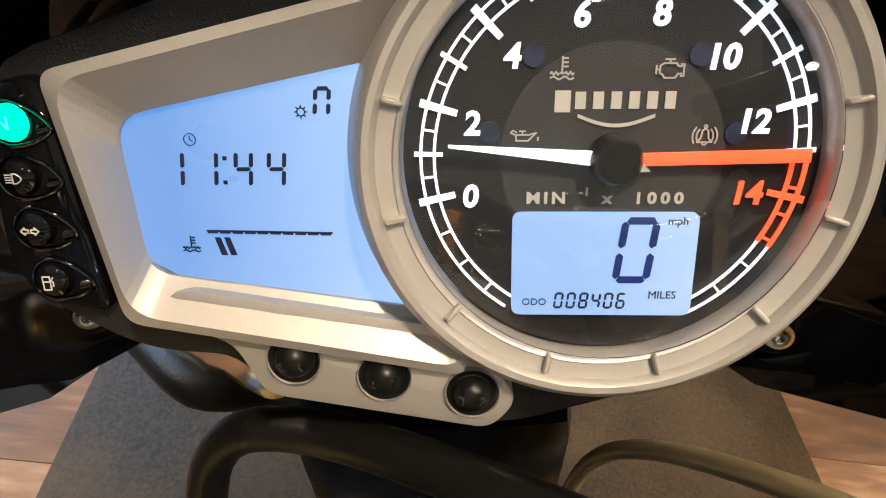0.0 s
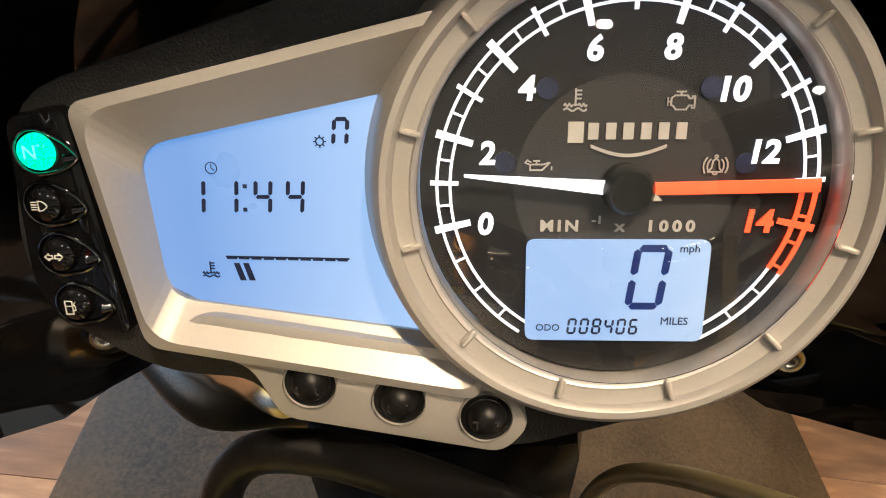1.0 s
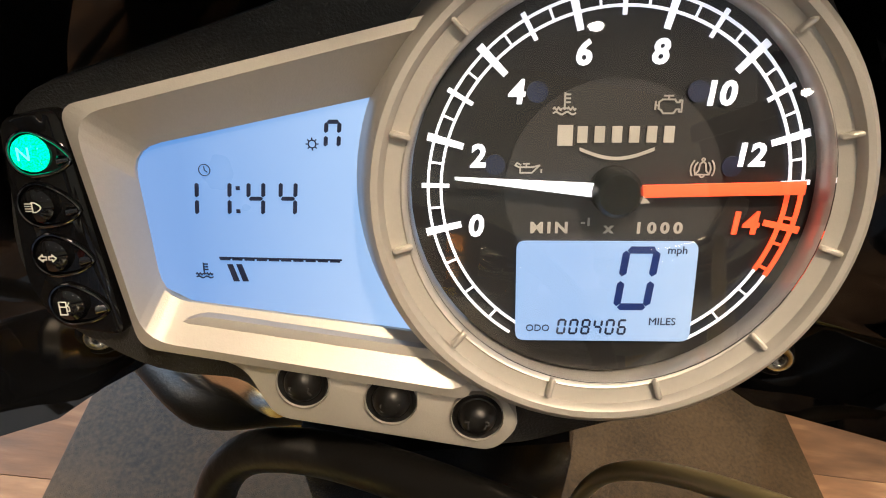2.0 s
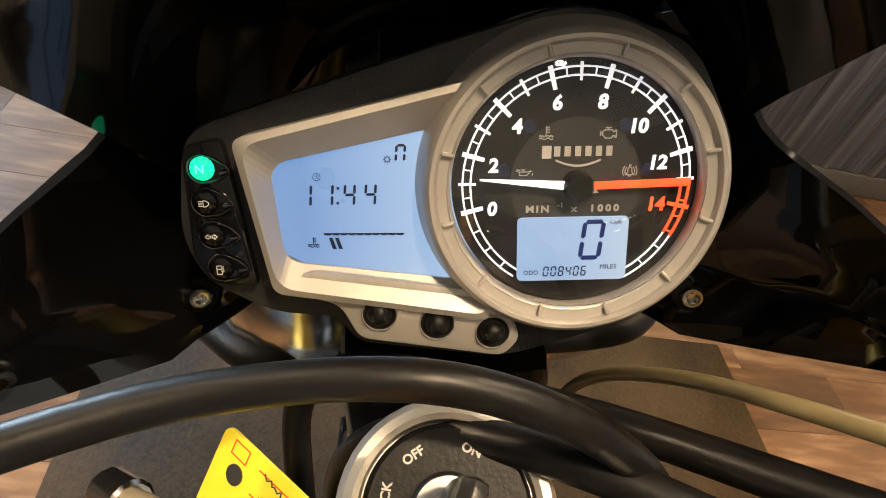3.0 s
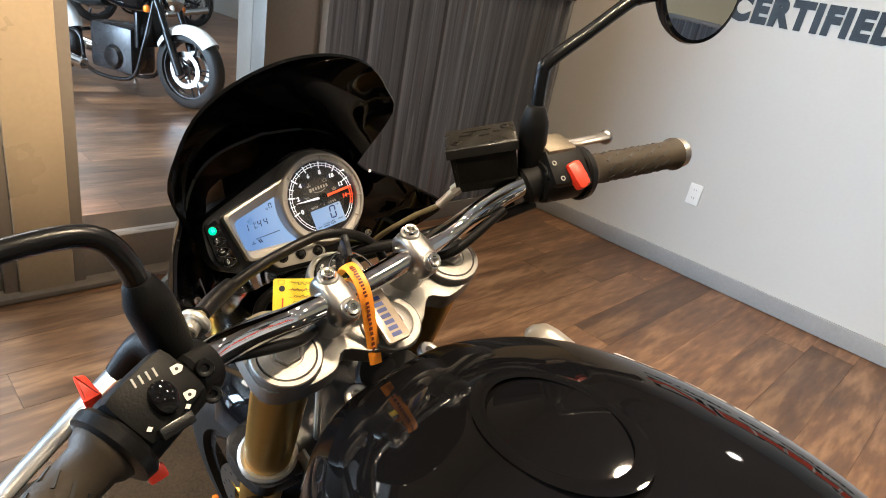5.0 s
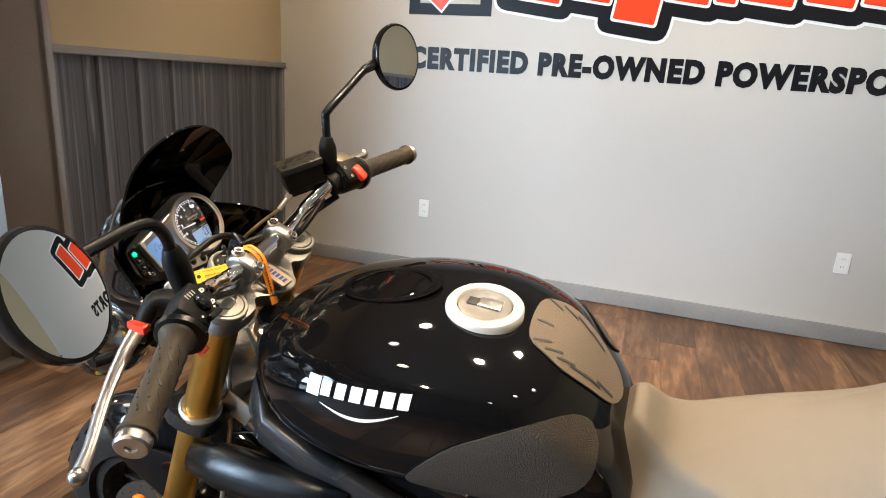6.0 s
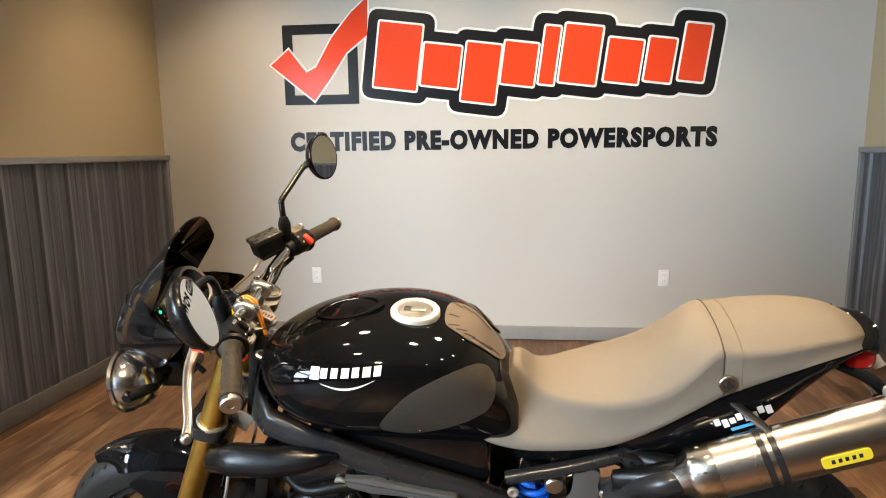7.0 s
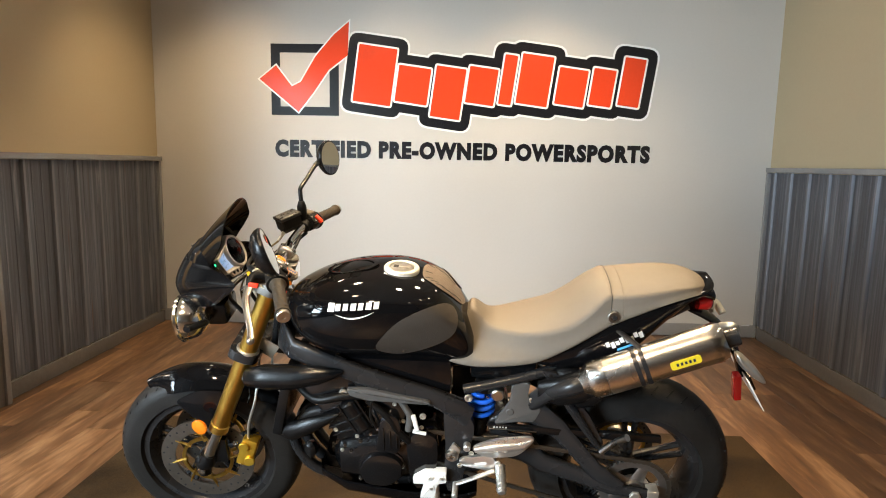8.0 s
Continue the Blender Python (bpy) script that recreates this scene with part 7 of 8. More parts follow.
# silencers
for s in (-1, 1):
    a, b = V3(0.572, s * 0.178, 0.763), V3(0.905, s * 0.178, 0.908)
    ax = (b - a).normalized()
    L1 = (b - a).length
    SM = frame_to(a, ax, (0, 0, 1)) @ Matrix.Diagonal((0.82, 0.99, 1, 1))
    mf = part("silencer", bm_lathe([(0.05, 0.028), (0.056, 0.03), (0.0565, L1 - 0.004), (0.050, L1)], 40, SM), M_MUFF, bike, "brushed titanium silencer")
    part("inlet_cone", bm_lathe([(0.026, -0.035), (0.03, -0.02), (0.048, 0.004), (0.0565, 0.014), (0.0575, 0.055), (0.0565, 0.056)], 40, SM), M_STEEL, mf, "steel inlet cone")
    part("end_cap", bm_lathe([(0.0568, L1 - 0.022), (0.0575, L1 - 0.004), (0.050, L1 + 0.012), (0.032, L1 + 0.018), (0.030, L1 - 0.01), (0, L1 - 0.01)], 40, SM), M_STEEL, mf)
    part("outlet", bm_ring([(0.024, L1 + 0.0), (0.027, L1 + 0.0), (0.027, L1 + 0.05), (0.024, L1 + 0.05)], 28, SM), M_GUN, mf)
    for k in range(2):
        part("strap_band", bm_ring([(0.0568, 0.135 + 0.02 * k), (0.0585, 0.135 + 0.02 * k), (0.0585, 0.147 + 0.02 * k), (0.0568, 0.147 + 0.02 * k)], 40, SM), M_GUN, mf, "dark strap band")
    for k in range(6):
        an = 2 * math.pi * k / 6 + 0.4
        part("rivet", bm_lathe([(0, 0.003), (0.003, 0.002), (0.004, 0), (0, 0)], 10, SM @ Matrix.Translation((0.0572 * math.cos(an), 0.0572 * math.sin(an), 0.035)) @ Matrix.Rotation(math.pi / 2, 4, "Y")), M_STEEL, mf)
    bp_ = frame_to(a + ax * 0.262 + V3(0, s * 0.0515, 0), V3(0, s, 0), ax.cross(V3(0, s, 0)))
    plate = part("badge_plate", bm_prism(rounded([(-0.040, -0.0125), (0.040, -0.0125), (0.040, 0.0125), (-0.040, 0.0125)], 0.008), 0.0016, frame_to(a + ax * 0.262 + V3(0, s * 0.0459, 0), V3(0, s, 0), V3(-ax.z, 0, ax.x))), M_YELLOW, mf, "yellow maker's badge")
    for k in range(5):
        part("badge_bar", bm_box((0, 0, 0), (0.006, 0.009, 0.0004), 0, frame_to(a + ax * (0.262 - 0.022 + 0.011 * k) + V3(0, s * 0.0477, 0), V3(0, s, 0), V3(-ax.z, 0, ax.x))), M_SEG, plate)
    part("hanger_strap", bm_tube([a + ax * 0.145 + V3(0, 0, 0.056), V3(0.66, s * 0.13, 0.895), V3(0.64, s * 0.10, 0.90)], 0.010, 10, 4, (1, 0.5)), M_GUN, mf)
    part("link_pipe", bm_tube([a + ax * 0.0, a - ax * 0.05, V3(0.46, s * 0.13, 0.68), V3(0.40, s * 0.06, 0.56)], 0.026, 18, 6), M_GUN, bike, "dark exhaust link pipe")
    part("pipe_guard", bm_loft([[V3(x, s * (yy + 0.03 * r * math.cos(t)), z + 0.055 * r * math.sin(t)) for t in (2 * math.pi * k / 14 for k in range(14))] for x, yy, z, r in ((0.44, 0.135, 0.70, 0.5), (0.50, 0.158, 0.715, 0.9), (0.555, 0.172, 0.742, 1.0), (0.585, 0.176, 0.757, 0.9))]), M_SATIN, bike, "black exhaust guard")

# ---- frame, engine, rear suspension ----
def xz_plate(poly, y, depth, bevel=0.004):
    """A plate with an outline in length and height, from y outward by depth."""
    return bm_prism(poly, depth, Matrix.Translation((0, y, 0)) @ Matrix.Rotation(radians(90), 4, "X"), bevel)


def spar(pts, s):
    """Box-section beam through (x, y, z, half height, half width) stations."""
    rings = []
    for x, y, z, h, w in pts:
        r = []
        for k in range(16):
            a = 2 * math.pi * k / 16
            c, d = math.cos(a), math.sin(a)
            r.append((x + h * 0.35 * math.copysign(abs(d) ** 0.6, d), s * y + w * math.copysign(abs(c) ** 0.6, c), z + h * math.copysign(abs(d) ** 0.6, d)))
        rings.append(r)
    return bm_loft(rings)


fr0 = part("frame", bm_cyl(V3(-0.385, 0, 0.72) + V3(0.02, 0, 0), V3(-0.320, 0, 0.915), 0.036, 0.038, 24, 0.004), M_GUN, bike, "dark grey twin-spar aluminium frame")
for s in (-1, 1):
    part("frame_spar", spar([(-0.335, 0.03, 0.86, 0.055, 0.016), (-0.325, 0.085, 0.825, 0.042, 0.018), (-0.285, 0.125, 0.800, 0.030, 0.018), (-0.20, 0.143, 0.778, 0.027, 0.016), (-0.08, 0.148, 0.734, 0.027, 0.016), (0.04, 0.146, 0.694, 0.026, 0.016), (0.14, 0.142, 0.660, 0.027, 0.016), (0.215, 0.138, 0.620, 0.034, 0.016), (0.245, 0.13, 0.585, 0.040, 0.016)], s), M_GUN, fr0)
    part("pivot_plate", xz_plate(rounded([(0.165, 0.615), (0.225, 0.645), (0.262, 0.56), (0.243, 0.45), (0.218, 0.33), (0.182, 0.30), (0.166, 0.36), (0.172, 0.48)], 0.02), 0.145 if s > 0 else -0.118, 0.028), M_GUN, fr0)
    part("engine_mount", xz_plate(rounded([(-0.17, 0.735), (-0.06, 0.71), (-0.075, 0.655), (-0.105, 0.648)], 0.012), s * 0.135 + 0.012, 0.022), M_GUN, fr0)
    part("spar_cover", xz_plate(rounded([(-0.118, 0.694), (-0.05, 0.697), (0.125, 0.664), (0.130, 0.652), (-0.06, 0.658), (-0.11, 0.672)], 0.006), s * 0.164 + 0.008, 0.016, 0.005), M_COVER if s < 0 else M_GUN, fr0)
    hexbolt(fr0, V3(-0.130, s * 0.150, 0.668), (0, s, 0), 0.015, M_ZINC)
    hexbolt(fr0, V3(0.193, s * 0.152, 0.462), (0, s, 0), 0.020, M_ALU)
    hexbolt(fr0, V3(0.240, s * 0.150, 0.672), (0, s, 0), 0.012, M_ZINC)
    hexbolt(fr0, V3(-0.318, s * 0.045, 0.912), (0.4, s * 0.3, 0.9), 0.013, M_ALU)
    part("subframe_rail", bm_tube([(0.225, s * 0.125, 0.682), (0.38, s * 0.115, 0.720), (0.50, s * 0.095, 0.755), (0.62, s * 0.06, 0.81), (0.86, s * 0.03, 0.94)], 0.015, 12, 5), M_GUN, fr0)
    part("subframe_stay", bm_tube([(0.47, s * 0.125, 0.752), (0.53, s * 0.135, 0.67), (0.63, s * 0.14, 0.515)], [0.013, 0.014, 0.010], 10, 5, (1.3, 0.7)), M_GUN, fr0)
    part("warning_label", bm_box((0, 0, 0), (0.055, 0.002, 0.036), 0.0008, Matrix.Translation((-0.262, s * 0.1435, 0.792)) @ Matrix.Rotation(0.35, 4, "Y") @ Matrix.Rotation(s * 0.15, 4, "Z")), M_MARKD if s < 0 else M_GUN, fr0)
    for k in range(4):
        part("label_bar", bm_box((0, 0, 0), (0.050, 0.001, 0.004), 0, Matrix.Translation((-0.262, s * 0.1452, 0.792)) @ Matrix.Rotation(0.35, 4, "Y") @ Matrix.Rotation(s * 0.15, 4, "Z") @ Matrix.Translation((0, 0, -0.013 + 0.0085 * k))), M_SEG, fr0)

# radiator and its side cowls
rad = part("radiator", bm_box((0, 0, 0), (0.03, 0.30, 0.24), 0.006, Matrix.Translation((-0.325, 0, 0.615)) @ Matrix.Rotation(0.25, 4, "Y")), M_SATIN, bike, "black radiator core")
for k in range(20):
    part("radiator_fin", bm_box((0, 0, 0), (0.002, 0.28, 0.0018), 0, Matrix.Translation((-0.325, 0, 0.615)) @ Matrix.Rotation(0.25, 4, "Y") @ Matrix.Translation((-0.0165, 0, -0.105 + 0.011 * k))), M_GUN, rad)
for s in (-1, 1):
    def sec(x, y, z, h, w):
        return [(x, s * (y + w * math.copysign(abs(math.cos(t)) ** 1.25, math.cos(t))), z + h * math.copysign(abs(math.sin(t)) ** 1.25, math.sin(t))) for t in (2 * math.pi * k / 18 for k in range(18))]
    part("radiator_cowl", bm_loft([sec(-0.440, 0.145, 0.700, 0.012, 0.010), sec(-0.425, 0.150, 0.704, 0.030, 0.024), (sec(-0.36, 0.155, 0.714, 0.044, 0.036)), sec(-0.28, 0.160, 0.722, 0.042, 0.036), sec(-0.20, 0.165, 0.736, 0.032, 0.028), sec(-0.145, 0.165, 0.745, 0.016, 0.012), sec(-0.125, 0.163, 0.750, 0.006, 0.006)]), M_SATIN, bike, "matt black radiator cowl")
    part("lower_cowl", bm_loft([sec(-0.345, 0.130, 0.500, 0.020, 0.014), sec(-0.31, 0.138, 0.505, 0.036, 0.02), sec(-0.25, 0.145, 0.535, 0.032, 0.02), sec(-0.18, 0.15, 0.572, 0.018, 0.014), sec(-0.155, 0.15, 0.585, 0.006, 0.006)]), M_SATIN, bike, "matt black lower radiator cowl")

# engine
eng = part("engine", bm_loft([[(x, w * math.copysign(abs(math.cos(t)) ** 0.6, math.cos(t)), z + h * math.copysign(abs(math.sin(t)) ** 0.6, math.sin(t))) for t in (2 * math.pi * k / 24 for k in range(24))] for x, z, h, w in ((-0.185, 0.40, 0.05, 0.11), (-0.16, 0.405, 0.085, 0.145), (-0.05, 0.42, 0.105, 0.16), (0.06, 0.43, 0.11, 0.15), (0.13, 0.42, 0.10, 0.12), (0.155, 0.42, 0.06, 0.10))]), M_ENG, bike, "black three-cylinder engine")
ER = Matrix.Translation((-0.125, 0, 0.575)) @ Matrix.Rotation(-0.42, 4, "Y")
part("cylinder_block", bm_box((0, 0, 0), (0.155, 0.27, 0.16), 0.012, ER), M_ENG, eng)
part("cylinder_head", bm_box((0, 0, 0), (0.15, 0.30, 0.075), 0.012, ER @ Matrix.Translation((0, 0, 0.115))), M_ENG, eng)
for k in range(4):
    part("cooling_rib", bm_box((0, 0, 0), (0.162, 0.278, 0.006), 0.002, ER @ Matrix.Translation((0, 0, -0.05 + 0.03 * k))), M_ENG, eng)
for s in (-1, 1):
    # crank cover with a raised upper housing, and the bolts round both
    cv = part("crank_cover", xz_plate(rounded([(-0.099, 0.398), (-0.072, 0.448), (-0.025, 0.466), (0.020, 0.452), (0.041, 0.428), (0.039, 0.378), (-0.008, 0.339), (-0.076, 0.344)], 0.022), s * 0.155 + 0.0215, 0.043, 0.009), M_ENG, eng, "black crank cover")
    part("cover_rim", xz_plate(rounded([(-0.106, 0.398), (-0.076, 0.455), (-0.025, 0.474), (0.024, 0.458), (0.048, 0.432), (0.046, 0.374), (-0.006, 0.331), (-0.080, 0.336)], 0.022), s * 0.146 + 0.012, 0.024, 0.003), M_ENG, cv)
    hp = part("generator_housing", xz_plate(rounded([(-0.042, 0.474), (-0.025, 0.577), (-0.001, 0.611), (0.029, 0.605), (0.040, 0.567), (0.037, 0.479), (0.018, 0.463)], 0.014), s * 0.150 + 0.022, 0.044, 0.010), M_ENG, eng, "glossy black upper housing")
    for k in range(3):
        part("housing_web", bm_box((-0.014 + 0.020 * k, s * 0.171, 0.520), (0.005, 0.008, 0.085 - 0.012 * k), 0.002), M_ENG, hp)
    for p in ((-0.017, 0.575), (0.029, 0.567), (-0.054, 0.533), (-0.087, 0.505), (-0.118, 0.463), (0.042, 0.506), (-0.031, 0.553), (-0.136, 0.487), (0.043, 0.413), (-0.094, 0.360), (0.020, 0.352)):
        hexbolt(cv, V3(p[0], s * 0.158, p[1]), (0, s, 0), 0.0064, M_STEEL, "cover_bolt", 0.010)
    stm = part("starter_motor", bm_cyl((-0.124, s * 0.150, 0.640), (-0.073, s * 0.150, 0.545), 0.0265, None, 28, 0.006), M_SATIN, eng, "black starter motor")
    part("motor_band", bm_cyl((-0.101, s * 0.150, 0.597), (-0.097, s * 0.150, 0.590), 0.0278, None, 28, 0.001), M_RES, stm)
    for o_ in (-0.030, 0.030):
        part("motor_stud", bm_cyl(V3(-0.124, s * 0.158, 0.640) + V3(0.88, 0, 0.47) * o_, V3(-0.073, s * 0.158, 0.545) + V3(0.88, 0, 0.47) * o_, 0.0045, None, 10, 0.001), M_SATIN, stm)
    part("breather_pipe", bm_tube([(0.030, s * 0.150, 0.662), (0.052, s * 0.154, 0.628), (0.066, s * 0.156, 0.596), (0.059, s * 0.152, 0.546)], [0.009, 0.010, 0.011, 0.011], 12, 6), M_COVER, eng, "grey breather pipe")
    part("sprocket_cover", xz_plate(rounded([(0.058, 0.36), (0.135, 0.35), (0.15, 0.44), (0.148, 0.52), (0.09, 0.545), (0.05, 0.50)], 0.025), s * 0.14 + (0.014 if s > 0 else 0.014), 0.028, 0.008), M_ENG, eng, "matt black sprocket cover")
    part("upper_case", xz_plate(rounded([(-0.085, 0.50), (0.035, 0.53), (0.055, 0.60), (0.03, 0.655), (-0.03, 0.64), (-0.09, 0.57)], 0.025), s * 0.135 + 0.012, 0.024, 0.008), M_ENG, eng)
    for p in ((-0.13, 0.62), (-0.075, 0.60), (-0.165, 0.53), (-0.10, 0.51), (0.045, 0.575), (0.02, 0.635), (-0.15, 0.455), (0.10, 0.555)):
        hexbolt(eng, V3(p[0], s * 0.148, p[1]), (0, s, 0), 0.0068, M_ZINC)
    part("coolant_hose", bm_tube([(-0.30, s * 0.09, 0.66), (-0.22, s * 0.15, 0.64), (-0.14, s * 0.158, 0.66), (-0.05, s * 0.14, 0.66)], 0.014, 12, 6), M_RUBBER, eng, "black coolant hose")
    part("coolant_hose", bm_tube([(-0.06, s * 0.155, 0.65), (0.00, s * 0.165, 0.60), (0.03, s * 0.162, 0.545), (0.06, s * 0.15, 0.50)], 0.011, 12, 6), M_RUBBER, eng)
    part("fuel_line", bm_tube([(-0.02, s * 0.158, 0.70), (-0.045, s * 0.166, 0.65), (-0.05, s * 0.168, 0.60), (-0.035, s * 0.165, 0.555)], 0.004, 8, 6), M_RUBBER, eng)
    lv = part("clutch_arm", join(bm_box((0, 0, 0), (0.014, 0.010, 0.055), 0.003, Matrix.Translation((0.083, s * 0.168, 0.585)) @ Matrix.Rotation(-0.2, 4, "Y")), bm_cyl((0.075, s * 0.165, 0.552), (0.115, s * 0.165, 0.545), 0.006, None, 10)), M_PLATE if s < 0 else M_GUN, eng, "white clutch arm")
    hexbolt(eng, V3(0.106, s * 0.160, 0.606), (0, s, 0), 0.010, M_ZINC)
for k in range(3):
    y = -0.085 + 0.085 * k
    part("exhaust_header", bm_tube([(-0.195, y, 0.56), (-0.275, y, 0.53), (-0.325, y * 0.95, 0.44), (-0.28, y * 0.8, 0.32), (-0.18, y * 0.5, 0.255), (0.0, y * 0.3, 0.235), (0.10, 0.0, 0.24)], 0.0185, 16, 6), M_GUN, bike, "dark exhaust header pipe")
part("collector_pipe", bm_tube([(0.08, 0, 0.24), (0.22, 0.02, 0.25), (0.32, 0.03, 0.36), (0.40, 0.02, 0.54)], 0.03, 16, 6), M_GUN, bike, "dark collector pipe")
part("belly_pan", bm_loft([[(x, w * math.cos(t), z + h * math.sin(t)) for t in (math.pi + math.pi * k / 14 for k in range(15))] + [(x, (w - 0.004) * math.cos(t), z + 0.004 + (h - 0.004) * math.sin(t)) for t in (2 * math.pi - math.pi * k / 14 for k in range(15))] for x, z, h, w in ((-0.25, 0.335, 0.03, 0.06), (-0.235, 0.335, 0.07, 0.11), (-0.15, 0.31, 0.10, 0.135), (0.05, 0.285, 0.10, 0.14), (0.22, 0.275, 0.09, 0.13), (0.27, 0.275, 0.05, 0.11))]), M_GLOSS, bike, "glossy black belly pan")
part("air_box", bm_box((0.02, 0, 0.715), (0.34, 0.25, 0.12), 0.02), M_GLOSS, bike, "")
part("battery_tray", bm_box((0.34, 0, 0.745), (0.20, 0.16, 0.11), 0.015), M_SATIN, bike, "")
part("horn", bm_lathe([(0, 0.018), (0.012, 0.016), (0.022, 0.010), (0.026, 0), (0.020, -0.016), (0, -0.020)], 28, frame_to(V3(-0.267, -0.105, 0.413), (-0.6, -1, 0)) @ Matrix.Diagonal((0.9, 1.25, 1, 1))), M_SATIN, bike, "black horn")

# swingarm, shock, chain
swm = part("swingarm", bm_tube([(0.19, 0, 0.43), (0.19, 0.001, 0.43), (0.20, 0, 0.43)], 0.03, 10, 2), M_GUN, bike, "dark grey braced swingarm")
for s in (-1, 1):
    part("swingarm_leg", spar([(0.20, 0.085, 0.45, 0.040, 0.022), (0.32, 0.088, 0.465, 0.038, 0.02), (0.42, 0.096, 0.455, 0.045, 0.02), (0.47, 0.105, 0.412, 0.030, 0.018), (0.58, 0.122, 0.386, 0.025, 0.015), (0.68, 0.120 if s > 0 else 0.150, 0.364, 0.019, 0.011), (0.79, 0.120 if s > 0 else 0.154, 0.352, 0.017, 0.010), (0.82, 0.120 if s > 0 else 0.154, 0.350, 0.010, 0.008)], s), M_GUN, swm)
    part("swingarm_brace", spar([(0.300, 0.092, 0.548, 0.016, 0.013), (0.345, 0.095, 0.572, 0.024, 0.015), (0.40, 0.098, 0.594, 0.034, 0.015), (0.445, 0.104, 0.600, 0.040, 0.016), (0.515, 0.114, 0.548, 0.033, 0.016), (0.632, 0.126 if s > 0 else 0.148, 0.424, 0.027, 0.012), (0.71, 0.128 if s > 0 else 0.152, 0.372, 0.018, 0.010)], s), M_GUN, swm)
    hexbolt(swm, V3(0.428, s * 0.123, 0.655), (0, s, 0), 0.010, M_ZINC)
    part("axle_nut", bm_cyl(V3(0.752, s * 0.135, 0.352), V3(0.752, s * 0.172, 0.352), 0.017, None, 6, 0.002), M_ZINC, swm)
    part("chain_adjuster", bm_box((0.805, s * 0.145, 0.352), (0.035, 0.042, 0.036), 0.004), M_ZINC, swm)
gus = part("arm_gusset", xz_plate(rounded([(0.366, 0.700), (0.392, 0.715), (0.421, 0.709), (0.415, 0.666), (0.425, 0.640), (0.459, 0.622), (0.438, 0.573), (0.384, 0.570), (0.316, 0.556), (0.336, 0.596), (0.363, 0.642)], 0.012, 4), -0.110, 0.012, 0.004), M_COVER, swm, "grey forged arm gusset")
part("gusset_boss", bm_cyl((0.364, -0.118, 0.607), (0.364, -0.125, 0.607), 0.012, None, 20, 0.002), M_COVER, gus)
part("swingarm_bridge", bm_box((0.335, 0, 0.50), (0.06, 0.20, 0.09), 0.015), M_GUN, swm)
shk = part("rear_shock", bm_cyl((0.262, 0, 0.44), (0.285, -0.02, 0.665), 0.016, None, 16), M_STEEL, bike, "rear shock absorber with bright blue spring")
hel = []
for k in range(61):
    a = 2 * math.pi * k / 16
    f = k / 60
    c = V3(0.276 + 0.010 * f, -0.075, 0.560 + 0.090 * f)
    hel.append(c + V3(0.034 * math.cos(a), 0.034 * math.sin(a), 0))
part("spring", bm_tube(hel, 0.0075, 10, 2), M_BLUE, shk, "bright blue coil spring")
part("spring_seat", bm_cyl((0.286, -0.075, 0.655), (0.290, -0.075, 0.690), 0.036, 0.030, 24, 0.004), M_SATIN, shk)
part("shock_body", bm_cyl((0.268, -0.075, 0.46), (0.277, -0.075, 0.560), 0.022, 0.030, 20, 0.004), M_SATIN, shk)
part("shock_tank", bm_cyl((0.325, -0.125, 0.662), (0.325, -0.045, 0.662), 0.020, None, 24, 0.004), M_ALU, shk, "aluminium shock knob")
part("rear_sprocket", bm_ring([(0.104, 0.003), (0.104, -0.003), (0.080, -0.003), (0.080, 0.003)], 64, Matrix.Translation(RAX + V3(0, -0.130, 0)) @ Matrix.Rotation(radians(90), 4, "X")), M_SPROCK, rw, "rear sprocket")
for k in range(5):
    a = 2 * math.pi * k / 5
    part("sprocket_arm", bm_tube([RAX + V3(0.03 * math.cos(a), -0.130, 0.03 * math.sin(a)), RAX + V3(0.08 * math.cos(a), -0.130, 0.08 * math.sin(a))], [0.022, 0.015], 8, 1, (0.25, 1)), M_SPROCK, rw)
part("sprocket_carrier", bm_lathe([(0, 0.016), (0.03, 0.014), (0.036, 0.0), (0.05, 0.0), (0.05, -0.004), (0, -0.004)], 36, frame_to(RAX + V3(0, -0.130, 0), (0, -1, 0))), M_ALU, rw)
for k in range(40):
    a = 2 * math.pi * k / 40
    part("sprocket_tooth", bm_box((0, 0, 0), (0.008, 0.005, 0.007), 0.001, Matrix.Translation(RAX + V3(0.106 * math.cos(a), -0.130, 0.106 * math.sin(a))) @ Matrix.Rotation(-a, 4, "Y"), 1), M_SPROCK, rw)
# chain: links along a closed loop round both sprockets
C0, R0, R1 = V3(0.135, -0.130, 0.472), 0.058, 0.108
C1 = RAX + V3(0, -0.130, 0)
up = [C0 + V3(0, 0, R0), C1 + V3(0, 0, R1)]
loop = [up[0].lerp(up[1], k / 46) for k in range(46)]
loop += [C1 + V3(R1 * math.sin(math.pi * k / 24), 0, R1 * math.cos(math.pi * k / 24)) for k in range(24)]
dn = [C1 - V3(0, 0, R1), C0 - V3(0, 0, R0)]
loop += [dn[0].lerp(dn[1], k / 46) - V3(0, 0, 0.012 * math.sin(math.pi * k / 46)) for k in range(46)]
loop += [C0 - V3(R0 * math.sin(math.pi * k / 9), 0, R0 * math.cos(math.pi * k / 9)) for k in range(9)]
chn = part("drive_chain", bm_tube(loop + [loop[0]], 0.0030, 6, 1), M_CHAIN, bike, "steel drive chain")
lk = bm_prism(rounded([(-0.0090, -0.0075), (0.0090, -0.0075), (0.0090, 0.0075), (-0.0090, 0.0075)], 0.0068, 2), 0.0018)
lkm = bpy.data.meshes.new("chain_link")
lk.to_mesh(lkm)
lk.free()
lkm.materials.append(M_CHAIN)
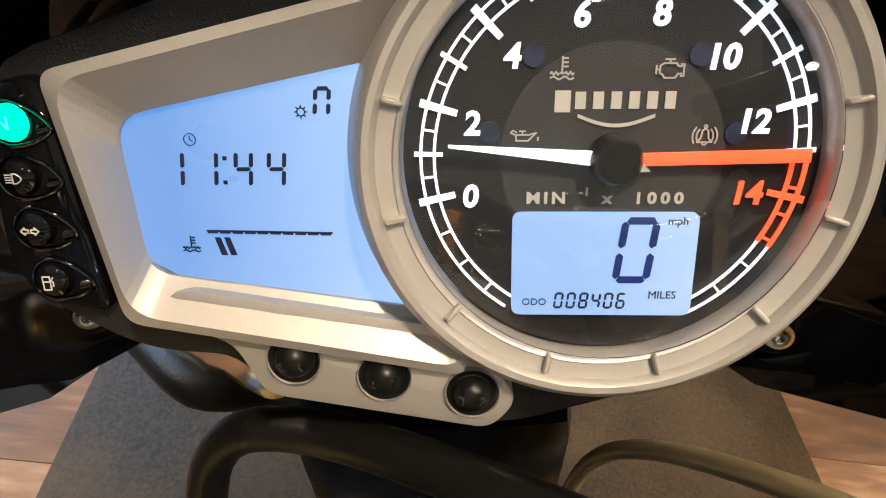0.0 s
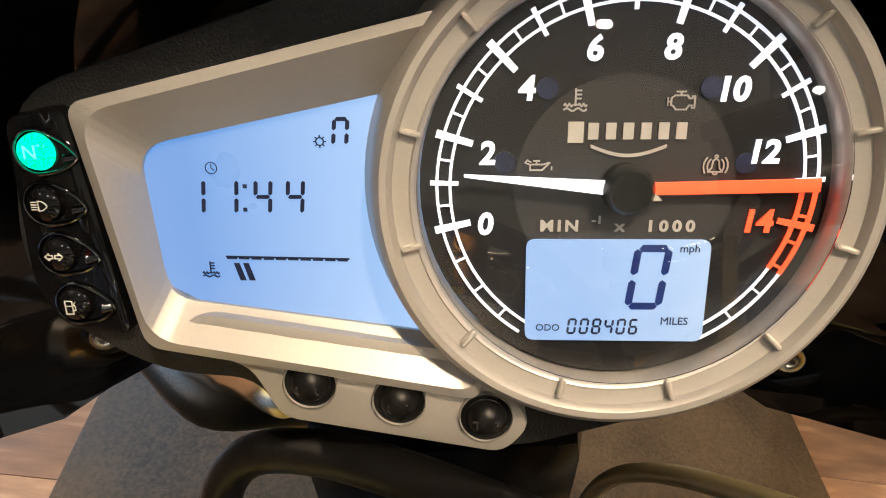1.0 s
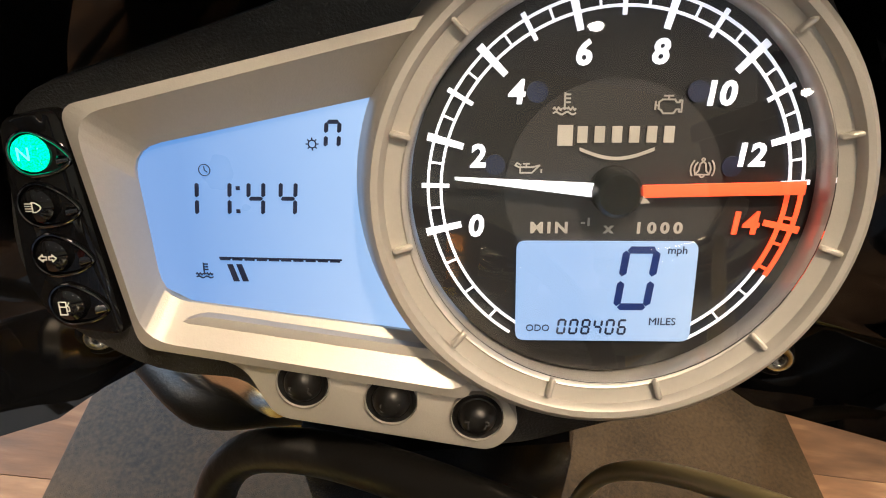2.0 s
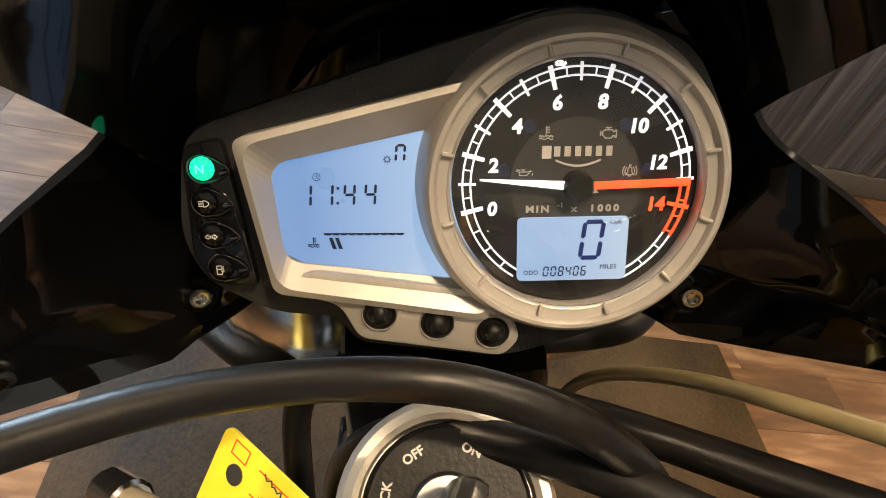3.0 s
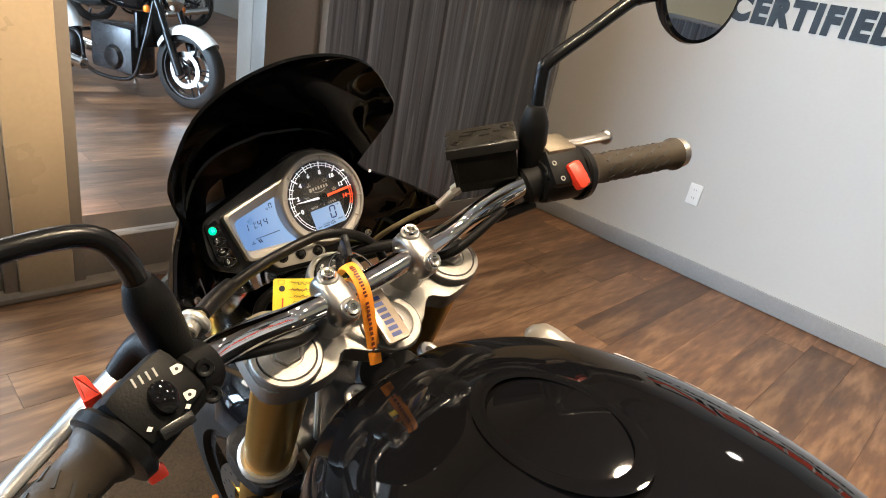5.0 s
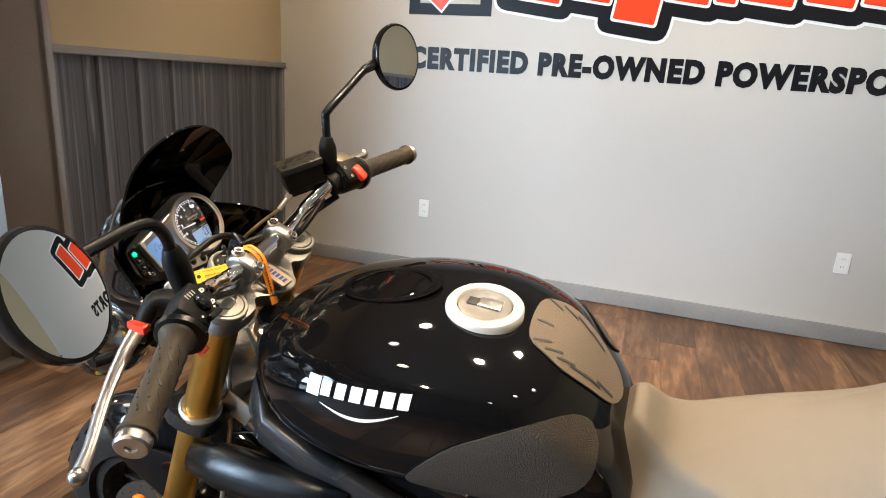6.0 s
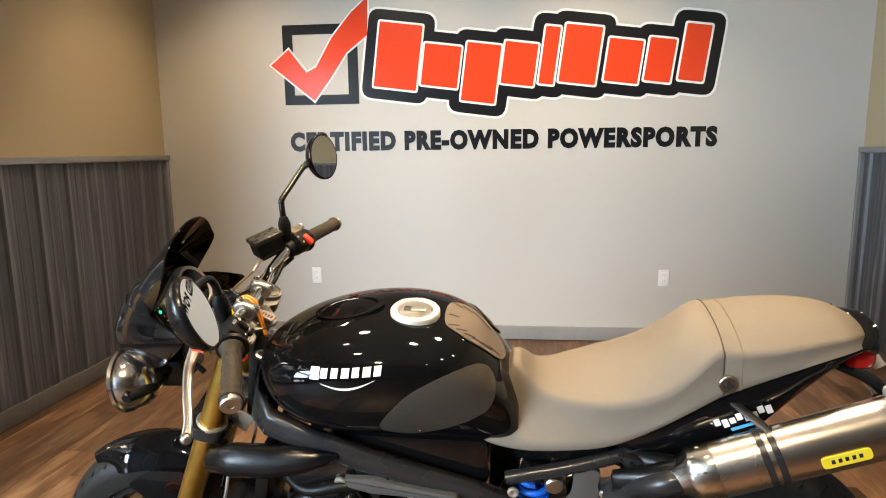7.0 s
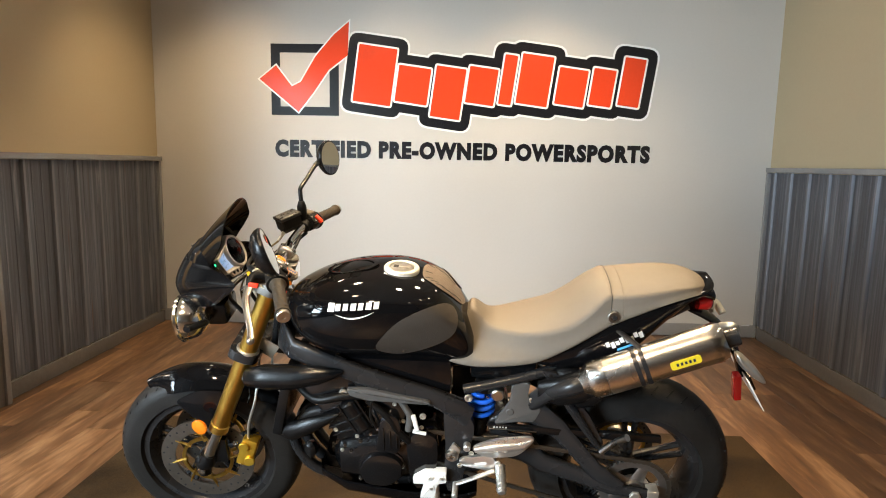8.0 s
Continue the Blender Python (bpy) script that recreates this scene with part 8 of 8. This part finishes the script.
for k in range(0, len(loop)):
    a, b = loop[k], loop[(k + 1) % len(loop)]
    o = new("chain_link", lkm)
    o.parent = chn
    o.matrix_local = frame_to((a + b) / 2 + V3(0, -0.0055 - 0.0014 * (k % 2), 0), (0, -1, 0), (b - a).cross(V3(0, -1, 0)))
cg = part("chain_guard", xz_plate(rounded([(0.30, 0.563), (0.56, 0.557), (0.814, 0.548), (0.818, 0.524), (0.56, 0.532), (0.30, 0.545)], 0.006), -0.118, 0.012, 0.002), M_SATIN, bike, "black chain guard")
part("guard_trim", bm_box((0, 0, 0), (0.142, 0.002, 0.0035), 0.0008, Matrix.Translation((0.375, -0.1315, 0.5475)) @ Matrix.Rotation(0.03, 4, "Y")), M_ALU, cg, "pale edge strip")
for k in range(5):
    part("print_bar", bm_box((0.318 + 0.009 * k, -0.1308, 0.5555), (0.005, 0.0012, 0.0055), 0), M_MARKD, cg)
hug = []
for k in range(14):
    a = radians(160 - k * 8)
    hug.append([RAX + V3(math.cos(a) * (0.335 - 0.02 * abs(b) ** 2), b * 0.085, math.sin(a) * (0.335 - 0.02 * abs(b) ** 2)) for b in (-1, -0.7, -0.35, 0, 0.35, 0.7, 1)])
part("rear_hugger", bm_shell(hug[:8], 0.003), M_SATIN, bike, "black rear hugger")
disc(rw, RAX, 0.11, None, 0.085)
for s in (-1, 1):
    ft = part("foot_hanger", xz_plate(rounded([(0.213, 0.446), (0.222, 0.458), (0.312, 0.478), (0.345, 0.424), (0.335, 0.410), (0.279, 0.421), (0.226, 0.431)], 0.008), s * 0.160 + 0.006, 0.012, 0.003), M_FOOT, bike, "polished aluminium foot hanger")
    part("hanger_slot", xz_plate(rounded([(0.262, 0.444), (0.298, 0.452), (0.300, 0.444), (0.264, 0.436)], 0.003), s * 0.1665 + 0.001, 0.002, 0.0), M_PLATE, ft)
    part("heel_guard", join(xz_plate(spline2([(0.256, 0.500), (0.306, 0.530), (0.370, 0.544), (0.425, 0.551), (0.435, 0.534), (0.392, 0.484), (0.338, 0.471), (0.283, 0.474)], 4), s * 0.163 + 0.005, 0.010, 0.004),
         bm_tube([(0.262, s * 0.169, 0.494), (0.330, s * 0.172, 0.508), (0.400, s * 0.171, 0.520), (0.430, s * 0.168, 0.540)], [0.008, 0.014, 0.012, 0.006], 14, 5, (1, 0.45), (0, 1, 0))), M_FOOT, ft, "polished heel guard")
    part("guard_post", bm_cyl((0.238, s * 0.150, 0.503), (0.238, s * 0.176, 0.503), 0.011, None, 20, 0.003), M_FOOT, ft)
    part("foot_peg", bm_cyl((0.340, s * 0.168, 0.442), (0.345, s * 0.255, 0.418), 0.015, 0.013, 16, 0.002), M_FOOT, ft, "ribbed foot peg")
    for k in range(5):
        part("peg_rib", bm_ring([(0.0130, 0), (0.0156, 0), (0.0156, 0.004), (0.0130, 0.004)], 18, frame_to(V3(0.3405 + 0.0009 * k, s * (0.182 + 0.015 * k), 0.438 - 0.0042 * k), (0.05, s * 0.96, -0.27))), M_FOOT, ft)
    for p in ((0.252, 0.488), (0.217, 0.441), (0.333, 0.457), (0.352, 0.505)):
        hexbolt(ft, V3(p[0], s * 0.172, p[1]), (0, s, 0), 0.008, M_ZINC)
    nutp = part("pivot_cap", xz_plate(rounded([(0.197, 0.506), (0.221, 0.479), (0.198, 0.433), (0.174, 0.460)], 0.008), s * 0.151 + 0.005, 0.010, 0.003), M_ZINC, bike, "plated pivot cap")
    hexbolt(nutp, V3(0.198, s * 0.157, 0.468), (0, s, 0), 0.011, M_STEEL)
    part("shift_rod" if s < 0 else "brake_pedal", join(bm_tube([(0.322, s * 0.178, 0.430), (0.262, s * 0.188, 0.408), (0.206, s * 0.190, 0.382)], 0.0085, 12, 4, (1, 0.6)), bm_cyl((0.206, s * 0.182, 0.380), (0.206, s * 0.236, 0.374), 0.009, None, 14, 0.002)), M_FOOT, bike, "polished foot lever")
    part("peg_bracket", xz_plate(rounded([(0.445, 0.765), (0.495, 0.757), (0.60, 0.612), (0.650, 0.512), (0.622, 0.500), (0.56, 0.585)], 0.012), s * 0.128 + 0.007, 0.014, 0.005), M_GUN, bike, "dark forked pillion peg bracket")
    part("exhaust_shroud", bm_loft([[V3(x, s * (yy + w * math.cos(t)), z + h * math.sin(t)) for t in (2 * math.pi * k / 16 for k in range(16))] for x, yy, z, h, w in ((0.475, 0.10, 0.735, 0.018, 0.015), (0.51, 0.12, 0.725, 0.045, 0.028), (0.555, 0.145, 0.715, 0.062, 0.036), (0.60, 0.165, 0.735, 0.058, 0.036), (0.62, 0.172, 0.755, 0.045, 0.030))]), M_SATIN, bike, "matt black exhaust shroud")
    pgp = part("pillion_peg", bm_tube([(0.638, s * 0.148, 0.498), (0.668, s * 0.16, 0.542), (0.70, s * 0.185, 0.584)], [0.010, 0.009, 0.011], 10, 4), M_ALU, bike, "folded pillion foot peg")
# side stand
sst = part("side_stand", bm_tube([(0.135, -0.135, 0.345), (0.15, -0.20, 0.22), (0.165, -0.275, 0.090)], [0.015, 0.0125, 0.0115], 14, 4), M_ZINC, bike, "pale metal side stand, folded out")
sbr = part("stand_bracket", xz_plate(rounded([(0.072, 0.376), (0.109, 0.403), (0.176, 0.406), (0.177, 0.363), (0.149, 0.355), (0.140, 0.300), (0.093, 0.297), (0.108, 0.354), (0.073, 0.353)], 0.005), -0.146, 0.024, 0.004), M_PLATE, sst, "white stand bracket")
for p in ((0.127, 0.382), (0.160, 0.383), (0.130, 0.342)):
    part("bracket_boss", bm_cyl((p[0], -0.168, p[1]), (p[0], -0.1735, p[1]), 0.0105, None, 20, 0.002), M_PLATE, sbr)
    hexbolt(sbr, V3(p[0], -0.1735, p[1]), (0, -1, 0), 0.0055, M_ZINC)
part("stand_foot", bm_box((0, 0, 0), (0.055, 0.04, 0.008), 0.003, Matrix.Translation((0.168, -0.283, 0.086)) @ Matrix.Rotation(radians(-14.3), 4, "X")), M_ZINC, sst)

# ---- motorcycles parked in the next hall ----
M_MINT = mat("mint_paint", (0.74, 0.81, 0.79), 0.12, 0, 0.03, coat=0.8)
M_PALEB = mat("pale_blue_paint", (0.45, 0.66, 0.80), 0.12, 0, 0.03, coat=0.8)


def parked(m, R, W, spokes, rim_mat, paint, trim, label, fat):
    """A whole motorcycle: front wheel at the origin, standing on z = 0 and pointing along +x."""
    mb = thing("motorcycle", label, "motorcycle", m, "parked motorcycles")
    wb = 1.42
    rot = Matrix.Rotation(radians(90), 4, "X")
    for nm, cx, RR in (("front_wheel", 0.0, R), ("rear_wheel", -wb, R * 1.02)):
        c = V3(cx, 0, RR)
        rim = RR * (0.72 if fat else 0.74)
        wh = part(nm, bm_cyl(c + V3(0, -0.05, 0), c + V3(0, 0.05, 0), 0.042, None, 24, 0.006), rim_mat, mb)
        pr = [(rim + (RR - rim) * max(0.0, math.cos(math.pi * (k / 12 - 0.5))) ** 0.5, W / 2 * math.sin(math.pi * (k / 12 - 0.5))) for k in range(13)] + [(rim - 0.005, W * 0.36), (rim - 0.005, -W * 0.36)]
        part("tyre", bm_ring(pr, 64, Matrix.Translation(c) @ rot), M_TYRE, wh, "black tyre")
        part("rim", bm_ring([(rim + 0.008, W * 0.36), (rim - 0.014, W * 0.34), (rim - 0.024, W * 0.1), (rim - 0.024, -W * 0.1), (rim - 0.014, -W * 0.34), (rim + 0.008, -W * 0.36)], 64, Matrix.Translation(c) @ rot), rim_mat, wh)
        for k in range(spokes):
            for s in (-1, 1):
                a = 2 * math.pi * k / spokes + s * 0.07
                a1 = 2 * math.pi * k / spokes + s * 0.10
                part("spoke", bm_tube([c + V3(math.cos(a) * 0.035, s * 0.030, math.sin(a) * 0.035), c + V3(math.cos(a1) * rim * 0.6, s * 0.022, math.sin(a1) * rim * 0.6), c + V3(math.cos(a1) * (rim - 0.012), s * 0.012, math.sin(a1) * (rim - 0.012))], [0.009, 0.007, 0.009], 6, 2), rim_mat, wh)
        for s in (-1, 1):
            part("brake_disc", bm_ring([(rim * 0.62, 0.002), (rim * 0.62, -0.002), (rim * 0.45, -0.002), (rim * 0.45, 0.002)], 40, Matrix.Translation(c + V3(0, s * W * 0.5, 0)) @ rot), M_STEEL, wh)
        a0, a1 = ((208, 40) if fat else (150, 45)) if cx == 0 else ((118, -30) if fat else (150, 20))
        rows = []
        for k in range(17):
            a = radians(a0 + (a1 - a0) * k / 16)
            rows.append([c + V3(math.cos(a) * (RR + 0.03 - 0.07 * abs(b) ** 2.5), b * (W / 2 + 0.03), math.sin(a) * (RR + 0.03 - 0.07 * abs(b) ** 2.5)) for b in (-1, -0.85, -0.6, -0.3, 0, 0.3, 0.6, 0.85, 1)])
        gd = part("mudguard", bm_shell(rows, 0.003), M_WHITEP if paint is M_GLOSS else paint, mb)
        if trim:
            part("guard_edge", bm_tube([r[4] + (r[4] - c).normalized() * 0.004 for r in rows], 0.010, 8, 1, (1.0, 0.35)), trim, gd)
    for s in (-1, 1):
        leg = part("fork_leg", bm_cyl(V3(-0.02, s * 0.10, R), V3(-0.30, s * 0.10, R + 0.62), 0.026, None, 18, 0.003), M_CHROME if fat else M_SATIN, mb)
        part("slider", bm_cyl(V3(-0.01, s * 0.10, R - 0.04), V3(-0.14, s * 0.10, R + 0.26), 0.032, None, 18, 0.004), M_SATIN if not fat else M_CHROME, leg)
        part("indicator", bm_lathe([(0, -0.03), (0.02, -0.02), (0.026, 0.0), (0.02, 0.02), (0, 0.03)], 16, Matrix.Translation((-0.24, s * 0.18, R + 0.40))), M_ORLENS, mb)
    part("headlight", bm_lathe([(0, -0.02), (0.07, -0.008), (0.085, 0.004), (0.08, 0.06), (0.05, 0.12), (0, 0.14)], 32, frame_to(V3(-0.13, 0, R + 0.48), (-1, 0, 0.05))), M_CHROME, mb)
    part("handlebar", bm_tube([(-0.48, -0.36, R + 0.66), (-0.36, -0.26, R + 0.72), (-0.31, -0.06, R + 0.66), (-0.31, 0.06, R + 0.66), (-0.36, 0.26, R + 0.72), (-0.48, 0.36, R + 0.66)], 0.0125, 12, 6), M_CHROME, mb)
    part("fuel_tank", bm_loft(spline_sections([(-0.36, 0.05, R + 0.42, R + 0.50, 0.04, R + 0.46), (-0.42, 0.12, R + 0.36, R + 0.56, 0.10, R + 0.46), (-0.58, 0.15, R + 0.34, R + 0.58, 0.12, R + 0.46), (-0.76, 0.11, R + 0.36, R + 0.50, 0.10, R + 0.44), (-0.82, 0.06, R + 0.38, R + 0.44, 0.05, R + 0.41)], 4, n=20)), paint, mb)
    part("seat", bm_loft(spline_sections([(-0.78, 0.08, R + 0.33, R + 0.42, 0.08, R + 0.37), (-0.95, 0.15, R + 0.30, R + 0.39, 0.14, R + 0.35), (-1.15, 0.15, R + 0.33, R + 0.45, 0.13, R + 0.40), (-1.45, 0.10, R + 0.40, R + 0.48, 0.09, R + 0.44), (-1.52, 0.04, R + 0.43, R + 0.46, 0.04, R + 0.445)], 4, n=20)), M_RUBBER, mb)
    part("engine", bm_box((-0.66, 0, R + 0.04), (0.42, 0.26, 0.36), 0.05), M_GUN, mb)
    for s in (-1, 1):
        part("engine_cover", bm_lathe([(0, 0.04), (0.07, 0.034), (0.09, 0.01), (0.095, 0), (0, 0)], 28, frame_to(V3(-0.62, s * 0.125, R - 0.02), (0, s, 0))), M_CHROME if fat else M_SATIN, mb)
        if fat and s > 0:
            continue
        part("frame_tube", bm_tube([(-0.30, s * 0.03, R + 0.50), (-0.36, s * 0.10, R + 0.10), (-0.48, s * 0.12, R - 0.16), (-0.90, s * 0.12, R - 0.16), (-1.0, s * 0.12, R + 0.1), (-1.42, s * 0.13, R + 0.02)], 0.016, 10, 5), M_SATIN, mb)
        part("silencer", bm_cyl(V3(-0.85, s * 0.2, R - 0.12), V3(-1.5, s * 0.2, R - 0.03), 0.045, None, 20, 0.006), M_CHROME, mb)
    part("side_stand", bm_tube([(-0.72, 0.12, R - 0.16), (-0.76, 0.22, 0.03), (-0.80, 0.24, 0.012)], 0.011, 8, 3), M_ZINC, mb)
    part("radiator", bm_box((-0.40, 0, R + 0.22), (0.03, 0.26, 0.26), 0.008), M_SATIN, mb)
    return mb


parked(pose(-1.33, -4.79, 0.0, 0, 0, -88), 0.268, 0.12, 10, M_CHROME, M_MINT, M_VRED, "white and red cruiser motorcycle with chrome wheels on plank floor", True)
parked(pose(-2.48, -1.19, 0.0, 0, 0, 25), 0.30, 0.12, 5, M_GUN, M_GLOSS, None, "black sport motorcycle with white mudguards on plank floor", False)
parked(pose(-6.75, -0.55, 0.0, 0, 0, -80), 0.30, 0.12, 5, M_GUN, M_PALEB, None, "pale blue motorcycle parked on plank floor", False)

# ---- floor planks, laid last ----
floor = thing("floor", "brown wood-look planks laid lengthwise", "floor", kind="structure")
part("floor_bed", bm_box((-2.2, -2.45, -0.056), (14.1, 9.7, 0.1)), M_GROUT, floor)
PW, PL = 0.182, 1.22
base = bm_box((0, 0, 0), (PW - 0.0009, PL - 0.0009, 0.006), 0.0006, seg=1)
pm = bpy.data.meshes.new("plank")
base.to_mesh(pm)
base.free()
pm.materials.append(M_PLANK)
rng = random.Random(5)
rest = bmesh.new()
k = 0
x = -9.2
while x < RW:
    off = rng.random() * PL
    ytop, ybot = (2.2, -7.0) if x < -0.2 else (0.05, -7.2)
    y = ytop + off
    while y > ybot:
        y1, y0 = min(y, ytop), max(y - PL, ybot)
        c = (x + PW / 2, (y1 + y0) / 2, -0.003)
        if x > -0.2 and y0 > -5.0 and y1 - y0 > PL - 0.001 and k < 300:
            ob = new("plank", pm)
            ob.parent = floor
            ob.location = c
            k += 1
        elif y1 - y0 > 0.01:
            bmesh.ops.create_cube(rest, size=1, matrix=Matrix.Translation(c) @ Matrix.Diagonal((PW - 0.0009, y1 - y0 - 0.0009, 0.006, 1)))
        y -= PL
    x += PW
far = part("planks_beyond", rest, M_PLANK, floor)
tagged(far, kind="stuff")
mt = part("floor_mat", bm_prism(rounded([(0.93, -3.36), (3.80, -3.36), (3.80, -1.86), (0.93, -1.86)], 0.01), 0.0155, Matrix.Translation((0, 0, 0.0005)), 0.005), M_MAT)
tagged(mt, "dark speckled rubber mat under the motorcycle", "mat")
